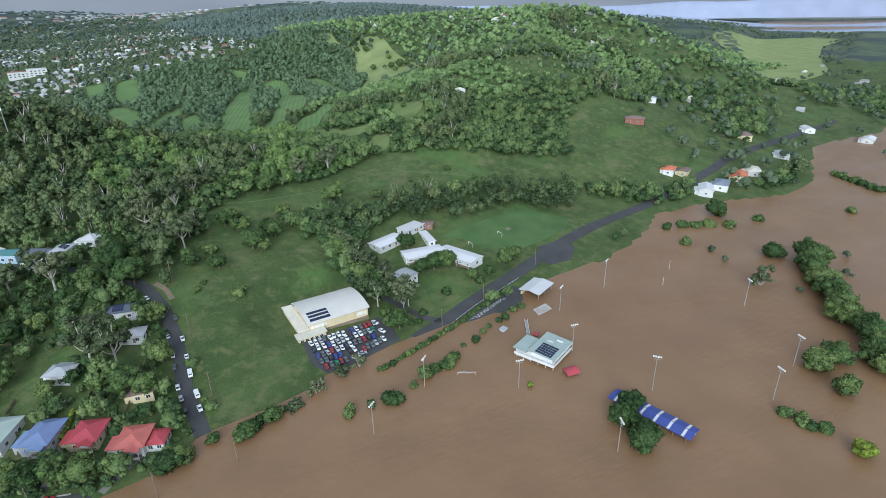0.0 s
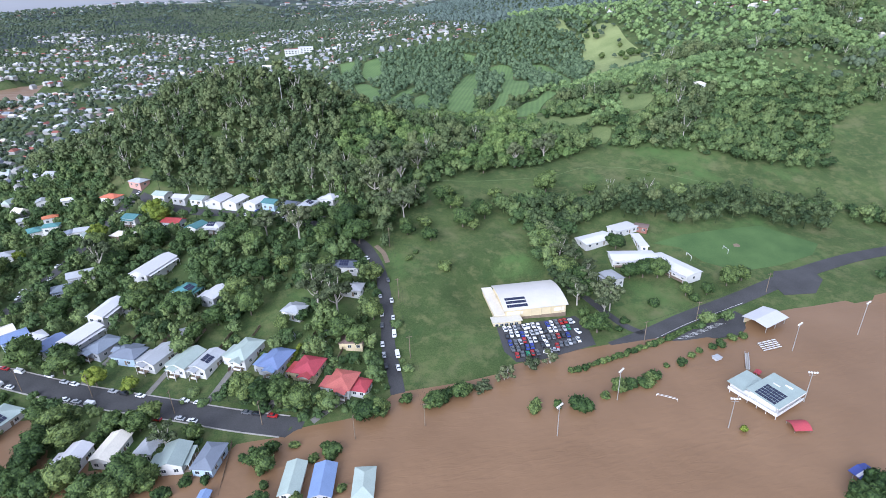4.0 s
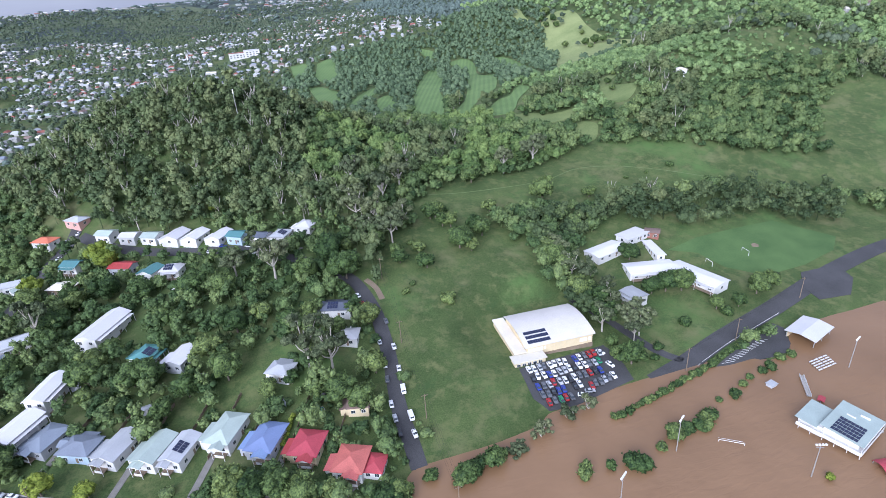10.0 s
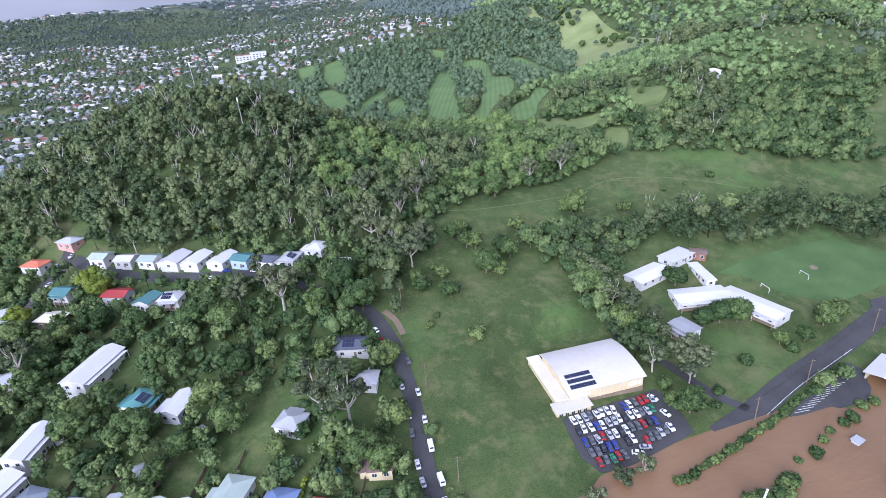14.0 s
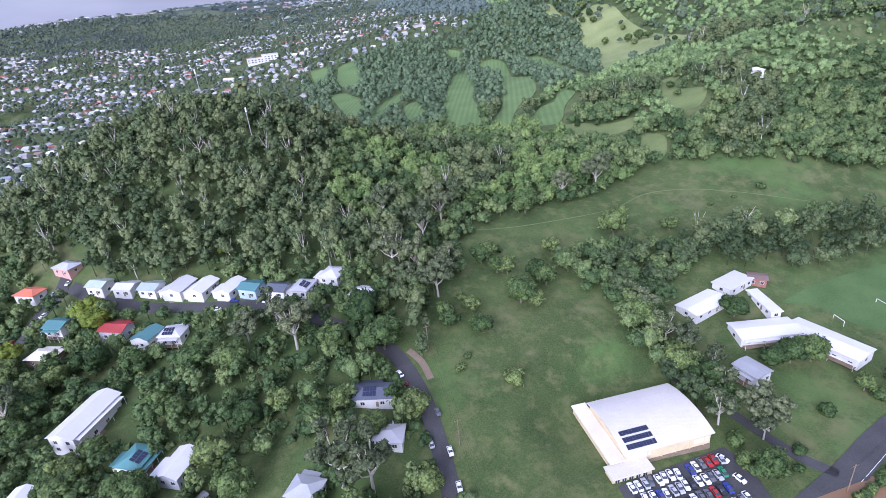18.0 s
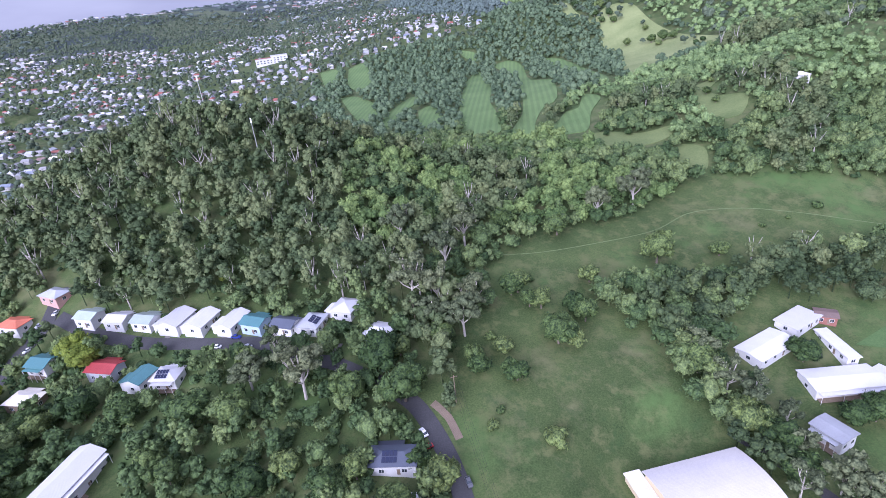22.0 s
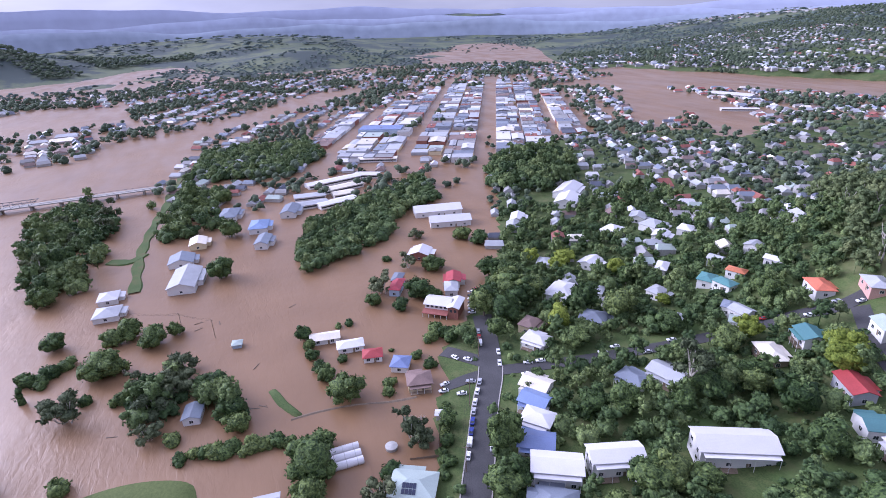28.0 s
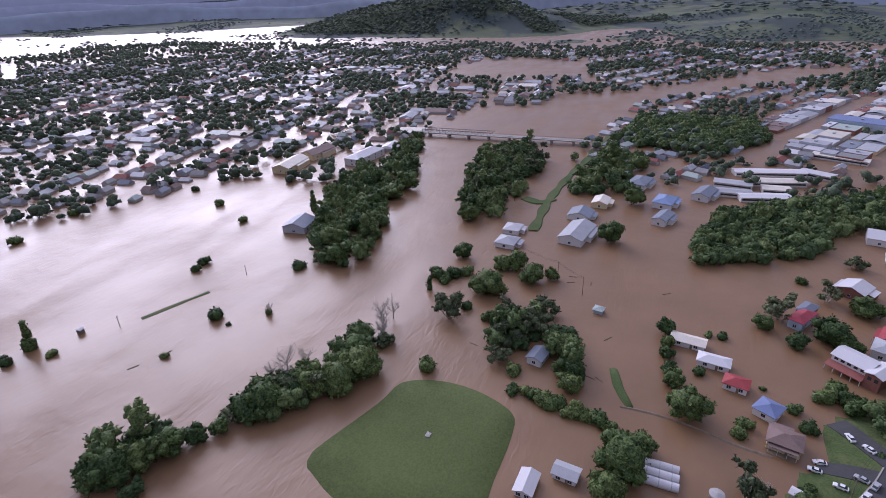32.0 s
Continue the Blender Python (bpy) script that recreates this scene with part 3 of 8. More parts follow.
def sprays(rows, count, size, r):
    """Loose leaf sprays, one small triangle each, over the clumps' outsides."""
    rows = np.array(rows)
    pick = r.choice(len(rows), count, p=rows[:, 3] ** 2 / (rows[:, 3] ** 2).sum())
    d = r.standard_normal((count, 3))
    d[:, 2] += 0.35
    d /= np.linalg.norm(d, axis=1)[:, None]
    c = rows[pick, :3] + d * (rows[pick, 3:4] * r.uniform(0.85, 1.22, (count, 1))) * np.stack([np.ones(count), np.ones(count), rows[pick, 4]], 1)
    a, b = r.standard_normal((count, 3)), r.standard_normal((count, 3))
    s = size * r.uniform(0.5, 1.4, (count, 1))
    a, b = a / np.linalg.norm(a, axis=1)[:, None] * s, b / np.linalg.norm(b, axis=1)[:, None] * s * 0.7
    V = np.stack([c - a, c + 1.7 * b, c + a + 0.3 * s * d], 1).reshape(-1, 3)
    return V, np.arange(count)[:, None] * 3 + [0, 1, 2]


def limb_ends(r, count=7):
    """Where the limbs of a tall gum end, about 10 m up."""
    return [(r.uniform(1.2, 3.1) * math.cos(a), r.uniform(1.2, 3.1) * math.sin(a), r.uniform(6.0, 10.6)) for a in (i * 6.283 / count + r.uniform(-0.4, 0.4) for i in range(count))]


def crown_arrays(kind, r, clumps, leaves, fine, ends=()):
    """Leaf mass of a tree of about 10 m: wide and round, tall gum, upright, or low bush."""
    rows = []
    for i in range(clumps):
        a, u = r.uniform(0, 2 * math.pi), r.uniform(0, 1)
        if kind == "gum" and ends:
            ex, ey, ez = ends[i % len(ends)]
            rows.append((ex + r.normal(0, 0.65), ey + r.normal(0, 0.65), ez + r.normal(0.2, 0.5), r.uniform(0.55, 1.1), 0.75))
            continue
        if kind == "gum":
            q, z, s, f = 3.0 * math.sqrt(u), r.uniform(5.2, 11.0), r.uniform(0.8, 1.4), 0.8
        elif kind == "bush":
            q, z, s, f = 1.5 * math.sqrt(u), r.uniform(0.4, 1.6), r.uniform(0.6, 1.05), 0.9
        elif kind == "upright":
            z = r.uniform(1.2, 11.0)
            q, s, f = 0.7 * u * (1 - z / 13), 1.5 * (1.05 - z / 13), 1.4
        elif kind == "far":
            q, z, s, f = 2.6 * math.sqrt(u), r.uniform(2.6, 6.4), r.uniform(1.4, 2.3), 0.85
        else:
            q, z, s, f = 3.2 * math.sqrt(u), 4.3 + r.uniform(-1.6, 2.6) * (1.2 - u * 0.7), r.uniform(0.7, 1.45), 0.85
        rows.append((q * math.cos(a), q * math.sin(a), z, s, f))
    if kind == "round":
        rows.append((0, 0, 4.5, 2.9, 0.88))
    if kind == "gum" and not ends:
        rows.append((0, 0, 8.2, 1.9, 1.2))
    if kind == "bush":
        rows.append((0, 0, 0.8, 1.5, 0.9))
    V, F = lumps(rows, fine, 0.2 if not fine else 0.16, r)
    if leaves:
        v, f = sprays(rows, leaves, (0.42 if fine else 0.6) if kind != "bush" else 0.3, r)
        F = np.concatenate([F, f + len(V)])
        V = np.concatenate([V, v])
    return V, F


def trunk_mesh(kind, r, mat, ends=()):
    bm = bmesh.new()
    top = {"gum": 9.0, "bush": 0.9, "upright": 8.0, "round": 4.6}[kind]
    tube(bm, (0, 0, -0.6), (0.15, 0.1, top * 0.5), 0.30 if kind != "bush" else 0.12, 0.2 if kind != "bush" else 0.08)
    tube(bm, (0.15, 0.1, top * 0.5), (0.05, 0.2, top), 0.2 if kind != "bush" else 0.08, 0.06)
    for ex, ey, ez in ends:
        z = ez * r.uniform(0.42, 0.6)
        fork = (ex * 0.55, ey * 0.55, z + (ez - z) * 0.45)
        tube(bm, (0.12, 0.1, z), fork, 0.15, 0.11, 5)
        tube(bm, fork, (ex, ey, ez + 0.3), 0.11, 0.04, 5)
        tube(bm, fork, (ex * 1.1 + r.uniform(-0.9, 0.9), ey * 1.1 + r.uniform(-0.9, 0.9), ez + 0.7), 0.08, 0.03, 4)
    for i in range(0 if ends else 5 if kind != "upright" else 2):
        a = r.uniform(0, 6.28)
        z = top * r.uniform(0.4, 0.75)
        reach = {"gum": 2.0, "bush": 0.7, "upright": 0.5, "round": 2.2}[kind]
        tube(bm, (0.12, 0.1, z), (reach * math.cos(a), reach * math.sin(a), z + top * 0.28), 0.12 if kind != "bush" else 0.05, 0.03, 5)
    return mesh_from_bm("trunk", bm, mat)


TREES = {}
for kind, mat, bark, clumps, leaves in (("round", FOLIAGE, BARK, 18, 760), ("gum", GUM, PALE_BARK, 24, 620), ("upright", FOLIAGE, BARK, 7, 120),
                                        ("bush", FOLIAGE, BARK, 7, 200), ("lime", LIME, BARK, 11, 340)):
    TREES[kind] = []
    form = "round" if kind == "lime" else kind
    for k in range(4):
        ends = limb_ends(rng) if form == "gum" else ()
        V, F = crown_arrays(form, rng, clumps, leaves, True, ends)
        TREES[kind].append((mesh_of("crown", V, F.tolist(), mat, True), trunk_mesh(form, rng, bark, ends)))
TREE_WORDS = {
    "round": ("tree", "broad dark green leafy tree", "tree"), "gum": ("gum_tree", "tall grey-green gum tree with pale trunk", "tree"),
    "upright": ("conifer", "dark narrow upright tree", "tree"), "bush": ("bush", "low rounded green bush", "bush"),
    "lime": ("tree", "bright yellow-green leafy tree", "tree")}


SUNK = {"round": -1.6, "lime": -1.6, "gum": -4.6, "upright": -0.5, "bush": -0.25}


def tree(kind, x, y, size=1.0, z=None, label="", group=""):
    crown, trunk = TREES[kind][int(rng.integers(4))]
    name, words, cat = TREE_WORDS[kind]
    ob = thing(name, x, y, (gz(x, y) - 0.1 if gz(x, y) > -0.2 else SUNK[kind] * size) if z is None else z, float(rng.uniform(0, 360)), label or words, cat, group)
    ob.scale = (size * rng.uniform(0.9, 1.12), size * rng.uniform(0.9, 1.12), size * rng.uniform(0.88, 1.15))
    part("crown", crown, None, ob)
    part("trunk", trunk, None, ob)
    return ob


def woods(name, label, xs, ys, sizes, mats, variety, zs=None, kind="stuff", squat=1.0):
    """Many trees in one mesh, each a copy of one of the varieties, with a tint of its own."""
    V, F, T, n = [], [], [], 0
    zs = ground_z(xs, ys) if zs is None else zs
    zs = np.where(zs > -0.2, zs, -2.0 * sizes)
    turn, pick, tint = rng.uniform(0, 6.28, len(xs)), rng.integers(0, len(variety), len(xs)), rng.uniform(0, 1, len(xs))
    for x, y, z, s, a, p, t in zip(xs, ys, zs, sizes, turn, pick, tint):
        v, f = variety[p]
        c, q = math.cos(a) * s, math.sin(a) * s
        V.append(np.stack([v[:, 0] * c - v[:, 1] * q + x, v[:, 0] * q + v[:, 1] * c + y, v[:, 2] * s * squat * (0.85 + 0.35 * t) + z - 0.3 * s * squat], 1))
        F.append(f + n)
        T.append(np.full(len(v), t))
        n += len(v)
    V, F, T = np.concatenate(V), np.concatenate(F), np.concatenate(T)
    me = bpy.data.meshes.new(name)
    me.vertices.add(len(V))
    me.vertices.foreach_set("co", V.ravel())
    me.loops.add(F.size)
    me.loops.foreach_set("vertex_index", F.ravel().astype(np.int32))
    me.polygons.add(len(F))
    me.polygons.foreach_set("loop_start", np.arange(0, F.size, 3, dtype=np.int32))
    me.update(calc_edges=True)
    me.attributes.new("tint", "FLOAT", "POINT").data.foreach_set("value", T.astype(np.float32))
    me.shade_smooth()
    me.materials.append(mats)
    return tagged(new(name, me), label, "trees", kind=kind)


def scatter(x0, x1, y0, y1, gap, keep):
    """Uneven places about gap metres apart where keep(x, y) holds."""
    xs, ys = np.meshgrid(np.arange(x0, x1, gap), np.arange(y0, y1, gap))
    xs, ys = (xs + rng.uniform(-0.48, 0.48, xs.shape) * gap).ravel(), (ys + rng.uniform(-0.48, 0.48, ys.shape) * gap).ravel()
    k = keep(xs, ys)
    return xs[k], ys[k]


def with_trunk(arrays, h, w):
    v, f = arrays
    t = np.array([(-w, -w, -1), (w, -w, -1), (0, w, -1), (-w * .5, -w * .5, h), (w * .5, -w * .5, h), (0, w * .5, h)])
    k = np.array([(0, 1, 4), (0, 4, 3), (1, 2, 5), (1, 5, 4), (2, 0, 3), (2, 3, 5)])
    return np.concatenate([v, t]), np.concatenate([f, k + len(v)])


MID_WOODS = [with_trunk(crown_arrays("round", rng, c, lv, False), 4, 0.25) for c, lv in ((12, 190), (13, 200), (11, 180), (14, 200), (12, 190))]
GUM_FORMS = [with_trunk(crown_arrays(k, rng, c, lv, False), 8, 0.22) for k, c, lv in (("gum", 12, 170), ("gum", 13, 180), ("round", 11, 170), ("gum", 11, 170))]
LIMB_FORMS = []
for i in range(4):
    forks = limb_ends(rng, 5)
    stem = bmesh.new()
    tube(stem, (0, 0, -0.6), (0.15, 0.1, 5.0), 0.3, 0.22, 5)
    for ex, ey, ez in forks:
        tube(stem, (0.15, 0.1, rng.uniform(4, 6)), (ex * 0.6, ey * 0.6, ez * 0.85), 0.17, 0.12, 4)
        tube(stem, (ex * 0.6, ey * 0.6, ez * 0.85), (ex, ey, ez + 1.2), 0.12, 0.04, 4)
    bmesh.ops.triangulate(stem, faces=stem.faces[:])
    stem.verts.index_update()
    LIMB_FORMS.append((np.array([v.co[:] for v in stem.verts]), np.array([[v.index for v in f.verts] for f in stem.faces])))
    stem.free()
UNDERWOOD = [crown_arrays("far", rng, 3, 24, False) for i in range(5)]
SLIM_WOODS = [crown_arrays("round", rng, 7, 90, False) for i in range(5)]
FAR_WOODS = [crown_arrays("far", rng, 3, 10, False) for i in range(6)]


def tree_row(kind, x0, y0, x1, y1, n, size):
    for i in range(n):
        s = i / max(n - 1, 1)
        tree(kind, x0 + (x1 - x0) * s + rng.uniform(-0.9, 0.9) * size, y0 + (y1 - y0) * s + rng.uniform(-0.9, 0.9) * size, size * rng.uniform(0.8, 1.15))

# ---- houses ----
WALLS = {"white": WHITE_WALL, "grey": GREY_WALL, "blue": BLUE_WALL, "cream": CREAM_WALL, "brick": BRICK_WALL, "brown": TIMBER,
         "salmon": material("pink_render", (0.55, 0.33, 0.28), 0.8, 0, 0.1, 3), "red": material("dull_red_boards", (0.34, 0.10, 0.09), 0.8, 0, 0.15, 3)}


def roof_bm(style, L, W, z, pitch=0.42, over=0.55, thick=0.18):
    """A closed roof over a plan L by W, ridge along x, eaves at z."""
    bm = bmesh.new()
    a, b = L / 2 + over, W / 2 + over
    z0 = z - over * pitch
    rise = b * pitch
    r = a - b if style == "hip" else a
    r = max(r, 0.05)
    if style == "flat":
        box(bm, -a, a, -b, b, z, z + 0.35)
        return bm
    top = [(-a, -b, z0), (a, -b, z0), (a, b, z0), (-a, b, z0), (-r, 0, z0 + rise), (r, 0, z0 + rise)]
    up = [bm.verts.new((x, y, q + thick)) for x, y, q in top]
    lo = [bm.verts.new((x, y, q)) for x, y, q in top]
    for f in ((0, 1, 5, 4), (2, 3, 4, 5), (1, 2, 5), (3, 0, 4)):
        if style == "hip" or len(f) == 4:
            bm.faces.new([up[i] for i in f])
            bm.faces.new([lo[i] for i in reversed(f)])
    ring = (0, 1, 2, 3) if style == "hip" else (0, 1, 5, 2, 3, 4)
    for i, j in zip(ring, ring[1:] + ring[:1]):
        bm.faces.new((up[i], up[j], lo[j], lo[i]))
    return bm


def wall_bm(style, L, W, z, low, pitch=0.42):
    bm = boxes((-L / 2, L / 2, -W / 2, W / 2, low, z))
    if style == "gable":
        for s in (-1, 1):
            x = s * L / 2
            v = [bm.verts.new(p) for p in ((x, -W / 2, z), (x, W / 2, z), (x, 0, z + W / 2 * pitch), (x - s * 0.2, -W / 2, z), (x - s * 0.2, W / 2, z), (x - s * 0.2, 0, z + W / 2 * pitch))]
            for f in ((0, 1, 2), (5, 4, 3), (0, 2, 5, 3), (1, 4, 5, 2)):
                bm.faces.new([v[i] for i in f])
    return bm


WINDOW_FRAME = mesh_from_bm("window", boxes((-0.75, 0.75, -0.05, 0.07, -0.08, 0.0), (-0.75, 0.75, -0.05, 0.05, 1.2, 1.28), (-0.75, -0.67, -0.05, 0.05, 0, 1.2),
                                            (0.67, 0.75, -0.05, 0.05, 0, 1.2), (-0.03, 0.03, -0.05, 0.05, 0, 1.2)), WHITE_WALL)
PANE = mesh_from_bm("pane", boxes((-0.68, 0.68, -0.03, 0.02, 0.0, 1.2)), GLASS)
DOOR = mesh_from_bm("door", boxes((-0.45, 0.45, -0.03, 0.06, 0, 2.05)), TIMBER)
SOLAR_PANEL = mesh_from_bm("solar_panel", boxes((-0.5, 0.5, -0.82, 0.82, 0.0, 0.05)), SOLAR)


def window(parent, x, y, z, rz):
    w = part("window", WINDOW_FRAME, None, parent)
    w.matrix_basis = pose(x, y, z, 0, 0, rz)
    part("pane", PANE, None, w)
    return w


def panels(parent, W, z, x0, cols, rows, side=-1, pitch=0.42):
    """Solar panels lying on one roof slope."""
    s = math.atan(pitch)
    for i in range(cols):
        for j in range(rows):
            p = part("solar_panel", SOLAR_PANEL, None, parent, "dark blue solar panel")
            y = side * (W / 2 - 1.3 - 1.75 * j)
            p.matrix_basis = pose(x0 + 1.1 * i, y, z + (W / 2 - abs(y)) * pitch + 0.27, -side * math.degrees(s), 0, 0)


BUILT = [(89, 211, 20), (88, 188, 20), (149, 132, 13)]


def house(x, y, rz, L, W, eave, roof, style, wall, label, solar=False, detail=True, front=False, pitch=0.36):
    base = max(min(gz(x + dx, y + dy) for dx in (-3, 0, 3) for dy in (-3, 0, 3)), 0.0)
    mid = max(gz(x, y), 0.0)
    BUILT.append((x, y, max(L, W) * 0.62))
    ob = thing("shed" if W < 6.5 and L < 9 else "house", x, y, mid, rz, label, "house")
    low = base - mid - 0.6
    part("wall", wall_bm(style, L, W, eave, low, pitch), WALLS[wall], ob)
    part("roof", roof_bm(style, L, W, eave, pitch), ROOF[roof], ob)
    if detail:
        for level in ([0.9, 3.7] if eave > 5.4 else [0.9 if eave < 4.4 else 1.6]):
            if level + 1.4 > eave:
                level = max(0.3, eave - 1.8)
            n = max(2, int(L / (4.8 if math.hypot(x, y - 150) < 260 else 9.0)))
            for i in range(n):
                u = (i + 0.5) * L / n - L / 2
                for s in (-1, 1):
                    window(ob, u, s * (W / 2 + 0.02), level, 0 if s < 0 else 180)
            for u in ((-W / 4, W / 4) if math.hypot(x, y - 150) < 170 else (0,)):
                for s in (-1, 1):
                    window(ob, s * (L / 2 + 0.02), u, level, 90 * s)
        d = part("door", DOOR, None, ob)
        d.matrix_basis = pose(L * 0.12, -W / 2 - 0.03, 0.0, 0, 0, 0)
        if eave > 3.3 and W > 7 and not front and math.hypot(x, y - 150) < 300:
            part("deck", boxes((-L / 2 + 0.5, L / 2 - 0.5, -W / 2 - 2.0, -W / 2, -0.05, 0.12)), TIMBER, ob)
            part("awning", boxes((-L / 2 + 0.5, L / 2 - 0.5, -W / 2 - 2.0, -W / 2, eave - 0.75, eave - 0.65)), ROOF[roof], ob)
            for i in range(4):
                u = -L / 2 + 0.7 + i * (L - 1.4) / 3
                part("post", boxes((u - 0.06, u + 0.06, -W / 2 - 1.95, -W / 2 - 1.83, low, eave - 0.7)), WHITE_WALL, ob)
        if eave < 5.4 and W > 6.5 and L > 8 and pitch > 0.2:
            back = W / 2 + 2.6
            part("lean_to", boxes((-L * 0.42, L * 0.16, W / 2, back, low, eave - 1.0)), WALLS[wall], ob)
            lean = part("lean_to_roof", boxes((-L * 0.29 - 0.4, L * 0.29 + 0.4, -1.65, 1.65, 0, 0.12)), ROOF[roof], ob)
            lean.matrix_basis = pose(-L * 0.13, W / 2 + 1.45, eave - 0.75, -11, 0, 0)
    if front:
        # a lower gabled porch towards the street, with posts, rail and stair
        pw = W * 0.52
        off = W * 0.16 * (1 if int(abs(x)) % 2 else -1)
        roof_part = part("porch_roof", roof_bm("gable", 2.6, pw, eave - 0.35, 0.36, 0.3, 0.12), ROOF[roof], ob)
        roof_part.location = (-L / 2 - 1.1, off, 0)
        part("porch_gable", wall_bm("gable", 0.25, pw - 0.4, eave - 0.3, eave - 0.75, 0.36), WHITE_WALL, ob, "white boarded gable").location = (-L / 2 - 2.1, off, 0)
        part("porch_floor", boxes((-L / 2 - 2.2, -L / 2, off - pw / 2, off + pw / 2, -0.1, 0.15)), TIMBER, ob)
        part("porch_rail", boxes((-L / 2 - 2.2, -L / 2 - 2.12, off - pw / 2, off + pw / 2 - 1.1, 0.15, 1.05)), WHITE_WALL, ob, "white porch rail")
        for v in (-pw / 2 + 0.1, pw / 2 - 0.1):
            part("post", boxes((-L / 2 - 2.2, -L / 2 - 2.08, off + v - 0.07, off + v + 0.07, low, eave - 0.5)), WHITE_WALL, ob)
    if solar:
        panels(ob, W, eave, -2.5, 4, 2, pitch=pitch)
    return ob



house(-93, 224.5, 56, 11.5, 8.4, 3.6, "slate", "hip", "grey", "grey weatherboard house with slate-blue hip roof beside the sloping street", front=True)
house(-81, 216, -26, 11.0, 8.0, 3.6, "slate", "hip", "blue", "pale blue house with slate-blue hip roof beside the sloping street", front=True)
house(-69, 211, 58, 12.6, 7.6, 3.8, "grey", "gable", "white", "white weatherboard house with pale grey gable roof beside the sloping street", front=True)
house(-57, 205, 60, 12.4, 7.4, 4.0, "green", "gable", "white", "white weatherboard house with pale green gable roof beside the sloping street", front=True)
house(-49, 201.8, 60, 11.8, 6.8, 4.0, "grey", "gable", "white", "white weatherboard house with pale grey gable roof beside the sloping street", True, front=True)
house(-34.6, 203.5, 60, 13.4, 8.4, 4.2, "green", "hip", "white", "white weatherboard house with pale green hip roof beside the sloping street", front=True)
house(-22.4, 195.5, 60, 12.4, 8.8, 3.6, "blue", "hip", "grey", "grey weatherboard house with blue hip roof beside the sloping street", front=True)
house(-10, 188.4, 62, 10.4, 9.0, 3.4, "red", "hip", "cream", "cream house with red hip roof beside the sloping street", front=True)
house(2, 177.6, 62, 10.4, 9.2, 3.6, "salmon", "hip", "white", "white weatherboard house with faded red hip roof beside the sloping street", front=True)
house(8.6, 174.2, 62, 7.0, 5.6, 2.9, "red", "hip", "white", "low red roofed wing built against the faded red house")
house(-15, 223, -33, 8.8, 7.0, 3.6, "grey", "hip", "white", "white weatherboard house with pale grey hip roof among leafy gardens")
house(-64, 254, 60, 9.0, 8.2, 3.6, "teal", "hip", "white", "white weatherboard house with teal green hip roof among leafy gardens", True)
house(-51, 246, 60, 11.2, 7.0, 3.6, "white", "gable", "grey", "grey weatherboard house with white gable roof among leafy gardens")
house(-83, 277, 63, 21.5, 9.4, 6.2, "white", "gable", "white", "white weatherboard two-storey flats with white gable roof stepping up the slope")
house(-97, 247, 71, 15.5, 7.1, 6.2, "white", "gable", "white", "white weatherboard two-storey flats with white gable roof stepping up the slope")
house(-102.5, 230.5, 60, 14.5, 8.0, 6.2, "white", "gable", "white", "white weatherboard two-storey flats with white gable roof stepping up the slope")
house(10, 248, -19, 12.9, 7.0, 3.6, "dark", "hip", "white", "white weatherboard house with dark grey hip roof among leafy gardens", True)
house(11, 232, -21, 9.2, 7.0, 3.2, "white", "hip", "white", "white weatherboard house with white hip roof among leafy gardens")
house(9, 200, 75, 8.8, 7.0, 3.4, "brown", "hip", "cream", "cream house with brown tiled hip roof among leafy gardens")
house(-110, 375, -39, 10.7, 7.0, 3.3, "grey", "hip", "salmon", "pink rendered house with pale grey hip roof below the hill")
house(-93, 356, -32, 8.8, 7.0, 4.0, "green", "gable", "white", "white weatherboard house with pale green gable roof below the hill")
house(-81, 350, -28, 8.8, 7.1, 3.3, "white", "gable", "white", "white weatherboard house with white gable roof below the hill")
house(-70, 345, -31, 8.8, 7.2, 3.3, "green", "gable", "white", "white weatherboard house with pale green gable roof below the hill")
house(-58, 340, 60, 11.7, 9.0, 3.3, "white", "gable", "white", "white weatherboard house with white gable roof below the hill")
house(-48, 335, 59, 12.0, 8.1, 3.3, "white", "gable", "white", "white weatherboard house with white gable roof below the hill")
house(-36, 329, 56, 11.6, 7.0, 3.3, "white", "gable", "white", "white weatherboard house with white gable roof below the hill")
house(-27, 323, -37, 8.8, 7.0, 4.0, "teal", "gable", "blue", "pale blue house with teal green gable roof below the hill")
house(-16, 317, -34, 8.8, 7.0, 3.3, "dark", "gable", "white", "white weatherboard house with dark grey gable roof below the hill")
house(-6, 313, 59, 9.4, 7.3, 3.3, "grey", "hip", "white", "white weatherboard house with pale grey hip roof below the hill", True)
house(7, 316, 55, 9.3, 8.5, 3.3, "white", "hip", "white", "white weatherboard house with white hip roof below the hill")
house(16, 297, -39, 8.8, 7.0, 3.3, "white", "hip", "white", "white weatherboard house with white hip roof below the hill")
house(-82, 325, -28, 11.0, 7.0, 4.0, "red", "gable", "grey", "grey weatherboard house with red gable roof below the hill")
house(-68, 314, 58, 8.8, 7.0, 4.0, "teal", "gable", "white", "white weatherboard house with teal green gable roof below the hill")
house(-58, 310, -20, 8.9, 7.5, 4.0, "white", "hip", "white", "white weatherboard house with white hip roof below the hill", True)
house(-107, 339, -29, 8.8, 7.5, 4.2, "teal", "gable", "white", "white weatherboard house with teal green gable roof below the hill")
house(-109, 323, -25, 11.3, 7.0, 3.6, "cream", "hip", "brown", "brown timber house with cream hip roof below the hill")
house(-125, 367, -30, 10.9, 7.0, 3.6, "orange", "hip", "white", "white weatherboard house with orange tiled hip roof below the hill")
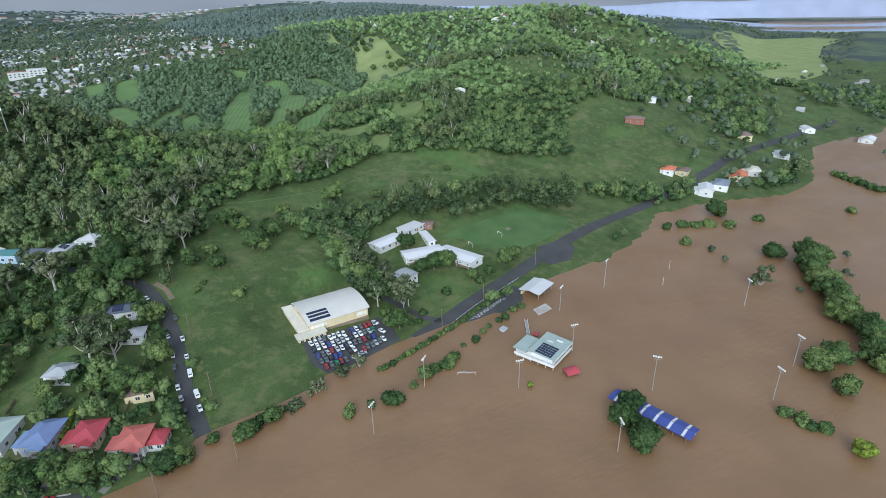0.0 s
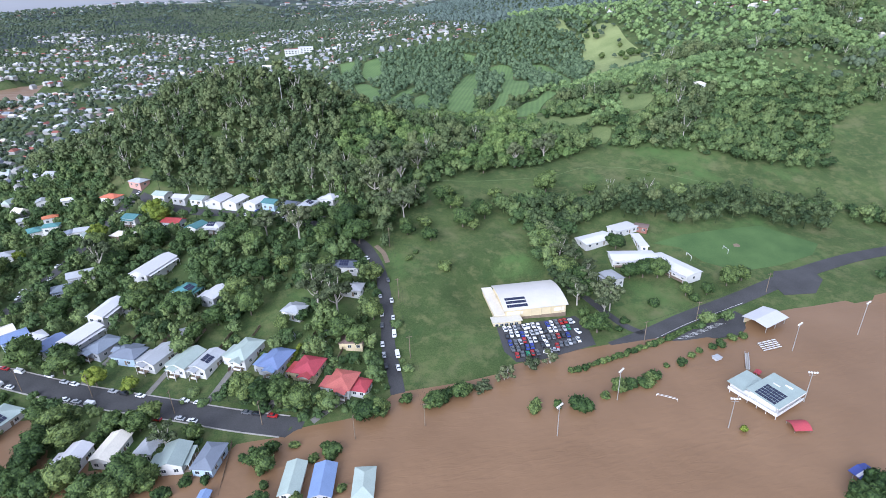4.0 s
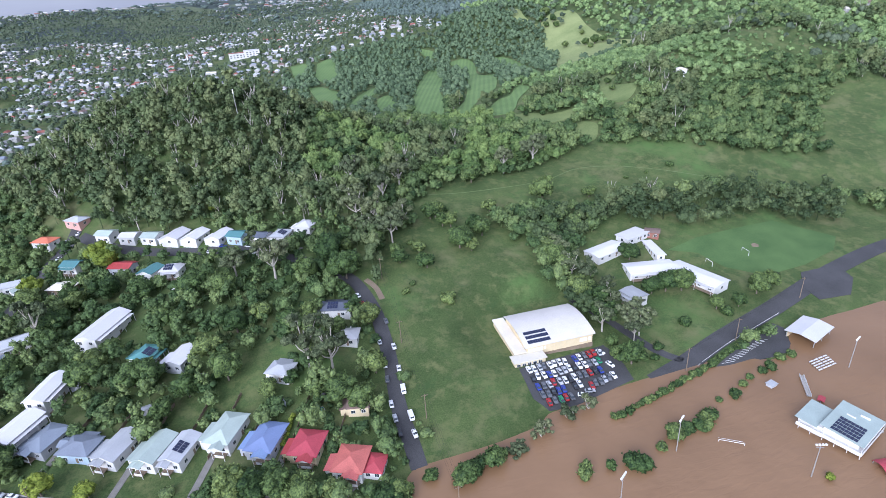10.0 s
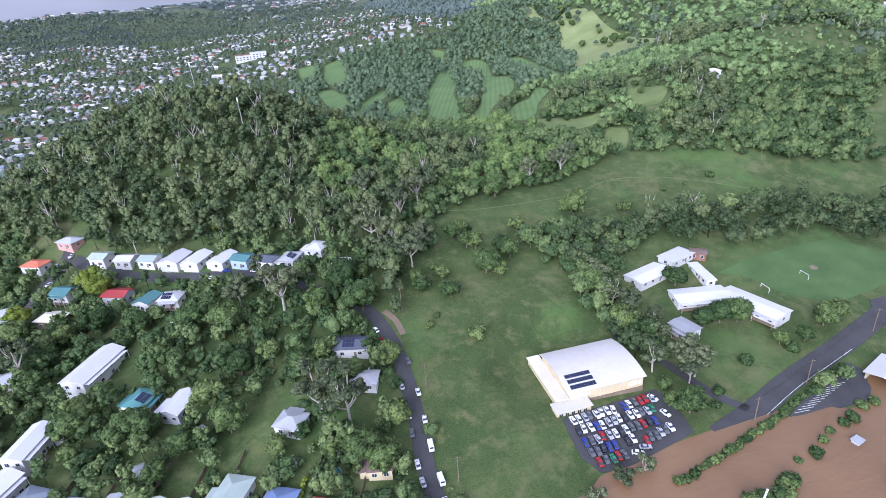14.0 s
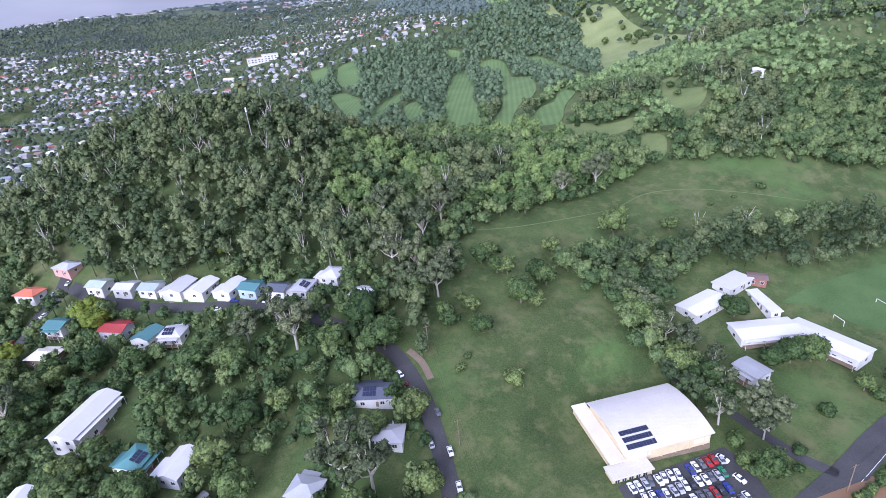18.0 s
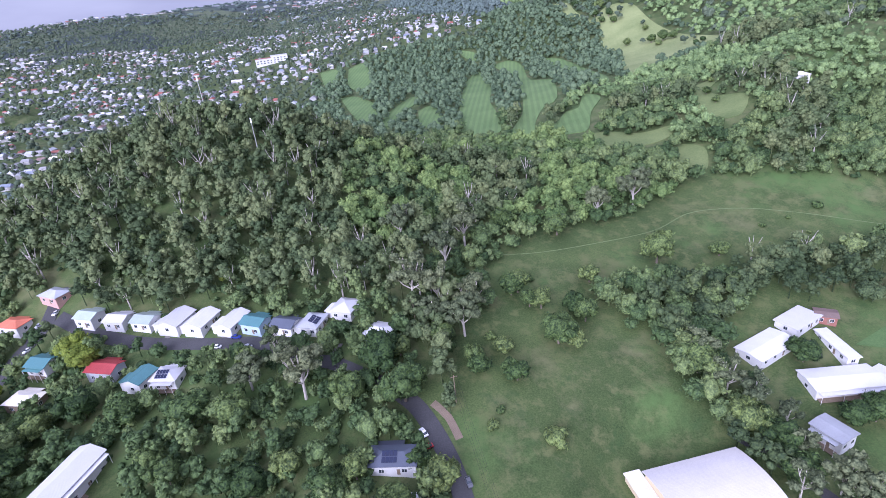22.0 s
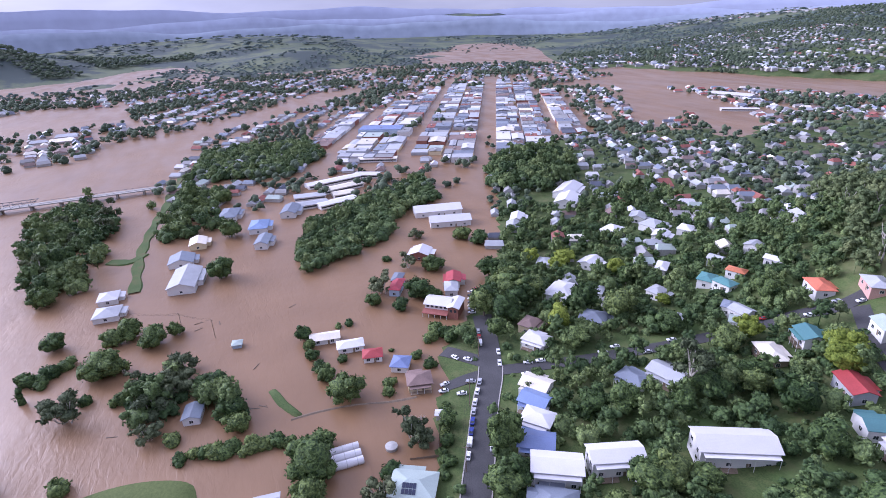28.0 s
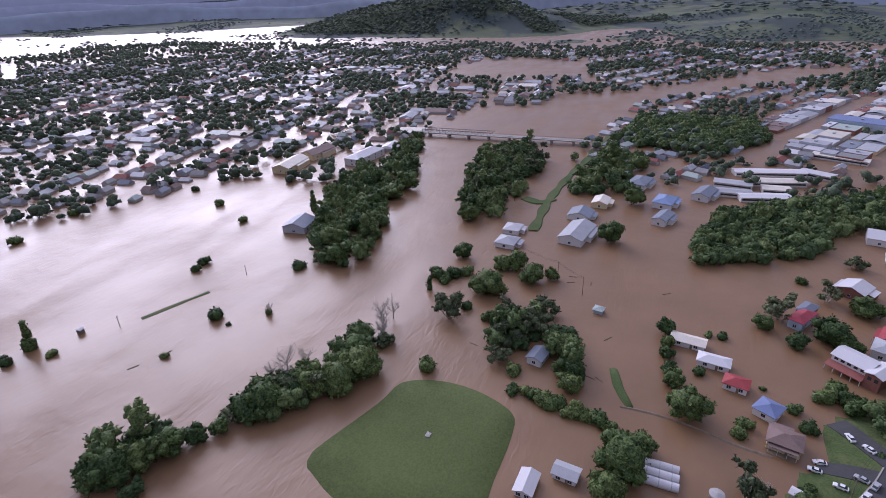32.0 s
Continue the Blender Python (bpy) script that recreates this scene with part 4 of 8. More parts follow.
house(-53, 294, 61, 6.0, 5.0, 2.6, "white", "gable", "white", "white weatherboard garden shed with white gable roof behind the houses")
house(-74, 165, 73, 11.8, 6.5, 3.6, "cream", "gable", "white", "white weatherboard house with cream gable roof beside flood water")
house(-62, 162, 68, 6.0, 5.5, 3.6, "grey", "hip", "white", "white weatherboard house with pale grey hip roof beside flood water")
house(-53, 156, 81, 9.6, 7.7, 3.6, "aqua", "gable", "white", "white weatherboard house with aqua green gable roof beside flood water")
house(-42, 153, 71, 10.6, 6.5, 3.4, "slate", "hip", "blue", "pale blue house with slate-blue hip roof beside flood water")
house(-85, 164, 74, 10.2, 6.6, 3.6, "white", "gable", "white", "white weatherboard house with white gable roof beside flood water")
house(-16, 138, 78, 12.3, 5.6, 2.4, "green", "gable", "white", "white weatherboard house with pale green gable roof in flood water")
house(-7, 135, 79, 12.1, 6.2, 2.4, "blue", "gable", "grey", "grey weatherboard house with blue gable roof in flood water")
house(5, 131, 79, 10.9, 5.7, 2.4, "green", "hip", "white", "white weatherboard house with pale green hip roof in flood water")
house(-198, 297, -56, 16.5, 12.5, 4.5, "white", "hip", "white", "white weatherboard house with white hip roof on the wooded slope")
house(-167, 262.5, 33, 10.0, 7.4, 4.0, "white", "hip", "white", "white weatherboard house with white hip roof on the wooded slope")
house(-180, 267, -57, 8.6, 6.9, 4.0, "brown", "hip", "cream", "cream house with brown tiled hip roof on the wooded slope")
house(-140.5, 246.5, 35, 10.0, 8.0, 4.0, "cream", "gable", "white", "white weatherboard house with cream gable roof on the wooded slope")
house(-133, 241.5, 35, 9.6, 7.6, 4.0, "blue", "gable", "blue", "pale blue house with blue gable roof on the wooded slope")
house(-124.5, 237.5, 40, 9.8, 7.4, 4.0, "white", "hip", "white", "white weatherboard house with white hip roof on the wooded slope")
house(-115.5, 231.5, 56, 11.0, 7.4, 4.0, "blue", "gable", "white", "white weatherboard house with blue gable roof on the wooded slope")
house(-125, 277, 19, 10.0, 7.2, 3.6, "slate", "hip", "white", "white weatherboard house with slate-blue hip roof on the wooded slope")
house(-121, 288.5, 18, 11.5, 8.0, 3.6, "grey", "gable", "white", "white weatherboard house with pale grey gable roof on the wooded slope")
house(-157, 354, 7, 8.5, 6.1, 3.6, "teal", "hip", "white", "white weatherboard house with teal green hip roof on the wooded slope")
house(-135, 339, 6, 7.3, 6.8, 3.6, "grey", "gable", "white", "white weatherboard house with pale grey gable roof on the wooded slope")
house(-173, 331, -75, 8.2, 6.7, 3.6, "grey", "hip", "white", "white weatherboard house with pale grey hip roof on the wooded slope")
house(-222, 330, -65, 11.0, 7.8, 3.6, "white", "gable", "white", "white weatherboard house with white gable roof on the wooded slope")
house(-254, 370, -68, 12.5, 11.1, 3.6, "white", "hip", "white", "white weatherboard house with white hip roof on the wooded slope")
house(-246, 394, -74, 13.4, 12.2, 3.6, "grey", "hip", "white", "white weatherboard house with pale grey hip roof on the wooded slope")
house(-339, 394, -51, 28.5, 15.0, 4.5, "white", "gable", "white", "white weatherboard house with white gable roof on the wooded slope")
BUILT.append((-216, 240, 11))
hall = thing("brick_hall", -216, 240, 0, 51, "red brick hall with white boarded upper storey at the flood edge", "building")
part("wall", boxes((-8, 8, -4.5, 4.5, -2, 3.2)), BRICK_WALL, hall)
part("upper_wall", boxes((-7.9, 4.2, -4.4, 4.4, 3.2, 5.6)), WHITE_WALL, hall, "white boarded upper wall")
part("wing", boxes((4.2, 9.2, -6.2, 4.6, -2, 6.0)), BRICK_WALL, hall)
roof_ = part("roof", roof_bm("gable", 12.2, 9.0, 5.6, 0.3), ROOF["white"], hall)
roof_.location = (-1.9, 0, 0)
roof_ = part("wing_roof", roof_bm("gable", 10.8, 5.2, 6.0, 0.3), ROOF["white"], hall)
roof_.location, roof_.rotation_euler = (6.7, -0.8, 0), (0, 0, radians(90))
skirt = bmesh.new()
vs = [skirt.verts.new(p) for p in ((-8.4, -7.6, 2.2), (4.2, -7.6, 2.2), (4.2, -4.5, 3.3), (-8.4, -4.5, 3.3), (-8.4, -7.6, 2.0), (4.2, -7.6, 2.0), (4.2, -4.5, 3.1), (-8.4, -4.5, 3.1))]
for f in ((0, 1, 2, 3), (7, 6, 5, 4), (0, 4, 5, 1), (1, 5, 6, 2), (2, 6, 7, 3), (3, 7, 4, 0)):
    skirt.faces.new([vs[q] for q in f])
part("veranda_roof", skirt, ROOF["brick_red"], hall, "dull red veranda roof")
for i in range(5):
    part("window", boxes((-7.0 + 2.2 * i, -5.7 + 2.2 * i, -4.46, -4.4, 4.0, 5.1)), GLASS, hall)
    part("post", boxes((-8.2 + 3.0 * i, -8.0 + 3.0 * i, -7.5, -7.3, -1, 2.1)), WHITE_WALL, hall)
for x in (5.1, 7.2):
    part("window", boxes((x, x + 1.2, -6.26, -6.2, 3.6, 5.0)), GLASS, hall)
house(-119, 191, 60, 13.5, 10.0, 3.2, "aqua", "hip", "white", "white weatherboard house with pale blue-green roof at the flood edge", solar=True)
house(-214, 182, 81, 12.5, 5.8, 2.6, "cream", "gable", "white", "white weatherboard house with cream gable roof in flood water")
house(-203, 191, 82, 10.9, 5.9, 2.8, "white", "hip", "white", "white weatherboard house with white hip roof in flood water")
house(-192, 198, 77, 7.7, 6.1, 2.8, "red", "hip", "white", "white weatherboard house with red hip roof in flood water")
house(-181, 207, -30, 7.5, 6.8, 3.0, "blue", "hip", "white", "white weatherboard house with blue hip roof in flood water")
house(-167, 210, 77, 9.1, 7.7, 3.4, "brown", "hip", "cream", "cream house with brown tiled hip roof in flood water")
house(-123, 139, -3, 8.3, 5.0, 2.2, "white", "gable", "white", "white weatherboard house with white gable roof in flood water")
house(-131, 149, 83, 7.0, 5.0, 2.2, "grey", "gable", "white", "white weatherboard house with pale grey gable roof in flood water")
house(-183, 128, -11, 8.0, 5.8, 3.0, "slate", "gable", "white", "white weatherboard house with slate-blue gable roof in flood water")
house(-304, 122, -9, 25.8, 13.7, 4.0, "grey", "gable", "white", "white weatherboard house with pale grey gable roof in flood water")
house(-335, 119, -4, 13.5, 13.4, 3.0, "slate", "gable", "white", "white weatherboard house with slate-blue gable roof in flood water")
house(-281, 87, -4, 11.2, 11.0, 3.0, "grey", "hip", "white", "white weatherboard house with pale grey hip roof in flood water")
house(-300, 85, 0, 10.5, 9.1, 3.0, "white", "hip", "white", "white weatherboard house with white hip roof in flood water")
house(-262, -41, 9, 16.7, 14.4, 4.0, "slate", "gable", "grey", "grey weatherboard house with slate-blue gable roof in flood water")
house(-366, -125, 7, 33.3, 15.0, 5.0, "cream", "gable", "cream", "cream house with cream gable roof in flood water")
house(-405, -125, -4, 31.3, 15.0, 5.0, "brown", "gable", "cream", "cream house with brown tiled gable roof in flood water")
house(-406, -77, -4, 39.5, 15.0, 6.0, "white", "hip", "white", "white weatherboard house with white hip roof in flood water")
house(-349, 289, 79, 33.7, 15.0, 4.0, "white", "gable", "white", "white weatherboard house with white gable roof in flood water")
house(-325, 289, 76, 27.6, 13.3, 4.0, "white", "gable", "white", "white weatherboard house with white gable roof in flood water")
house(-281, 252, -32, 11.5, 10.8, 4.0, "white", "gable", "brick", "red brick house with white gable roof in flood water")
house(-246, 226, -31, 12.8, 5.4, 4.0, "red", "hip", "blue", "pale blue house with red hip roof in flood water")
house(-254, 229, -31, 9.6, 5.0, 4.0, "slate", "hip", "red", "dull red house with slate-blue hip roof in flood water")
house(-241, 256, -24, 10.8, 7.1, 4.0, "red", "gable", "white", "white weatherboard house with red gable roof in flood water")
house(-232, 251, -22, 10.0, 6.3, 4.0, "grey", "hip", "white", "white weatherboard house with pale grey hip roof in flood water")
house(-42, 138.5, 75, 3.6, 2.6, 1.6, "blue", "gable", "white", "small blue roofed garden shed standing in flood water", detail=False)
house(-373, 167, -12, 17.5, 11.7, 4.0, "blue", "hip", "white", "white weatherboard house with blue hip roof in flood water")
house(-408, 149, -14, 20.6, 11.9, 4.0, "slate", "hip", "white", "white weatherboard house with slate-blue hip roof in flood water")
house(-343, 167, -17, 16.0, 8.0, 4.0, "slate", "gable", "white", "white weatherboard house with slate-blue gable roof in flood water")
house(-396, 191, -19, 19.5, 10.7, 4.0, "slate", "gable", "white", "white weatherboard house with slate-blue gable roof in flood water")
house(-360, 128, -3, 13.4, 9.6, 3.4, "cream", "gable", "cream", "cream house with cream gable roof in flood water")
house(399, 243, 22, 12.4, 7.6, 4.0, "orange", "hip", "white", "white weatherboard house with orange tiled hip roof in the valley")
house(407, 235, 20, 11.9, 6.6, 4.0, "brown", "hip", "cream", "cream house with brown tiled hip roof in the valley")
house(394, 208, 31, 17.0, 10.0, 4.0, "white", "gable", "white", "white weatherboard house with white gable roof in the valley")
house(412, 206, 24, 16.6, 10.0, 4.0, "slate", "hip", "white", "white weatherboard house with slate-blue hip roof in the valley")
house(438, 206, 27, 17.0, 10.0, 4.0, "orange", "gable", "cream", "cream house with orange tiled gable roof in the valley")
house(462, 208, 37, 17.0, 10.0, 4.0, "cream", "hip", "white", "white weatherboard house with cream hip roof in the valley")
house(526, 358, 56, 17.0, 10.0, 4.0, "grey", "hip", "white", "white weatherboard house with pale grey hip roof in the valley")
house(544, 223, 33, 17.0, 10.0, 4.0, "grey", "hip", "white", "white weatherboard house with pale grey hip roof in the valley")
house(676, 258, 42, 17.0, 10.0, 4.0, "white", "gable", "white", "white weatherboard house with white gable roof in the valley")
house(676, 200, 11, 17.0, 10.0, 4.0, "white", "gable", "white", "white weatherboard house with white gable roof in the valley")
house(449, 317, -54, 17.0, 10.0, 4.0, "brown", "hip", "brick", "red brick house with brown tiled hip roof in the valley")
house(557, 266, 40, 17.0, 10.0, 4.0, "brown", "hip", "cream", "cream house with brown tiled hip roof in the valley")
house(-166, 353, -61, 8.8, 6.4, 4.0, "teal", "hip", "white", "white weatherboard house with teal green hip roof on the wooded slope")
house(-141, 339, -58, 6.4, 5.0, 4.0, "slate", "hip", "white", "white weatherboard house with slate-blue hip roof on the wooded slope")
house(-130, 332, 36, 6.7, 5.8, 4.0, "green", "gable", "white", "white weatherboard house with pale green gable roof on the wooded slope")
house(-149, 318, 41, 6.3, 5.9, 4.0, "grey", "hip", "white", "white weatherboard house with pale grey hip roof on the wooded slope")
house(-169, 293, -46, 9.7, 9.5, 4.0, "slate", "hip", "white", "white weatherboard house with slate-blue hip roof on the wooded slope")
house(-192, 351, -52, 10.6, 5.1, 4.0, "white", "hip", "white", "white weatherboard house with white hip roof on the wooded slope")
house(-191, 311, -49, 8.1, 5.4, 3.6, "grey", "hip", "white", "white weatherboard house with pale grey hip roof on the wooded slope")
house(-161, 365, 24, 7.8, 5.0, 3.6, "orange", "hip", "white", "white weatherboard house with orange tiled hip roof on the wooded slope")
house(-154, 379, 19, 7.4, 5.0, 3.6, "white", "gable", "white", "white weatherboard house with white gable roof on the wooded slope")
house(-179, 372, 21, 6.2, 5.6, 3.6, "grey", "gable", "white", "white weatherboard house with pale grey gable roof on the wooded slope")
house(-229, 384, -58, 10.6, 7.7, 3.6, "white", "gable", "white", "white weatherboard house with white gable roof on the wooded slope")
house(-319, 380, -44, 21.8, 15.0, 4.5, "white", "gable", "white", "white weatherboard house with white gable roof on the wooded slope")
house(-306, 331, -34, 14.4, 8.3, 3.6, "white", "gable", "white", "white weatherboard house with white gable roof on the wooded slope")
house(-236, 309, -41, 8.3, 6.6, 3.6, "grey", "hip", "white", "white weatherboard house with pale grey hip roof on the wooded slope")
house(-264, 397, -48, 10.4, 9.7, 3.6, "grey", "gable", "white", "white weatherboard house with pale grey gable roof on the wooded slope")
house(-226, 400, -61, 9.6, 7.8, 3.6, "white", "hip", "white", "white weatherboard house with white hip roof on the wooded slope")
house(-174, 390, -72, 6.8, 6.4, 3.6, "grey", "gable", "white", "white weatherboard house with pale grey gable roof on the wooded slope")

# ---- the sports hall with its arched white roof ----
hall = thing("sports_hall", 90.2, 214.3, 3.2, -4, "large cream sports hall with arched white sheet roof", "hall")


def arch_bm(x0, x1, y0, y1, z0, rise, n=14, thick=0.25):
    bm = bmesh.new()
    rows = []
    for i in range(n + 1):
        s = i / n
        y, z = y0 + (y1 - y0) * s, z0 + rise * (1 - (2 * s - 1) ** 2)
        rows.append([bm.verts.new((x, y, z + t)) for t in (0, thick) for x in (x0, x1)])
    for a, b in zip(rows, rows[1:]):
        bm.faces.new((a[2], a[3], b[3], b[2]))
        bm.faces.new((a[1], a[0], b[0], b[1]))
        bm.faces.new((a[0], a[2], b[2], b[0]))
        bm.faces.new((a[3], a[1], b[1], b[3]))
    bm.faces.new((rows[0][0], rows[0][1], rows[0][3], rows[0][2]))
    bm.faces.new((rows[-1][1], rows[-1][0], rows[-1][2], rows[-1][3]))
    return bm


part("roof", arch_bm(-14.9, 14.9, -12.0, 12.0, 5.2, 2.1), ROOF["warm_white"], hall, "curved warm white sheet roof")
gable = boxes((-14, 14, -11.4, 11.4, -2.5, 5.4))
for s in (-1, 1):
    arc = [(-11.4 + 22.8 * i / 12, 5.25 + 2.0 * (1 - (2 * i / 12 - 1) ** 2)) for i in range(13)]
    fv = [gable.verts.new((s * 14, y, z)) for y, z in arc]
    gable.faces.new(fv)
part("wall", gable, CREAM_WALL, hall)
for i in range(6):
    u = -11.8 + i * 4.7
    part("pilaster", boxes((u - 0.18, u + 0.18, -11.65, -11.4, -1, 5.0)), CREAM_WALL, hall)
part("louvre", boxes((-13.3, -6, -11.55, -11.4, 2.9, 4.2)), WHITE_WALL, hall, "white louvred strip")
part("louvre", boxes((8.5, 13.2, -11.55, -11.4, 2.4, 4.0)), WHITE_WALL, hall, "white louvred strip")
for j in range(3):
    for i in range(9):
        p = part("solar_panel", SOLAR_PANEL, None, hall, "dark blue solar panel")
        y = -9.8 + 2.3 * j
        s = (y + 12) / 24
        p.matrix_basis = pose(-12.4 + 1.05 * i, y, 5.2 + 2.1 * (1 - (2 * s - 1) ** 2) + 0.3, math.degrees(math.atan(2.1 * 4 * (1 - 2 * s) / 24)), 0, 0)
annex = part("annex", boxes((-18.6, -14.2, -11, 14, -2, 3.0)), CREAM_WALL, hall)
part("annex_roof", boxes((-19.1, -14.1, -11.5, 14.5, 3.0, 3.35)), ROOF["cream"], hall, "low flat pale roof")
part("porch", boxes((-20.5, -8, -15.6, -11.4, -2, 2.2)), CREAM_WALL, hall)
part("porch_roof", boxes((-21, -7.5, -16.1, -11.0, 2.2, 2.55)), ROOF["cream"], hall, "low flat pale roof")
for i in range(5):
    window(hall, -19 + 2.2 * i, -15.65, 0.2, 0)
part("lower_wall", boxes((-7.5, 14.0, -11.75, -11.45, -1.5, 1.2)), TIMBER, hall, "dull brown lower wall")

# ---- the school ----
house(144.8, 255, 13, 19.5, 9.6, 2.8, "white", "gable", "white", "long white school building with white sheet roof among trees", pitch=0.13)
house(164.9, 261.5, 14, 14.8, 8.1, 2.8, "white", "flat", "white", "white school block with flat white roof among trees", pitch=0.13)
house(167.4, 247.5, -104, 16.7, 3.9, 2.8, "white", "flat", "white", "white roofed covered way between school buildings", pitch=0.13)
house(155.8, 235, -15, 22.5, 10.0, 3.4, "white", "gable", "white", "white school building with broad white sheet roof", pitch=0.13)
house(172.2, 223.0, -76, 25.5, 10.0, 3.4, "white", "gable", "white", "white roofed school wing running down to the road", pitch=0.13)
house(136.2, 220.4, -80, 9.1, 7.1, 4.4, "grey", "gable", "white", "small school hall with pale grey roof on the lawn", pitch=0.13)
house(176, 260, -40, 6.8, 5.3, 3, "brown", "gable", "brick", "small brown brick shed behind the school", pitch=0.13)
for x, y, rz, roof in ((527, 950, 20, "white"), (516, 925, 40, "brick_red"), (600, 803, 10, "white"), (596, 760, 30, "brick_red"), (592, 735, 15, "white"), (580, 705, 35, "brick_red"), (586, 678, 20, "cream"), (602, 677, 25, "brick_red"), (610, 690, 50, "white"), (583, 521, 15, "white")):
    house(x, y, rz, 15.0, 9.0, 4.6, roof, "hip", "white", f"white house with {roof.replace('_', ' ')} roof on the wooded ridge", detail=False)
house(322, 420, -21, 8.5, 7.5, 4, "cream", "hip", "white", "white hilltop house with cream roof in the woods")

# ---- the drowned playing field ----
pavilion = thing("clubhouse", 152, 132.3, -0.8, 17, "aqua-roofed grandstand clubhouse standing in flood water", "clubhouse")
part("wall", boxes((-7.2, 7.2, -4.6, 5.0, -3, 4.9)), WHITE_WALL, pavilion)
part("wall", boxes((-8.0, 1.6, 5.0, 12.0, -3, 4.4)), WHITE_WALL, pavilion)
wing = part("roof", boxes((-6.0, 6.0, -3.2, 3.2, 0, 0.22)), ROOF["aqua"], pavilion, "aqua green sheet roof")
wing.matrix_basis = pose(-3.2, 9.6, 4.55, 3, 0, 0)
main_roof = part("roof", boxes((-8.4, 8.4, -6.0, 6.0, 0, 0.24)), ROOF["aqua"], pavilion, "aqua green sheet roof")
main_roof.matrix_basis = pose(0, 0, 5.2, 4, 0, 0)
part("fascia", boxes((-8.5, 8.5, -6.1, -6.0, 4.45, 5.0)), WHITE_WALL, pavilion)
for j in range(7):
    for i in range(5):
        p = part("solar_panel", SOLAR_PANEL, None, pavilion, "dark blue solar panel")
        p.matrix_basis = pose(0, 0, 5.2, 4, 0, 0) @ pose(-7.0 + 1.62 * i, -3.4 + 1.06 * j, 0.26, 0, 0, 90) @ Matrix.Diagonal((0.98, 0.82, 1, 1))
for x, y in ((2.6, 1.5), (5.2, -1.5)):
    part("roof_vent", boxes((x - 0.25, x + 0.25, y - 1.3, y + 1.3, 5.25, 5.75)), WHITE_WALL, pavilion, "white roof vent")
part("balcony", boxes((-9.3, -7.2, -4.6, 12.0, 2.1, 2.4)), WHITE_WALL, pavilion, "white balcony")
part("balcony", boxes((-9.3, 7.2, -6.2, -4.6, 2.1, 2.4)), WHITE_WALL, pavilion, "white balcony")
part("balustrade", boxes((-9.3, -9.2, -6.2, 12.0, 2.4, 3.3)), WHITE_WALL, pavilion)
part("balustrade", boxes((-9.2, 7.2, -6.2, -6.1, 2.4, 3.3)), WHITE_WALL, pavilion)
for i in range(6):
    part("post", boxes((-9.2, -9.05, -6.0 + 3.4 * i, -5.85 + 3.4 * i, -2, 4.5)), WHITE_WALL, pavilion)
for i in range(4):
    window(pavilion, -5.5 + 3.4 * i, -4.65, 2.7, 0)
gangway = thing("gangway", 159.2, 154, 0.3, 52, "narrow pale gangway lying awash by the clubhouse", "gangway")
part("deck", boxes((-5.8, 5.8, -0.7, 0.7, 0, 0.15)), CONCRETE, gangway)
for y in (-0.7, 0.62):
    part("rail", boxes((-5.8, 5.8, y, y + 0.08, 0.15, 0.9)), WHITE_WALL, gangway)
awning = thing("red_awning", 157.5, 146.5, 0, 30, "small torn red awning beside the clubhouse", "awning")
part("sheet", roof_bm("gable", 2.6, 1.8, 0.9, 0.3, 0.2), ROOF["red"], awning)
for x in (-1.2, 1.2):
    part("post", boxes((x - 0.05, x + 0.05, -0.05, 0.05, -1.5, 0.95)), METAL, awning)

shelter = thing("open_shelter", 186.5, 176, 0, 17, "open white-roofed shelter at the flood edge", "shelter")
part("roof", roof_bm("gable", 15, 10.5, 3.3, 0.16), ROOF["white"], shelter)
for x in (-7, 0, 7):
    for y in (-5, 5):
        part("post", boxes((x - 0.12, x + 0.12, y - 0.12, y + 0.12, -1.5, 3.4)), METAL, shelter)
part("back_wall", boxes((-7, 7, 4.7, 4.95, -1.5, 2.2)), CREAM_WALL, shelter)

stand = thing("grandstand", 152.6, 83.8, 0, -82, "long grandstand with striped blue and white roof in flood water", "grandstand")
part("roof", roof_bm("gable", 29.5, 6.2, 2.3, 0.22), ROOF["deep_blue"], stand, "blue sheet roof")
for i in range(6):
    u = -12.6 + 5.0 * i
    for s in (-1, 1):
        p = part("roof_stripe", boxes((-0.45, 0.45, -1.75, 1.75, 0, 0.05)), ROOF["white"], stand, "white translucent roof strip")
        p.matrix_basis = pose(u, s * 1.9, 2.3 + 0.22 * 1.2 + 0.2, -s * 12.4, 0, 0)
for i in range(7):
    part("post", boxes((-14 + 4.6 * i, -13.85 + 4.6 * i, -2.9, -2.75, -2, 2.4)), METAL, stand)
part("back_wall", boxes((-14.5, 14.5, 2.8, 3.0, -2, 2.3)), GREY_WALL, stand)

canopy = thing("red_canopy", 149.5, 118.8, 0, -12, "small curved dark red canopy roof above the flood", "canopy")
part("roof", arch_bm(-3, 3, -2.6, 2.6, 0.9, 1.0, 8, 0.12), ROOF["red"], canopy)
for x in (-2.7, 2.7):
    for y in (-2.3, 2.3):
        part("post", boxes((x - 0.06, x + 0.06, y - 0.06, y + 0.06, -1.5, 1.1)), METAL, canopy)

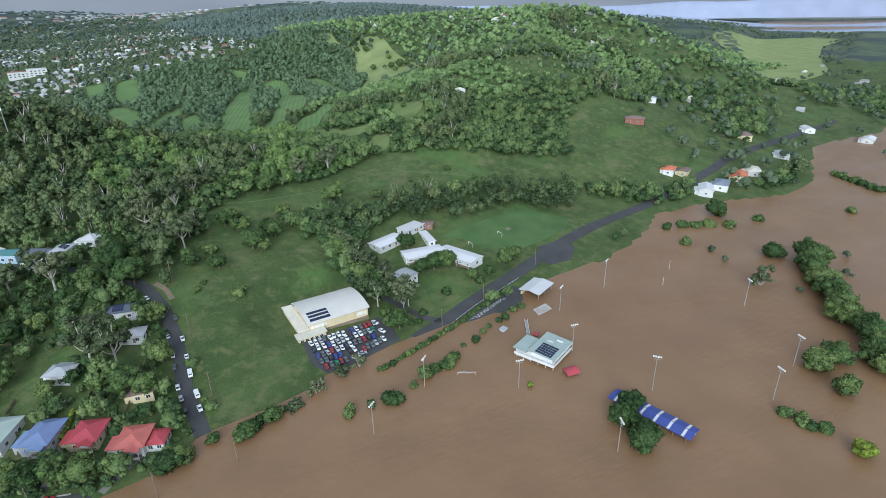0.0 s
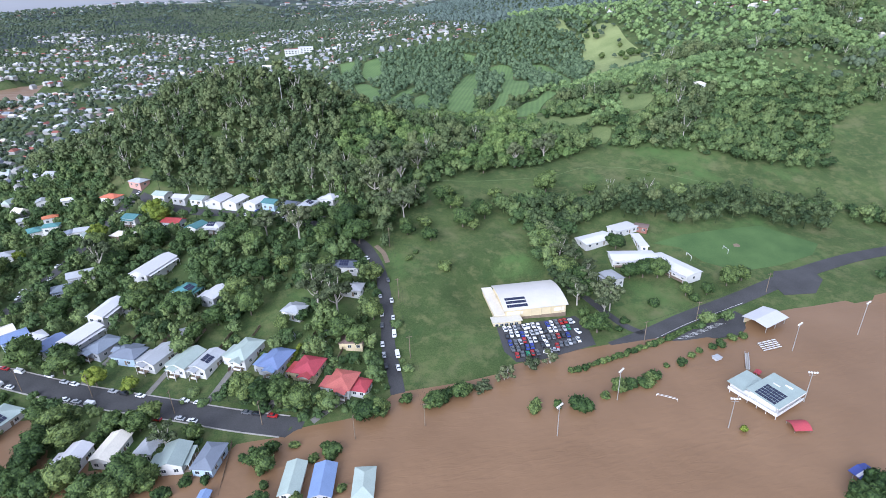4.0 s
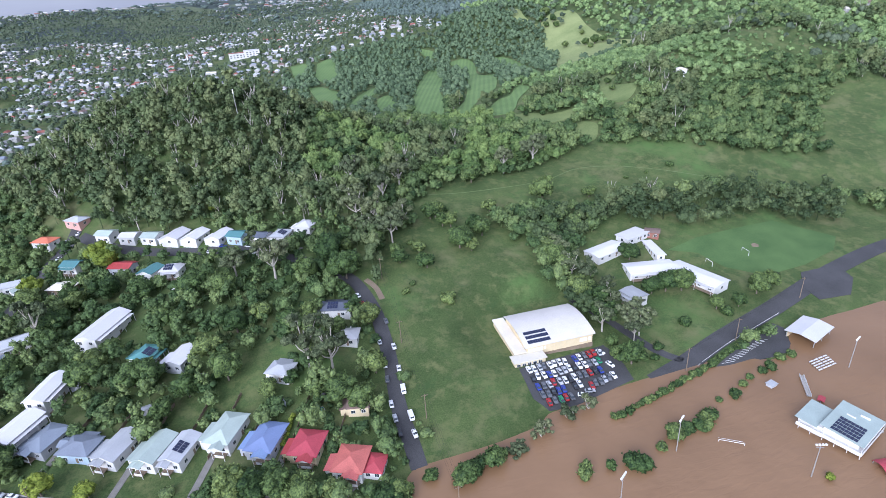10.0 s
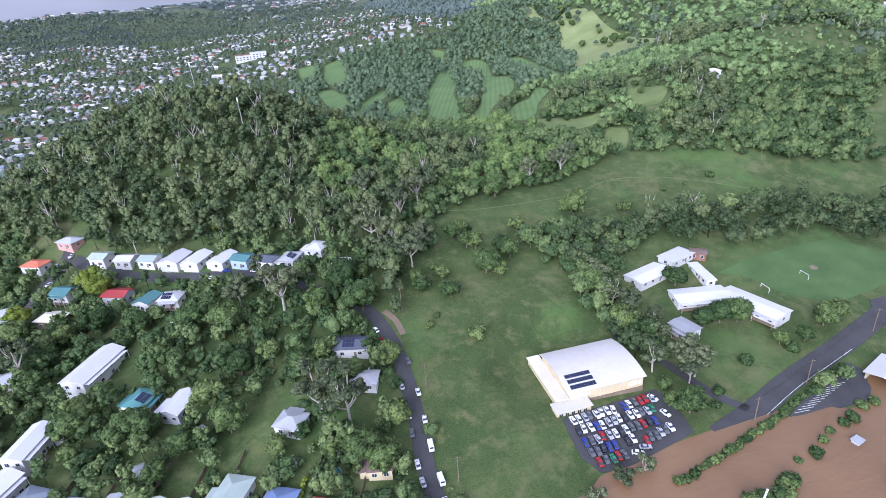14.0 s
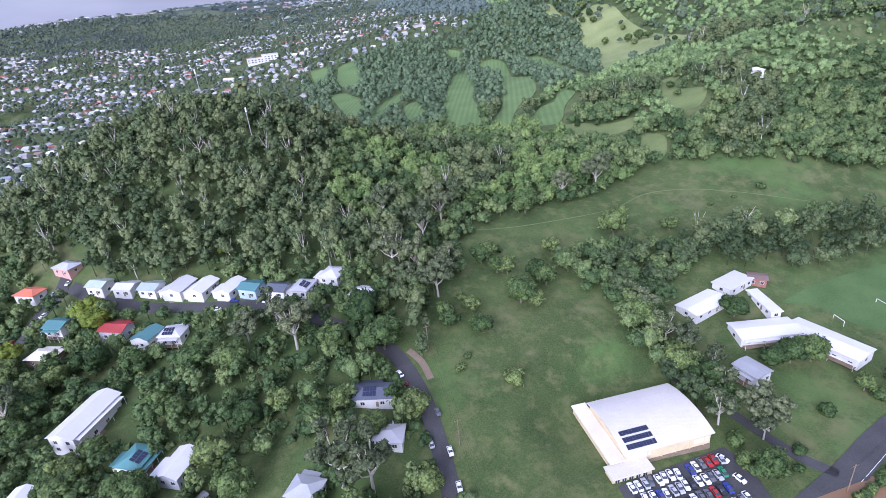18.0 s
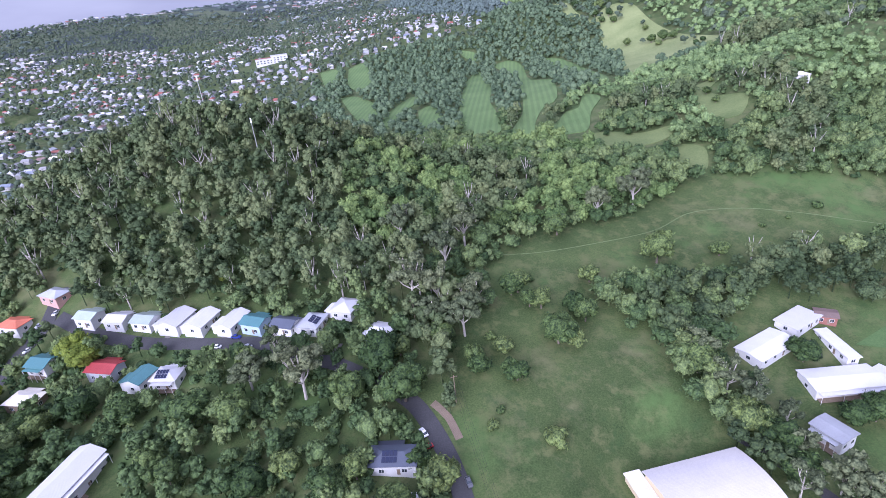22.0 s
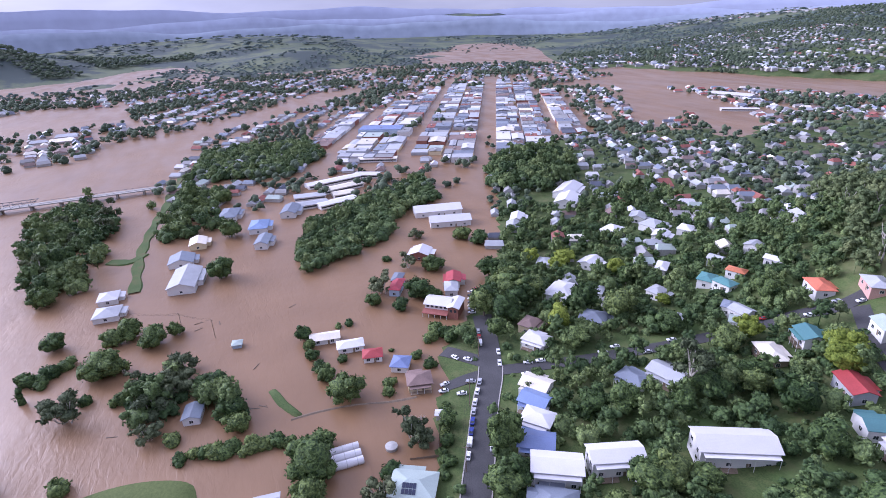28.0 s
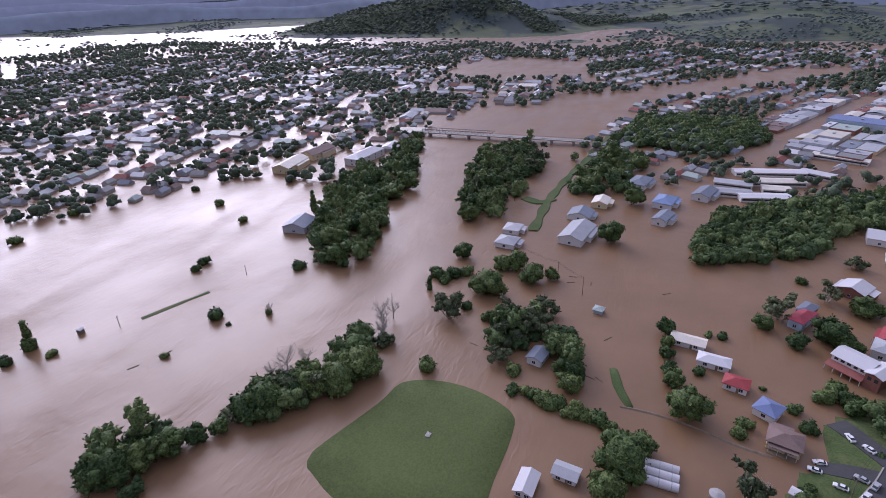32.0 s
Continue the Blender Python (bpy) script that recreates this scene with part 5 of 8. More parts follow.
for k in range(5):
    b = thing("bench_row", 175.4 + 0.25 * k, 158.6 + 1.15 * k, 0, 4, "row of white bench seats awash in the flood", "bench", "benches by the clubhouse")
    for u in (-3.6, -1.2, 1.2, 3.6):
        part("seat", boxes((u - 0.95, u + 0.95, -0.27, 0.27, 0.35 + 0.05 * k, 0.45 + 0.05 * k)), WHITE_WALL, b)
    part("frame", boxes((-4.8, 4.8, -0.05, 0.05, 0.2, 0.35)), METAL, b)
    for u in (-4.5, 0, 4.5):
        part("leg", boxes((u - 0.05, u + 0.05, -0.05, 0.05, -1.2, 0.3)), METAL, b)

kiosk = thing("ticket_box", 149.2, 158.8, 0, 10, "small grey box with flat roof in flood water", "kiosk")
part("wall", boxes((-1.4, 1.4, -1.1, 1.1, -1.5, 1.0)), GREY_WALL, kiosk)
part("roof", boxes((-1.7, 1.7, -1.4, 1.4, 1.0, 1.15)), ROOF["grey"], kiosk)

goal = thing("goal_frame", 116, 143, 0, -38, "white goal frame awash in the flood", "goal")
part("crossbar", boxes((-3.66, 3.66, -0.06, 0.06, 0.75, 0.87)), PAINT_LINE, goal)
for x in (-3.66, 3.66):
    part("post", boxes((x - 0.06, x + 0.06, -0.06, 0.06, -1.5, 0.75)), PAINT_LINE, goal)
part("net_bar", boxes((-3.66, 3.66, 1.2, 1.28, 0.3, 0.38)), PAINT_LINE, goal)


for x, y, rz in ((210, 232, 82), (186.5, 230.5, 82)):
    g = thing("goal_frame", x, y, gz(x, y) + 0.12, rz, "white football goal on the mown school oval", "goal", "school goals")
    part("crossbar", boxes((-2.5, 2.5, -0.07, 0.07, 2.0, 2.14)), PAINT_LINE, g)
    for u in (-2.5, 2.5):
        part("post", boxes((u - 0.07, u + 0.07, -0.07, 0.07, -0.3, 2.0)), PAINT_LINE, g)


def floodlight(x, y, h, rz=0, z=0.0):
    ob = thing("floodlight_mast", x, y, z, rz, "tall grey floodlight mast standing in flood water", "floodlight", "floodlights of the field")
    pole = bmesh.new()
    tube(pole, (0, 0, -3), (0, 0, h), 0.2, 0.11, 8)
    part("pole", pole, METAL, ob)
    part("crossarm", boxes((-1.5, 1.5, -0.06, 0.06, h - 0.1, h + 0.02)), METAL, ob)
    part("crossarm", boxes((-1.1, 1.1, -0.06, 0.06, h - 1.0, h - 0.9)), METAL, ob)
    for u in (-1.3, -0.45, 0.45, 1.3):
        part("lamp", boxes((u - 0.26, u + 0.26, -0.35, 0.12, h + 0.02, h + 0.5)), PAINT_LINE, ob, "white floodlight head")
    return ob


for x, y, h, r in ((70, 136, 12.6, 30), (98.4, 147, 13, 30), (127, 124.6, 12.3, -20), (161.6, 128.9, 12.7, -20), (182.2, 155.6, 12.6, 20), (166, 92.9, 15.1, -60),
                   (130.3, 80.7, 12.5, 60), (196.2, 63.2, 13.5, 70), (223.9, 68.6, 13.3, 70), (217.4, 158, 15.5, 20), (255.4, 104.9, 13.5, 60)):
    floodlight(x, y, h, r)
for x, y in ((243, 141), (262, 150)):
    p = thing("post", x, y, 0, 0, "thin pale goal post above the flood", "post")
    tb = bmesh.new()
    tube(tb, (0, 0, -2), (0, 0, 5), 0.08, 0.06, 6)
    part("shaft", tb, PAINT_LINE, p)

# ---- roads ----
def surf_z(x, y):
    """Height of the ground sheet itself between its corners."""
    i, j = np.clip(np.searchsorted(gx, x) - 1, 0, nx - 2), np.clip(np.searchsorted(gy, y) - 1, 0, ny - 2)
    u, v = (x - gx[i]) / (gx[i + 1] - gx[i]), (y - gy[j]) / (gy[j + 1] - gy[j])
    return GZ[j, i] * (1 - u) * (1 - v) + GZ[j, i + 1] * u * (1 - v) + GZ[j + 1, i] * (1 - u) * v + GZ[j + 1, i + 1] * u * v


def smooth_line(pts, step=2.5):
    """A soft line through the points, in even steps."""
    p = np.array(pts, float)
    ext = np.concatenate([[2 * p[0] - p[1]], p, [2 * p[-1] - p[-2]]])
    out = []
    for k in range(1, len(ext) - 2):
        n = max(2, int(np.hypot(*(ext[k + 1] - ext[k])) / step))
        for s in np.linspace(0, 1, n, endpoint=False):
            a, b, c, d = ext[k - 1 : k + 3]
            out.append(0.5 * (2 * b + (c - a) * s + (2 * a - 5 * b + 4 * c - d) * s * s + (3 * b - a - 3 * c + d) * s**3))
    return np.array(out + [p[-1]])


def ribbon(name, pts, width, mat, label, lift=0.16, category="road", skirt=0.5, rib=4):
    """A strip laid over the ground, with its edges let into it."""
    line = smooth_line(pts)
    t = np.gradient(line, axis=0)
    t /= np.hypot(t[:, 0], t[:, 1])[:, None]
    nrm = np.stack([-t[:, 1], t[:, 0]], 1)
    offs = np.linspace(-width / 2, width / 2, rib)
    V = []
    for k, o in enumerate([offs[0], *offs, offs[-1]]):
        q = line + nrm * o
        z = surf_z(q[:, 0], q[:, 1]) + (-skirt if k in (0, rib + 1) else lift)
        V.append(np.column_stack([q, z]))
    m, n = len(line), rib + 2
    V = np.stack(V, 1).reshape(-1, 3)
    F = [(i * n + j, i * n + j + 1, (i + 1) * n + j + 1, (i + 1) * n + j) for i in range(m - 1) for j in range(n - 1)]
    F = [f[::-1] for f in F]
    return tagged(new(name, mesh_of(name, V, F, mat)), label, category, kind="structure")


def patch(name, pts, mat, label, lift=0.14, category="pavement", step=3.0):
    """A flat area laid over the ground."""
    p = [tuple(q) for q in pts]
    xs, ys = np.array([q[0] for q in p]), np.array([q[1] for q in p])
    bm = bmesh.new()
    bm.faces.new([bm.verts.new((x, y, 0)) for x, y in p])
    for ax, lo, hi in ((0, xs.min(), xs.max()), (1, ys.min(), ys.max())):
        for c in np.arange(lo + step, hi, step):
            bmesh.ops.bisect_plane(bm, geom=bm.verts[:] + bm.edges[:] + bm.faces[:], plane_co=(c, c, 0), plane_no=(1, 0, 0) if ax == 0 else (0, 1, 0))
    for v in bm.verts:
        v.co.z = float(surf_z(np.array(v.co.x), np.array(v.co.y))) + lift
    edge = bmesh.ops.extrude_edge_only(bm, edges=[e for e in bm.edges if e.is_boundary])
    for v in edge["geom"]:
        if isinstance(v, bmesh.types.BMVert):
            v.co.z -= 0.5
    return tagged(new(name, mesh_from_bm(name, bm, mat)), label, category, kind="structure")


STREET = [(-13.8, 161.4), (-38.3, 171.9), (-67.7, 186.2), (-98.4, 201.4), (-124, 216), (-143.7, 227.3), (-160.7, 238), (-184, 248), (-203, 254.5)]
ribbon("road_street", STREET, 9.0, ASPHALT, "grey asphalt street running down into the flood")
ribbon("road_field", [(21.6, 171), (21.8, 180), (21.9, 196), (24.5, 217.4), (25.4, 233), (25.3, 244.5), (23, 257.6), (19, 267.5), (8, 281), (-2, 292), (-9, 297), (-26, 314), (-40, 321), (-55, 328), (-73, 337), (-92, 350), (-108, 365)],
       5.6, ASPHALT, "narrow asphalt lane beside the grass field")
ribbon("road_hill", [(-160, 239), (-156, 249.2), (-148, 272), (-140, 297), (-131, 325), (-122, 349), (-113, 363), (-109, 380)], 6.5, ASPHALT, "asphalt street climbing between houses")
ribbon("road_close", [(-160, 236), (-161, 224), (-162, 212)], 6.0, ASPHALT, "short asphalt side street ending in flood water")
ribbon("road_turn", [(-166, 239), (-178, 231), (-184, 227)], 7.0, ASPHALT, "asphalt turning circle at the flood edge", lift=0.2)
ribbon("road_valley", [(114, 176.5), (134, 181.3), (155, 187.4), (187, 194.4), (213, 201), (232.5, 206.1), (275, 214.7), (308, 217.7), (349, 219.8), (381, 222.5), (437, 228.8), (494, 240.5), (633, 255), (760, 262)],
       8.0, ASPHALT, "asphalt road along the foot of the hills")
patch("pavement_junction", [(212, 192), (213, 201), (222, 210.5), (244, 210), (241, 199), (228, 190)], ASPHALT, "wide asphalt road junction", 0.22)
patch("pavement_hall", [(69.7, 199), (107.7, 200.6), (110, 193.3), (107.5, 180.5), (82, 176.8), (71, 177.6), (68, 184)], ASPHALT, "asphalt car park packed with cars", 0.18)
patch("pavement_roadside", [(139.8, 174.6), (149, 178.0), (160.3, 181.2), (169.7, 183), (180, 187), (182, 183), (176, 174.5), (170.5, 170.8), (163, 170.8), (151.3, 172.2)], ASPHALT, "roadside car park with white bay lines", 0.30)
ribbon("road_school", [(112, 232), (117, 218), (121, 205), (126, 190), (131, 182)], 3.6, ASPHALT, "narrow school driveway")
ribbon("path_verge", [(30, 250), (29, 258), (26, 264)], 2.4, GRAVEL, "bare earth verge beside the lane", category="path")
for i in range(11):
    m = tagged(new("trim_bay_line", mesh_from_bm("bay_line", boxes((-2.9, 2.9, -0.07, 0.07, 0, 0.02)), PAINT_LINE)), "white painted parking bay line", "marking", kind="structure")
    x, y = 145.5 + 2.15 * i, 174.6 + 0.52 * i
    m.matrix_basis = pose(x, y, float(surf_z(np.array(x), np.array(y))) + 0.33, 0, 0, -8)
ribbon("trim_edge_line", [(117, 174.3), (135, 178.2), (156, 184.2), (188, 191.2)], 0.12, PAINT_LINE, "white edge line of the road", 0.19, "marking", 0.02, 2)
patch("ground_school_oval", [(176, 247), (197, 251), (250, 253), (270, 231), (256, 221), (230, 215), (205, 214), (192, 226), (188, 240)], MOWN, "mown green school oval", 0.12, "lawn", 5.0)
patch("pavement_pitch", [(218, 235), (219, 237.4), (221.6, 237.6), (222.4, 235.8), (221, 234.4)], GRAVEL, "worn sandy pitch on the school oval", 0.2, "pitch", 2.0)
ribbon("path_meadow", [(64, 335), (90, 329), (119, 328), (151, 329), (176, 336), (199, 331), (220, 319), (246, 302), (273, 288)], 0.4, SEEDING_GRASS, "faint trodden track across the meadow", 0.05, "path", 0.3, 2)

# ---- grass banks and other things rising from the flood ----
def bank(name, pts, top, label, mat=LAWN, slope=1.2):
    """A grassy rise: its outline under water, its top just dry."""
    line = smooth_line(pts + pts[:1], 3.0)[:-1]
    c = line.mean(0)
    out = line + (line - c) / np.hypot(*(line - c).T)[:, None] * slope
    n = len(line)
    V = [(*p, -0.6) for p in out] + [(*p, top * 0.75) for p in line] + [(*(c + (p - c) * 0.55), top) for p in line] + [(*c, top * 1.1)]
    F = [(i, (i + 1) % n, n + (i + 1) % n, n + i) for i in range(n)] + [(n + i, n + (i + 1) % n, 2 * n + (i + 1) % n, 2 * n + i) for i in range(n)] + [(2 * n + i, 2 * n + (i + 1) % n, 3 * n) for i in range(n)]
    return tagged(new(name, mesh_of(name, V, F, mat, True)), label, "grass", kind="structure")


bank("ground_oval", [(-106, 74.5), (-112, 72.5), (-130, 78.5), (-141, 82), (-152, 84.5), (-157.5, 97), (-157, 112), (-151, 126), (-142, 129), (-122, 129), (-104, 128), (-98, 110), (-99, 90)], 0.5, "green grass oval left dry in the flood", OVAL_GRASS)
bank("ground_strip", [(-187, 154.7), (-187.5, 157.5), (-177, 161), (-168.9, 164.8), (-167.6, 162.7), (-177, 157.5)], 0.35, "narrow green strip rising from the flood", slope=0.5)
ribbon_line = [(-304.0, 96.1), (-325.1, 95.2), (-345.4, 94.2), (-368.2, 94.2), (-401.1, 96.5), (-431.3, 99.5), (-458.4, 103.1), (-499.2, 105.1), (-547.7, 111.4), (-592.7, 114.4), (-624.6, 120.9)]


def causeway(name, pts, width, label, mat=LAWN, top=0.35):
    line = smooth_line(pts, 4)
    t = np.gradient(line, axis=0)
    t /= np.hypot(t[:, 0], t[:, 1])[:, None]
    nrm = np.stack([-t[:, 1], t[:, 0]], 1)
    V = []
    for o, z in ((-0.5 - 1 / width, -0.5), (-0.5, top), (0.5, top), (0.5 + 1 / width, -0.5)):
        V.append(np.column_stack([line + nrm * o * width * (1 + 0.25 * np.sin(np.arange(len(line)) * 0.9))[:, None], np.full(len(line), z)]))
    V = np.stack(V, 1).reshape(-1, 3)
    F = [(4 * i + j, 4 * i + 4 + j, 4 * i + 5 + j, 4 * i + 1 + j) for i in range(len(line) - 1) for j in range(3)]
    return tagged(new(name, mesh_of(name, V, F, mat)), label, "grass", kind="structure")


causeway("ground_levee", ribbon_line, 5.0, "narrow green levee top winding through the flood", top=0.6)
causeway("ground_levee_arm", [(-356.6, 77.1), (-352.3, 84.9), (-352.0, 90.8), (-360.8, 96.6)], 6.0, "green levee top crossing in the flood", top=0.68)
causeway("ground_bank", [(-150, -47.5), (-165, -42), (-180, -36)], 2.0, "thin grassy bank awash in the flood", top=0.2)

bridge = thing("river_bridge", -503, 15, 0, 93, "long low steel truss road bridge over the flooded river", "bridge")
part("deck", boxes((-80, 84, -4, 4, 3.2, 4.0)), CONCRETE, bridge)
for s in (-1, 1):
    for i in range(12):
        part("truss_panel", boxes((-78 + 6 * i, -77.7 + 6 * i, s * 4 - 0.15, s * 4 + 0.15, 4, 7.2)), DARK_STEEL, bridge)
        tb = bmesh.new()
        tube(tb, (-78 + 6 * i, s * 4, 4), (-72 + 6 * i, s * 4, 7.2), 0.14, 0.14, 5)
        part("brace", tb, DARK_STEEL, bridge)
    part("top_chord", boxes((-78, -6, s * 4 - 0.18, s * 4 + 0.18, 7.0, 7.4)), DARK_STEEL, bridge)
    part("rail", boxes((-6, 84, s * 4 - 0.08, s * 4 + 0.08, 4.8, 5.0)), DARK_STEEL, bridge)
for i in range(8):
    part("pier", boxes((-72 + 20 * i, -70.5 + 20 * i, -3.5, 3.5, -3, 3.2)), CONCRETE, bridge)

hut = thing("raised_hut", -226.3, 145.2, 0, -10, "small pale hut on stilts in flood water", "hut")
part("wall", boxes((-1.9, 1.9, -1.9, 1.9, -1, 1.9)), BLUE_WALL, hut)
part("roof", roof_bm("hip", 3.8, 3.8, 1.9, 0.3, 0.5), ROOF["aqua"], hut)
hut2 = thing("pump_hut", -132.2, -63.2, 0, 15, "small weathered timber hut awash in the flood", "hut")
part("wall", boxes((-1.1, 1.1, -1.0, 1.0, -1, 2.0)), TIMBER, hut2)
part("roof", roof_bm("gable", 2.2, 2.0, 2.0, 0.3, 0.3), ROOF["grey"], hut2)

for k in range(3):
    tank = thing("storage_tank", -144.3 + 3.4 * k, 174.5, 0.2, 88, "long white cylindrical storage tank half under water", "tank", "white tanks")
    tb = bmesh.new()
    tube(tb, (-5.5, 0, 0.6), (5.5, 0, 0.6), 1.35, 1.35, 18)
    part("shell", tb, ROOF["white"], tank)
    for x in (-3.5, 0, 3.5):
        part("band", mesh_from_bm("band", tube(bmesh.new(), (x - 0.12, 0, 0.6), (x + 0.12, 0, 0.6), 1.39, 1.39, 18), METAL), None, tank)
    for x in (-4, 4):
        part("saddle", boxes((x - 0.2, x + 0.2, -1.2, 1.2, -1.4, -0.3)), CONCRETE, tank)

marker = thing("pitch_marker", -131, 104, 0.5, 0, "small white marker stand in the middle of the oval", "marker")
part("frame", boxes((-1.0, 1.0, -0.8, 0.8, 0.0, 0.25)), CONCRETE, marker)
part("post", boxes((-0.1, 0.1, -0.1, 0.1, 0.2, 1.5)), PAINT_LINE, marker)


def power_pole(x, y, rz, h=10.5):
    ob = thing("power_pole", x, y, max(gz(x, y), -0.5), rz, "grey timber power pole with crossarm", "pole", "power poles")
    part("pole", tube(bmesh.new(), (0, 0, -1), (0, 0, h), 0.17, 0.11, 7), TIMBER, ob)
    part("crossarm", boxes((-1.2, 1.2, -0.06, 0.06, h - 0.7, h - 0.55)), TIMBER, ob)
    for u in (-1.1, -0.5, 0.5, 1.1):
        part("insulator", boxes((u - 0.05, u + 0.05, -0.05, 0.05, h - 0.55, h - 0.35)), DARK, ob)
    return x, y, max(gz(x, y), -0.5) + h - 0.4, rz


def wires(a, b, offs=(-1.1, -0.5, 0.5, 1.1)):
    for o in offs:
        cu = bpy.data.curves.new("wire", "CURVE")
        cu.dimensions, cu.bevel_depth, cu.bevel_resolution = "3D", 0.018, 0
        sp = cu.splines.new("POLY")
        sp.points.add(8)
        ends = [Vector((x + o * math.cos(radians(r)), y + o * math.sin(radians(r)), z)) for x, y, z, r in (a, b)]
        for i in range(9):
            s = i / 8
            p = ends[0].lerp(ends[1], s)
            sp.points[i].co = (p.x, p.y, p.z - 4 * 0.7 * s * (1 - s), 1)
        cu.materials.append(DARK)
        tagged(new("power_line", cu), "thin dark overhead power line", "wire", "power lines")


for line in ([(28, 152, 0), (29.5, 188, 0), (31, 224, 0), (33, 262, 0), (30, 300, 20)], [(4, 152, 66), (-27, 166.5, 66), (-58, 180, 64), (-90, 197, 62), (-118, 208, 58), (-146, 222, 58), (-172, 238, 60)],
             [(128, 177, 0), (158, 184, -10), (205, 196, -15)], [(-262, 98, 20), (-250, 122, 20), (-238, 136, 20)]):
    tops = [power_pole(*p) for p in line]
    for a, b in zip(tops, tops[1:]):
        wires(a, b)
for x, y in ((-200.2, -30), (-141.6, -50.7), (-300, -45), (-256, 98)):
    power_pole(x, y, 30, 6.5)
for x, y, h in ((-43, 462, 26), (-18, 420, 24)):
    m = thing("radio_mast", x, y, gz(x, y), 0, "slim pale radio mast above the treetops", "mast")
    part("shaft", tube(bmesh.new(), (0, 0, -1), (0, 0, h), 0.28, 0.16, 6), METAL, m)
    part("antenna", boxes((-0.35, 0.35, -0.35, 0.35, h - 2.4, h)), PAINT_LINE, m)

# ---- cars ----
CAR_PAINT = {k: material("car_paint_" + k, c, 0.3, 0.0, 0.06, 3, spec=0.6) for k, c in (
    ("white", (0.78, 0.78, 0.78)), ("silver", (0.42, 0.43, 0.45)), ("grey", (0.12, 0.125, 0.135)), ("black", (0.02, 0.02, 0.024)), ("red", (0.36, 0.02, 0.02)), ("blue", (0.03, 0.05, 0.28)), ("green", (0.03, 0.22, 0.10)))}


def loft(sections):
    """A closed body from rings (x, half width, z low, z high), nose to tail."""
    bm = bmesh.new()
    rings = []
    for x, w, z0, z1 in sections:
        rings.append([bm.verts.new(p) for p in ((x, -w, z0), (x, w, z0), (x, w, z1 - 0.06), (x, w * 0.9, z1), (x, -w * 0.9, z1), (x, -w, z1 - 0.06))])
    for a, b in zip(rings, rings[1:]):
        for i in range(6):
            bm.faces.new((a[i], a[(i + 1) % 6], b[(i + 1) % 6], b[i]))
    bm.faces.new(rings[0])
    bm.faces.new(rings[-1][::-1])
    return bm


BODY = {"car": [(-2.2, 0.72, 0.35, 0.72), (-2.0, 0.85, 0.25, 0.86), (-1.0, 0.88, 0.22, 0.94), (1.5, 0.88, 0.22, 0.98), (2.1, 0.85, 0.25, 0.95), (2.25, 0.74, 0.35, 0.8)],
        "van": [(-2.5, 0.8, 0.4, 0.9), (-2.3, 0.95, 0.3, 1.15), (-1.6, 0.97, 0.3, 1.9), (2.4, 0.97, 0.3, 2.0), (2.55, 0.9, 0.4, 1.85)]}
CABIN = {"car": [(-0.95, 0.70, 0.92, 0.98), (-0.35, 0.72, 0.92, 1.42), (1.1, 0.72, 0.94, 1.44), (1.8, 0.68, 0.94, 1.0)],
         "van": [(-2.12, 0.72, 1.35, 1.42), (-1.62, 0.86, 1.35, 1.86)]}
TOPS = {"car": boxes((-0.3, 1.05, -0.64, 0.64, 1.42, 1.47)), "van": boxes((-1.5, 2.3, -0.85, 0.85, 1.98, 2.03))}
CAR_MESH = {}
for kind in ("car", "van"):
    glass_me = mesh_from_bm("cabin_glass", loft(CABIN[kind]), GLASS)
    top_bm = TOPS[kind]
    for k, m in CAR_PAINT.items():
        CAR_MESH[kind, k] = (mesh_from_bm("body", loft(BODY[kind]), m), glass_me, mesh_from_bm("roof_panel", top_bm.copy(), m))
WHEEL = mesh_from_bm("wheel", tube(bmesh.new(), (0, -0.11, 0), (0, 0.11, 0), 0.32, 0.32, 10), DARK)
car_count = [0]


def car(x, y, rz, colour, kind="car", z=None, where="parked on asphalt"):
    word = {"car": "car", "van": "van"}[kind]
    ob = thing(word, x, y, (float(surf_z(np.array(x), np.array(y))) + 0.19) if z is None else z, rz, f"{colour} {word} {where}", word, "parked cars")
    ob.scale = (0.86, 0.86, 0.86)
    body, glass, top = CAR_MESH[kind, colour]
    part("body", body, None, ob)
    part("cabin_glass", glass, None, ob)
    part("roof_panel", top, None, ob)
    for wx in (-1.4, 1.4):
        for wy in (-0.8, 0.8):
            part("wheel", WHEEL, None, ob).location = (wx, wy, 0.32)
    return ob


paints = ["white"] * 9 + ["silver"] * 5 + ["grey"] * 6 + ["black"] * 4 + ["red"] * 3 + ["blue"] * 2 + ["green"]
for row, (x0, y0, n) in enumerate(((72.6, 196.6, 15), (72.3, 192.3, 14), (72.0, 188.1, 13), (71.8, 184.0, 8), (72.5, 180.3, 5))):
    for i in range(n):
        if rng.uniform() < 0.94:
            car(x0 + 2.2 * i + rng.uniform(-0.2, 0.2), y0 + 0.06 * i + rng.uniform(-0.4, 0.4), 82 + rng.uniform(-7, 7) + 180 * int(rng.integers(2)), paints[int(rng.integers(len(paints)))], where="packed in beside others on the car park")
for i in range(6):
    car(91.0 + 2.1 * i, 182.8 + 0.4 * i + rng.uniform(-0.3, 0.3), 78 + rng.uniform(-9, 9), paints[int(rng.integers(len(paints)))], where="packed in beside others on the car park")
for x, y, r, c in ((104, 197, 110, "white"), (85.5, 179.6, 150, "white"), (89, 180.6, 160, "silver"), (103.8, 190, 100, "white")):
    car(x, y, r, c, where="at the edge of the packed car park")


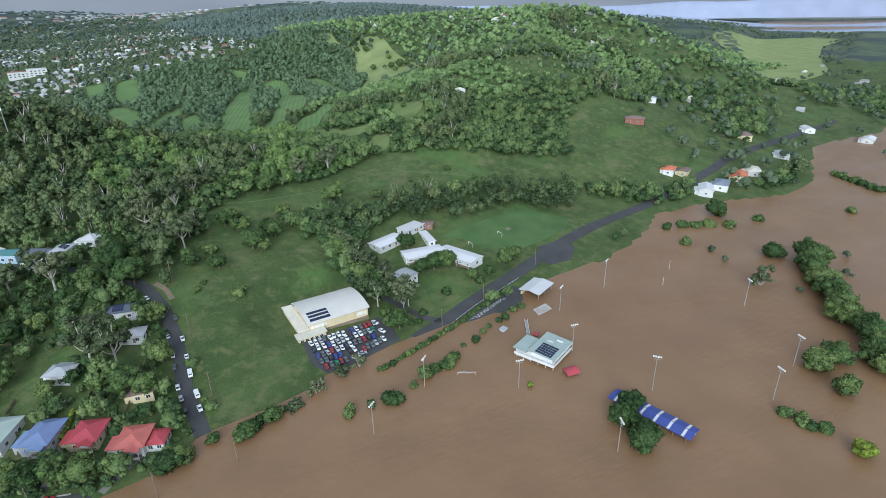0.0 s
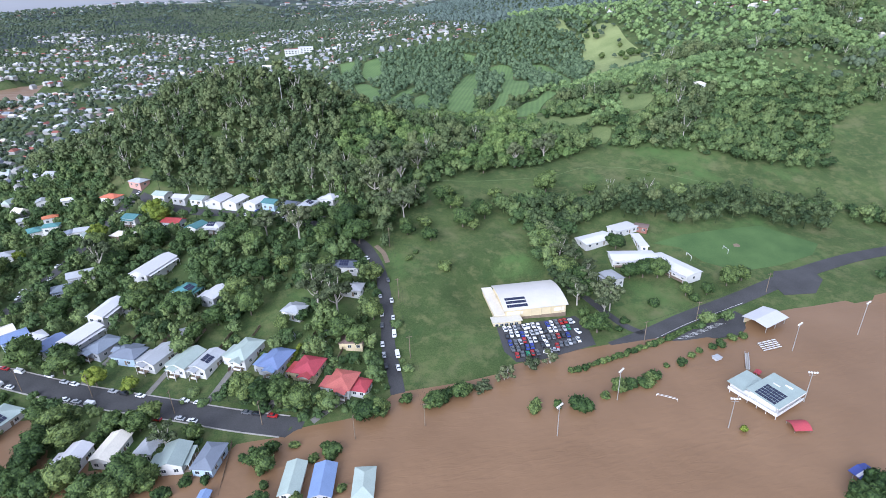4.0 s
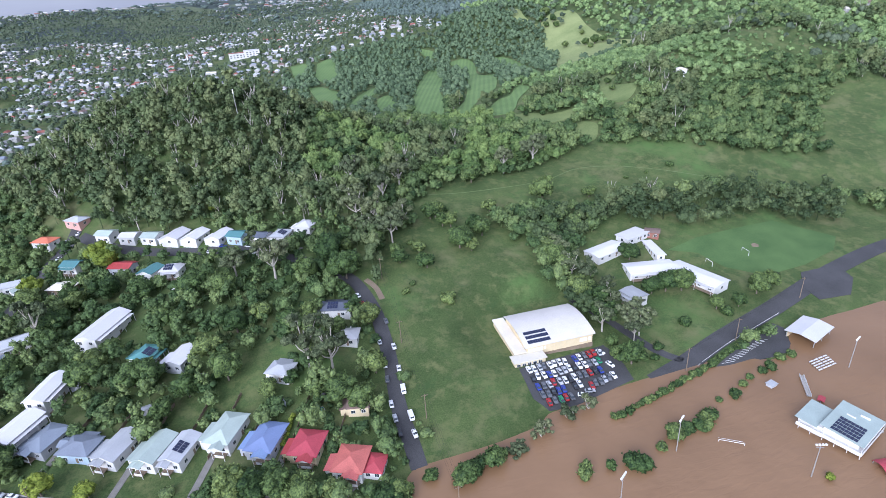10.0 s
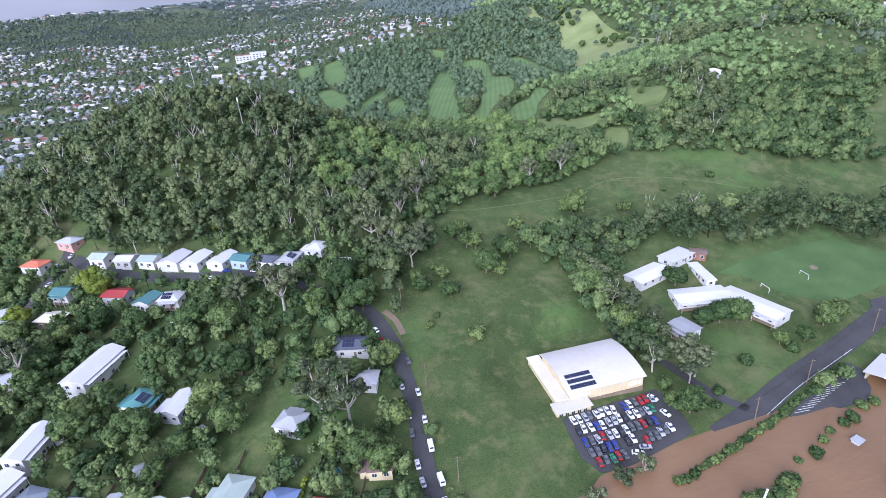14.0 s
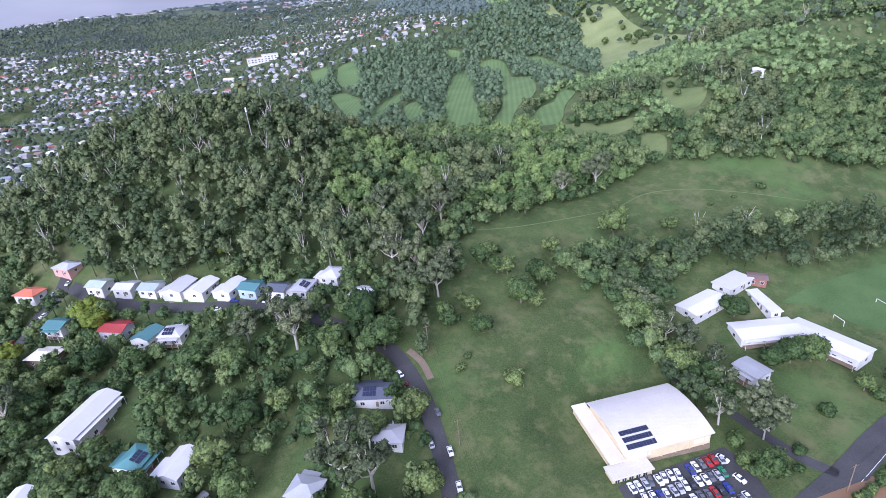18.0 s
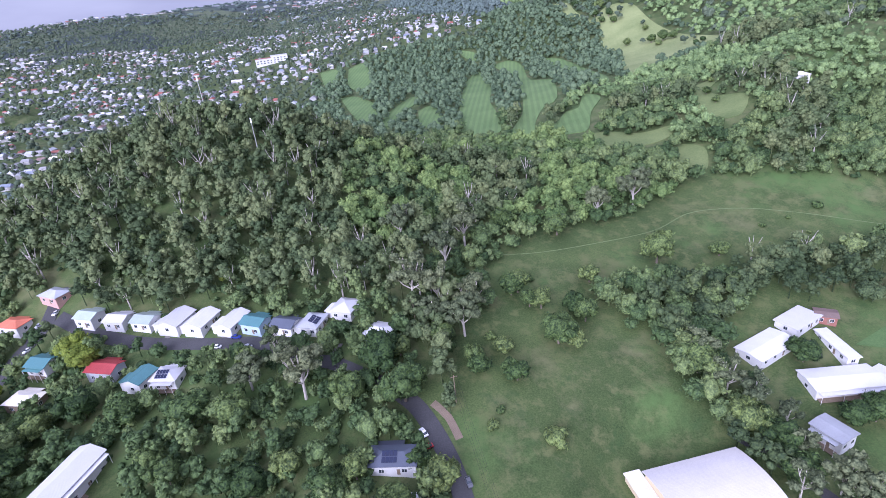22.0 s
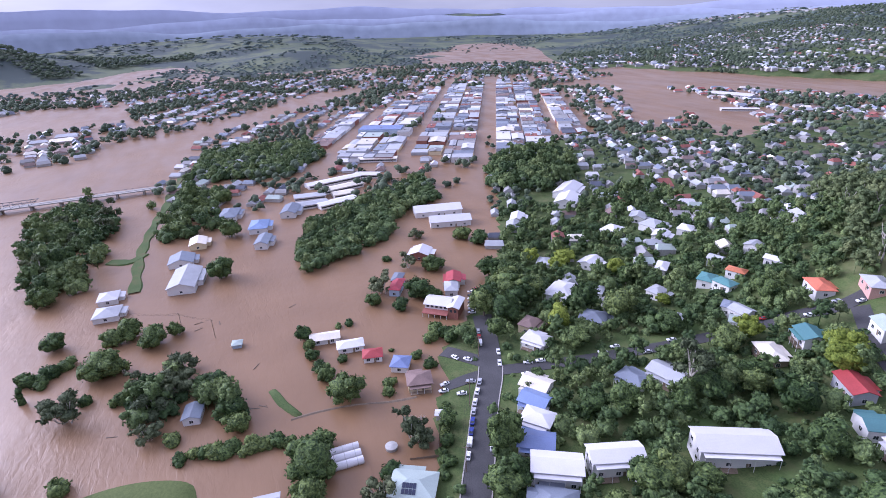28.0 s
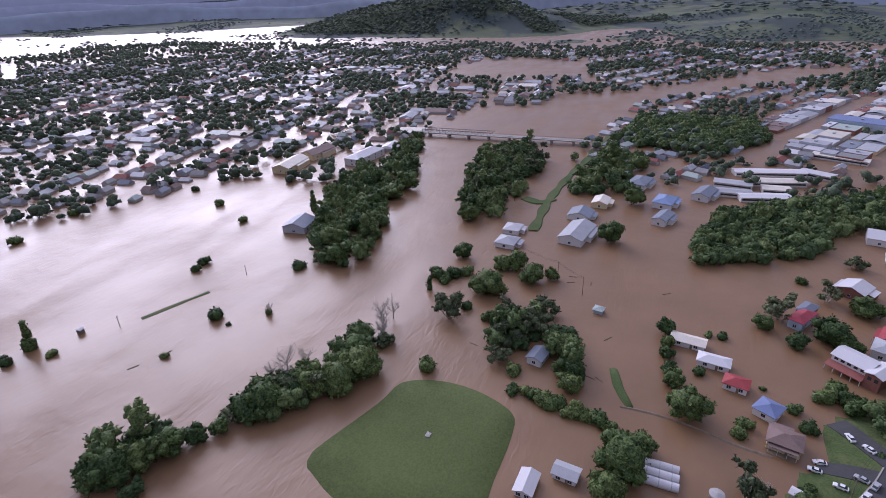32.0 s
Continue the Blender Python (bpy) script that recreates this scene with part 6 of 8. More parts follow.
def along(line, s, off):
    """Place and heading s metres along a line, off metres to its left."""
    d = np.r_[0, np.cumsum(np.hypot(*np.diff(line, axis=0).T))]
    p = np.array([np.interp(s, d, line[:, 0]), np.interp(s, d, line[:, 1])])
    q = np.array([np.interp(s + 1, d, line[:, 0]), np.interp(s + 1, d, line[:, 1])])
    t = (q - p) / max(np.hypot(*(q - p)), 1e-6)
    return p[0] - t[1] * off, p[1] + t[0] * off, math.degrees(math.atan2(t[1], t[0]))


street_line = smooth_line(STREET)
for s, off, c, k in ((12, -3.6, "red", "car"), (18, -3.6, "black", "car"), (22, -3.6, "grey", "car"), (42, -4.6, "white", "car"), (48, -4.6, "white", "car"), (44, 3.6, "silver", "car"), (39, 3.6, "white", "car"), (52, 5.5, "red", "car"),
                     (58, 3.6, "white", "car"), (66, -3.6, "white", "car"), (73, -3.6, "black", "car"), (78, -3.6, "silver", "car"), (82, 3.6, "white", "van"), (88, 3.6, "silver", "car"), (93, 3.6, "white", "car"), (96, -3.8, "white", "car"),
                     (101, -3.8, "silver", "car"), (110, -5, "white", "car"), (120, 3.8, "white", "car"), (126, 3.8, "white", "van"), (131, 3.8, "blue", "car"), (136, 3.8, "blue", "car"), (141, 3.8, "silver", "car"), (146, 3.8, "white", "car"),
                     (152, 3.8, "white", "car"), (158, 3.8, "silver", "car"), (124, -3.8, "white", "van"), (132, -3.8, "red", "car"), (170, -3.6, "white", "car"), (178, -3.6, "white", "car"), (186, 3.6, "white", "van"), (191, 3.6, "red", "car"), (196, 3.6, "silver", "car")):
    x, y, r = along(street_line, s, off)
    car(x, y, r + (180 if off > 0 else 0), c, k, where="parked along the street above the flood")
lane_line = smooth_line([(21.6, 171), (21.9, 196), (24.5, 217.4), (25.4, 233), (25.3, 244.5), (23, 257.6), (19, 267.5), (8, 281), (-9, 297), (-26, 314), (-55, 328), (-73, 337), (-92, 350)])
for s, off, c, k in ((12, -2.2, "white", "car"), (14, 2.4, "black", "car"), (20, 2.4, "silver", "car"), (19, -3.0, "white", "van"), (26, 2.4, "white", "car"), (31, -2.8, "white", "van"), (37, 2.3, "grey", "car"), (41, -2.6, "white", "car"), (44, 2.3, "white", "car"),
                     (52, -2.6, "white", "car"), (56, 2.3, "silver", "car"), (66, -2.6, "grey", "car"), (70, 1.8, "white", "car"), (85, 3.2, "white", "car"), (152, 2.3, "white", "car"), (160, -2.3, "white", "car"), (167, 2.3, "silver", "car"), (174, -2.3, "blue", "car"), (180, 2.3, "white", "car")):
    x, y, r = along(lane_line, s, off)
    car(x, y, r + (180 if off > 0 else 0), c, k, where="parked on the narrow lane by the field")
hill_line = smooth_line([(-160, 239), (-156, 249.2), (-148, 272), (-140, 297), (-131, 325), (-122, 349), (-113, 363), (-109, 380)])
for s, off, c in ((14, 2.6, "white"), (19, 2.6, "white"), (25, 2.6, "black"), (12, -5, "white"), (44, 2.6, "white"), (50, 5, "white"), (60, -2.6, "silver"), (72, 2.6, "white"), (95, -2.6, "white"), (108, 2.6, "red"), (122, -2.4, "white"), (133, 2.4, "silver"), (138, -2.4, "white")):
    x, y, r = along(hill_line, s, off)
    car(x, y, r, c, where="parked on the street between houses")
for x, y, r, c in ((-172, 233, 40, "white"), (-176, 229, 20, "white"), (-163, 219, 95, "white"), (-159, 217, 80, "white"), (-158, 228, 60, "silver"), (-153, 222, 75, "white"), (20, 250, 10, "red")):
    car(x, y, r, c, where="parked near the flood edge")

for k in range(7):
    car(-208 - 3.4 * k, 251.5 + 1.5 * k, 65, ("white", "silver", "white", "grey", "white", "black", "white")[k], "car", where="parked nose to tail on the flooded street")
    if k % 3 != 1:
        car(-210 - 3.4 * k, 255.0 + 1.5 * k, 65, ("white", "grey", "white", "white", "silver", "white", "red")[k], "car", where="parked nose to tail on the flooded street")
for x, y, size in ((-207, 269, 1.7), (-199, 272, 1.6), (-214, 276, 1.9), (-222, 280, 1.8), (-230, 283, 1.6), (-239, 276, 1.7), (-205, 282, 1.8), (-194, 260, 1.2)):
    tree("round", x, y, size)
tree_row("bush", -149, 213.5, -119, 201, 13, 1.0)
drum = thing("covered_tank", -139, 190, 0, 15, "round grey tank with a mottled cover standing in the flood", "tank")
db = bmesh.new()
bmesh.ops.create_cone(db, cap_ends=True, segments=20, radius1=2.0, radius2=2.0, depth=2.4)
part("shell", db, METAL, drum)
db = bmesh.new()
bmesh.ops.create_cone(db, cap_ends=True, segments=20, radius1=2.15, radius2=0.3, depth=0.5)
part("lid", db, DIM_WALL, drum).location = (0, 0, 1.45)

# ---- garden fences, drives, kerbs and drift wood ----
DEAD_TREES = [(-176, 63, 1.3), (-138, 42, 1.2), (-142, 202, 1.0), (-174, 6, 0.8), (-130, 46, 1.2), (-175, 64, 1.4), (-214, 121, 1.0), (-200, 83, 0.9), (-185, 58, 1.9), (-190, 61, 1.5), (-181, 61, 1.5), (-142, 40, 1.7), (-136, 38, 1.3), (-147, 45, 1.4)]
DRIFT = [(-251, 138, 0), (-179, 152, 47), (-255, 129, 94), (-207, 152, 141), (-216, 119, 8), (-217, -10, 55), (-225, 63, 102), (-123, -20, 149), (-160, -6, 16), (-179, 149, 63), (-249, 129, 110), (-135, -15, 157), (-215, -11, 24), (-184, 101, 71), (-253, 173, 118)]
FENCE_POST = mesh_from_bm("post", boxes((-0.05, 0.05, -0.05, 0.05, -0.5, 1.65)), TIMBER)
FENCE_PANEL = mesh_from_bm("fence_panel", boxes((0.02, 2.28, -0.02, 0.02, 0.05, 1.55)), TIMBER)


def garden_fence(x0, y0, x1, y1):
    n = max(1, round(math.hypot(x1 - x0, y1 - y0) / 2.35))
    rz = math.degrees(math.atan2(y1 - y0, x1 - x0))
    z0 = gz(x0, y0)
    ob = thing("garden_fence", x0, y0, z0, rz, "weathered timber paling fence between gardens", "fence", "garden fences")
    for i in range(n):
        s = i / n
        x, y = x0 + (x1 - x0) * s, y0 + (y1 - y0) * s
        p = part("post", FENCE_POST, None, ob)
        p.location = (2.35 * i, 0, gz(x, y) - z0)
        p = part("fence_panel", FENCE_PANEL, None, ob)
        p.location = (2.35 * i + 0.03, 0, gz(x, y) - z0)
    return ob


garden_fence(-143, 209, -129, 203)
garden_fence(-129, 203, -132, 193)
house(-145.5, 210.5, 64, 3.2, 2.4, 2.3, "white", "gable", "white", "small white pump shed beside a garden fence", detail=False)
STREET_HOMES = [(-93, 224), (-81, 215), (-68, 210), (-56, 204), (-44, 202), (-34, 202), (-22, 195), (-10, 188), (2, 177)]
street_line = smooth_line(STREET, 1.0)
for (ax, ay), (bx, by) in zip(STREET_HOMES, STREET_HOMES[1:]):
    mx, my = (ax + bx) / 2, (ay + by) / 2
    garden_fence(mx - 2.2, my - 5, mx + 9.5, my + 19)
for x, y in STREET_HOMES[::2]:
    k = int(np.argmin(np.hypot(street_line[:, 0] - x - 3.2, street_line[:, 1] - y + 6)))
    sx, sy = street_line[k]
    d = Vector((x + 5.2 - sx, y - 2.0 - sy))
    u = d.normalized()
    ribbon("path_driveway", [(sx + u.x * 4.4, sy + u.y * 4.4), (sx + d.x * 0.6, sy + d.y * 0.6), (sx + d.x, sy + d.y)], 2.3, OLD_CONCRETE, "worn concrete driveway beside a house", 0.13, "driveway", 0.4, 2)
tang = np.gradient(street_line, axis=0)
tang /= np.hypot(tang[:, 0], tang[:, 1])[:, None]
for s in (-1, 1):
    edge_line = street_line[6:-40:8] + s * 4.75 * np.stack([-tang[:, 1], tang[:, 0]], 1)[6:-40:8]
    ribbon("trim_kerb", [tuple(p) for p in edge_line], 0.4, CONCRETE, "pale concrete kerb along the street", 0.3, "kerb", 0.4, 2)


def bare_tree(x, y, size, z):
    r = np.random.default_rng(int(abs(x * 7 + y)))
    ob = thing("dead_tree", x, y, z, float(r.uniform(0, 360)), "leafless grey tree standing in flood water", "tree")
    t = bmesh.new()
    tube(t, (0, 0, -1), (0.2, 0.1, 3.2 * size), 0.3, 0.2)
    part("trunk", t, PALE_BARK, ob)
    b = bmesh.new()
    for i in range(11):
        a, up = r.uniform(0, 6.28), r.uniform(1.5, 4.0) * size
        p = Vector((0.15, 0.1, r.uniform(1.6, 3.2) * size))
        q = p + Vector((1.9 * size * math.cos(a), 1.9 * size * math.sin(a), up))
        tube(b, p, q, 0.13, 0.06, 5)
        for j in range(7):
            c = p.lerp(q, r.uniform(0.35, 1.0))
            tube(b, c, c + Vector((r.normal(0, 1.0), r.normal(0, 1.0), r.uniform(0.4, 1.8))) * size, 0.055, 0.02, 4)
    part("branch_crown", b, PALE_BARK, ob, "bare grey branches")
    return ob


for x, y, s in DEAD_TREES:
    bare_tree(x, y, s, 0)
for k, (x, y, a) in enumerate(DRIFT):
    log = thing("drift_log", x, y, 0.03, a, "dark log drifting on the flood", "log", "drift wood")
    lb = bmesh.new()
    tube(lb, (-1.6 - 0.3 * (k % 4), 0, 0), (1.8, 0.25, 0.02), 0.22, 0.12, 7)
    part("trunk", lb, BARK, log)
    part("limb", tube(bmesh.new(), (0.4, 0, 0.05), (1.1, 0.9, 0.35), 0.08, 0.03, 5), BARK, log)

for x0, y0, x1, y1 in ((-62, 342, -58, 352), (-40, 331, -36, 341), (-3, 300, 2, 308)):
    ribbon("path_driveway", [(x0, y0 - 8), ((x0 + x1) / 2, (y0 + y1) / 2 - 8), (x1, y1 - 8)], 2.2, OLD_CONCRETE, "worn concrete driveway beside a house", 0.13, "driveway", 0.4, 2)
tree_row("bush", 90, 166.5, 112, 170.2, 14, 0.78)
tree_row("bush", 113, 170.5, 140, 176.4, 20, 0.72)
tree_row("bush", 141, 176.9, 176, 186, 20, 0.62)

causeway("trim_flood_wall", [(-167.3, 160.6), (-167.6, 170.4), (-165.9, 183.6), (-162.1, 196.0), (-160.6, 206.5)], 0.3, "low wall standing just above the flood", TIMBER, 0.35)
garden_fence(-36.4, 160.3, -38.5, 136.0)
tree_row("lime", -18, 193, -13.5, 203, 9, 0.26)
pool = thing("swimming_pool", -5, 202.5, gz(-5, 202.5) + 0.1, 20, "small round blue swimming pool in a garden", "pool")
part("rim", tube(bmesh.new(), (0, 0, -0.6), (0, 0, 0.3), 2.3, 2.3, 20), CONCRETE, pool)
part("water", tube(bmesh.new(), (0, 0, 0.2), (0, 0, 0.32), 2.05, 2.05, 20), material("pool_water", (0.03, 0.18, 0.22), 0.1, 0, 0.1), pool, "blue pool water")
for x, y, r in ((-62, 226, 10), (-3, 208, 60), (-17, 209, 20), (-44, 233, 40), (-90, 250, 30), (-30, 262, 15), (-9, 246, 50)):
    sh = thing("garden_shed", x, y, gz(x, y), r, "small pale sheet metal garden shed", "shed", "garden sheds")
    part("wall", boxes((-1.5, 1.5, -1.2, 1.2, -0.4, 2.0)), GREY_WALL, sh)
    part("roof", roof_bm("gable", 3.0, 2.4, 2.0, 0.25, 0.2, 0.08), ROOF["grey"], sh)
    part("door", boxes((-0.4, 0.4, -1.25, -1.2, 0, 1.85)), WHITE_WALL, sh)

# ---- where the woods stand ----
MEADOW = [(33, 262), (46, 292), (59, 300), (70, 327), (102, 340), (141, 341), (160, 347), (199, 360), (233, 345), (262, 328), (300, 312), (345, 300),
          (430, 290), (430, 245), (330, 258), (300, 266), (239, 291), (194, 294), (150, 296), (120, 303), (100, 296), (104, 280), (112, 262), (104, 244),
          (112, 232), (118, 215), (108, 185), (80, 170), (20, 160), (16, 200), (24, 236)]
FAIRWAYS = [[(170, 674), (212, 780), (245, 824), (219, 715), (190, 642), (174, 583), (152, 522), (132, 556)],
            [(271, 842), (294, 845), (297, 807), (264, 708), (276, 683), (228, 575), (206, 556), (182, 521), (164, 486), (150, 500), (184, 553), (210, 609), (260, 740), (268, 790)],
            [(327, 816), (341, 786), (332, 717), (290, 595), (270, 570), (278, 617), (314, 729), (320, 780)],
            [(242, 556), (243, 529), (218, 500), (192, 463), (174, 483), (196, 508), (208, 521), (218, 520)],
            [(82, 650), (97, 692), (136, 749), (138, 721), (113, 684), (91, 634)], [(123, 669), (142, 684), (132, 606), (112, 608)],
            [(63, 828), (81, 817), (94, 739), (78, 670), (64, 690)], [(97, 992), (124, 1005), (109, 853), (89, 850), (83, 900)], [(56, 1022), (82, 1010), (77, 948), (55, 915)],
            [(257, 945), (271, 915), (260, 882), (253, 917)]]
CLEARING = [(430, 988), (445, 965), (432, 915), (430, 863), (463, 884), (485, 858), (465, 781), (445, 698), (434, 639), (412, 578), (391, 560), (369, 568), (333, 570), (300, 560),
            (278, 536), (305, 590), (378, 712), (385, 753), (408, 803), (424, 837), (422, 888), (417, 928)]
GLADES = [[(277, 462), (297, 458), (276, 447), (270, 431), (278, 416), (260, 400), (250, 408), (252, 426), (257, 438)], [(186, 458), (199, 451), (212, 429), (229, 423), (220, 411), (202, 412), (190, 423), (184, 443)],
          [(216, 400), (224, 386), (209, 366), (202, 378)]]
EAST_FIELDS = [(350, 310), (430, 370), (520, 340), (640, 420), (760, 420), (900, 260), (640, 235), (500, 190), (420, 215), (350, 240)]
SCHOOL_YARD = [(108, 180), (118, 216), (140, 250), (150, 275), (240, 286), (300, 262), (340, 215), (240, 186), (150, 182)]
HOMES = [(-560, 430), (-383, 350), (-200, 245), (-141, 205), (-80, 158), (30, 162), (27, 240), (22, 320), (-50, 345), (-112, 350), (-140, 400), (-170, 440), (-230, 520),
         (-250, 640), (-100, 790), (37, 815), (44, 930), (70, 1022), (123, 1018), (168, 1022), (250, 992), (290, 968), (335, 1040), (345, 1160), (300, 1290), (320, 1700), (320, 2200), (-1500, 2300), (-1500, 1480), (-1000, 1110), (-620, 1235), (-440, 1310), (-380, 1150), (-405, 900), (-460, 700), (-490, 560)]


def open_land(x, y):
    k = inside(MEADOW, x, y) | inside(CLEARING, x, y) | inside(EAST_FIELDS, x, y) | inside(SCHOOL_YARD, x, y)
    for p in FAIRWAYS:
        for dy in (0, 10, 20, 30):
            k |= inside(p, x + 0.3 * dy, y + dy)
    for p in GLADES:
        k |= inside(p, x, y) | inside(p, x + 5, y + 12)
    return k


def homes(x, y):
    """The built-up land; its edge against the hills wanders."""
    far = np.clip((y - 440) / 120, 0, 1) * np.clip((x + 330) / 130, 0, 1)
    return inside(HOMES, x + far * (12 * np.sin(y / 47 + x / 90) + 7 * np.sin(y / 19)), y + far * 9 * np.sin(x / 43))


def hill_wood(x, y):
    return (shore_distance(x, y) > 8) & ~open_land(x, y) & ~homes(x, y)


for p in FAIRWAYS:
    soft_edge = [tuple(q) for q in smooth_line(p + p[:1], 9.0)[:-1]]
    patch("ground_fairway", soft_edge, FAIRWAY, "mown golf fairway striped by the mower", 0.5, "fairway", 12.0)
patch("ground_pasture", [tuple(q) for q in smooth_line(CLEARING + CLEARING[:1], 12.0)[:-1]], PASTURE, "pale dry pasture on the hillside", 0.5, "pasture", 14.0)
for p in GLADES:
    patch("ground_glade", [tuple(q) for q in smooth_line(p + p[:1], 5.0)[:-1]], GLADE, "pale grassy glade in the woods", 0.4, "pasture", 7.0)


WOOD_A = [(-281, 184), (-291, 196), (-315, 239), (-353, 263), (-406, 344), (-438, 355), (-446, 317), (-419, 284), (-403, 247), (-365, 201), (-315, 184)]
WOOD_B = [(-521, 116), (-502, 201), (-562, 250), (-638, 248), (-674, 174), (-621, 127)]
BAND = [(116, 298), (136, 298), (158, 288), (203, 286), (267, 284), (316, 265), (285, 240), (262, 250), (249, 258), (201, 260), (178, 266), (166, 275), (134, 268), (117, 246), (110, 212), (104, 223), (112, 249), (110, 270)]
ROADS = [(smooth_line(p, 6), r) for p, r in ((STREET, 6.0), ([(21.8, 172), (21.9, 196), (24.5, 217), (25.4, 240), (20, 266)], 6.0), ([(8, 281), (-9, 297), (-26, 314)], 3.2), ([(-40, 321), (-73, 337), (-108, 365)], 5.5),
                                             ([(-160, 239), (-148, 272), (-131, 325), (-113, 363), (-109, 380)], 5.5))]


def clear_of(x, y, more=0.0):
    """Which places are clear of buildings and roads."""
    k = np.ones(np.shape(x), bool)
    for bx, by, r in BUILT:
        k &= (np.hypot(x - bx, y - by) > r + more) & (np.hypot(x - bx, y + 3.0 - by) > r + 0.4 + more)
    for line, room in ROADS:
        for px_, py_ in line:
            k &= np.hypot(x - px_, y - py_) > room + more
    return k


xs, ys = scatter(-260, 640, 170, 565, 6.3, lambda x, y: hill_wood(x, y) & clear_of(x, y, 1.5) & ((np.sin(x / 47 + 1.7 * np.sin(y / 61)) + np.sin(y / 53 + x / 130) > -1.3) | (y < 395) | (x < 230)))
gummy = (xs + 0.1 * (ys - 400) + 12 * np.sin(ys / 27) < 28) | (np.sin(xs / 31 + 2 * np.sin(ys / 37)) > 0.8)
bare = gummy & (rng.uniform(0, 1, gummy.shape) < 0.14)
woods("gum_limbs", "pale bare trunks and limbs showing through the gum canopy", xs[bare], ys[bare], rng.uniform(1.0, 1.45, bare.sum()), PALE_BARK, LIMB_FORMS)
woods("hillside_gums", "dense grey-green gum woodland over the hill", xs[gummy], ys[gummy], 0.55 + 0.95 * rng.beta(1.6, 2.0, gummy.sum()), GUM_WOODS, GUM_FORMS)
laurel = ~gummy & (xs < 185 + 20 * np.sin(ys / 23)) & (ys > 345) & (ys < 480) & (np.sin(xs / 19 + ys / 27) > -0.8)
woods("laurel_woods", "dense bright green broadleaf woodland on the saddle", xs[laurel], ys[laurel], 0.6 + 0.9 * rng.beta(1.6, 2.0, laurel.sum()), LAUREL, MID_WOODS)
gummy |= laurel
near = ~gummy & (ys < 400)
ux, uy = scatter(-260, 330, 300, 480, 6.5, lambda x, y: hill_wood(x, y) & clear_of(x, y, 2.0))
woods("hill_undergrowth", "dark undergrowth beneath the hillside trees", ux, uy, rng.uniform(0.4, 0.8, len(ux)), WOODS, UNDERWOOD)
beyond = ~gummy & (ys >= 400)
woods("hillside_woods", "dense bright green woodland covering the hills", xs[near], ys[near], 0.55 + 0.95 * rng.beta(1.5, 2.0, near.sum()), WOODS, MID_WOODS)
scrub = beyond & (xs > 190 + 0.25 * (ys - 400) + 25 * np.sin(ys / 31)) & (np.sin(xs / 37 + 2 * np.sin(ys / 43)) > -0.75)
woods("upper_scrub", "regrowth over the upper hill in sunlit yellow-green", xs[scrub], ys[scrub], rng.uniform(0.45, 1.15, scrub.sum()), SUNLIT_REGROWTH, SLIM_WOODS)
beyond &= ~scrub
vx, vy = scatter(190, 640, 400, 565, 8.5, lambda x, y: hill_wood(x, y) & (x > 190 + 0.25 * (y - 400)))
woods("upper_undergrowth", "green undergrowth beneath the upper hill's regrowth", vx, vy, rng.uniform(0.4, 0.75, len(vx)), SUNLIT_REGROWTH, UNDERWOOD)
woods("upper_woods", "green woodland over the upper hill", xs[beyond], ys[beyond], rng.uniform(0.7, 1.3, beyond.sum()), WOODS, SLIM_WOODS)
xs, ys = scatter(-60, 460, 560, 1060, 8.6, lambda x, y: hill_wood(x, y) & ((x < 400) | (y > 700)))
woods("golf_course_woods", "dark green woods between the golf fairways and over the hill behind", xs, ys, rng.uniform(1.0, 1.6, len(xs)), GOLF_WOODS, UNDERWOOD)
xs, ys = scatter(-400, 1300, 565, 1900, 12.5, lambda x, y: hill_wood(x, y) & ((x > 460) | (y > 1060) | (x < -60) | ((x > 400) & (y < 700))))
high_up = (xs > 400) & (ys < 1150)
woods("distant_woods", "dark woodland on the far hills", xs[~high_up], ys[~high_up], rng.uniform(1.2, 1.9, (~high_up).sum()), HAZED_LEAVES, FAR_WOODS)
woods("hilltop_scrub", "regrowth over the hilltop in sunlit green", xs[high_up], ys[high_up], rng.uniform(1.0, 1.9, high_up.sum()), SUNLIT_REGROWTH, FAR_WOODS)
EAST_MEADOW = [(1000, 440), (1236, 620), (1500, 830), (1798, 1010), (2278, 1050), (2330, 860), (1900, 740), (1500, 580), (1250, 470)]
patch("ground_plain", [tuple(q) for q in smooth_line(EAST_MEADOW + EAST_MEADOW[:1], 40.0)[:-1]], PASTURE, "pale level meadow beyond the hill", 0.8, "pasture", 45.0)
EAST_ROWS = [(830, 350), (930, 450), (975, 432), (915, 330), (1050, 350), (1060, 318), (835, 228), (800, 240)]
EAST_BELT = [(584, 429), (953, 457), (715, 304), (550, 247), (525, 276), (555, 350)]
EAST_HILL = [(560, 470), (649, 418), (953, 457), (1400, 740), (1600, 1100), (1300, 1250), (700, 760)]
xs, ys = scatter(500, 1070, 225, 470, 9.5, lambda x, y: (inside(EAST_BELT, x, y) | inside(EAST_ROWS, x, y)) & clear_of(x, y, 2) & (rng.uniform(0, 1, x.shape) < np.where(np.sin(x / 29 + 2 * np.sin(y / 31)) > -0.2, 0.85, 0.25)))
woods("valley_belt", "dark tree belts along the foot of the hill", xs, ys, rng.uniform(0.8, 1.5, len(xs)), WOODS, SLIM_WOODS)
xs, ys = scatter(540, 1620, 410, 1260, 15, lambda x, y: inside(EAST_HILL, x, y) & (np.sin(x / 67 + 1.7 * np.sin(y / 91)) > -0.5) & (rng.uniform(0, 1, x.shape) < 0.9))
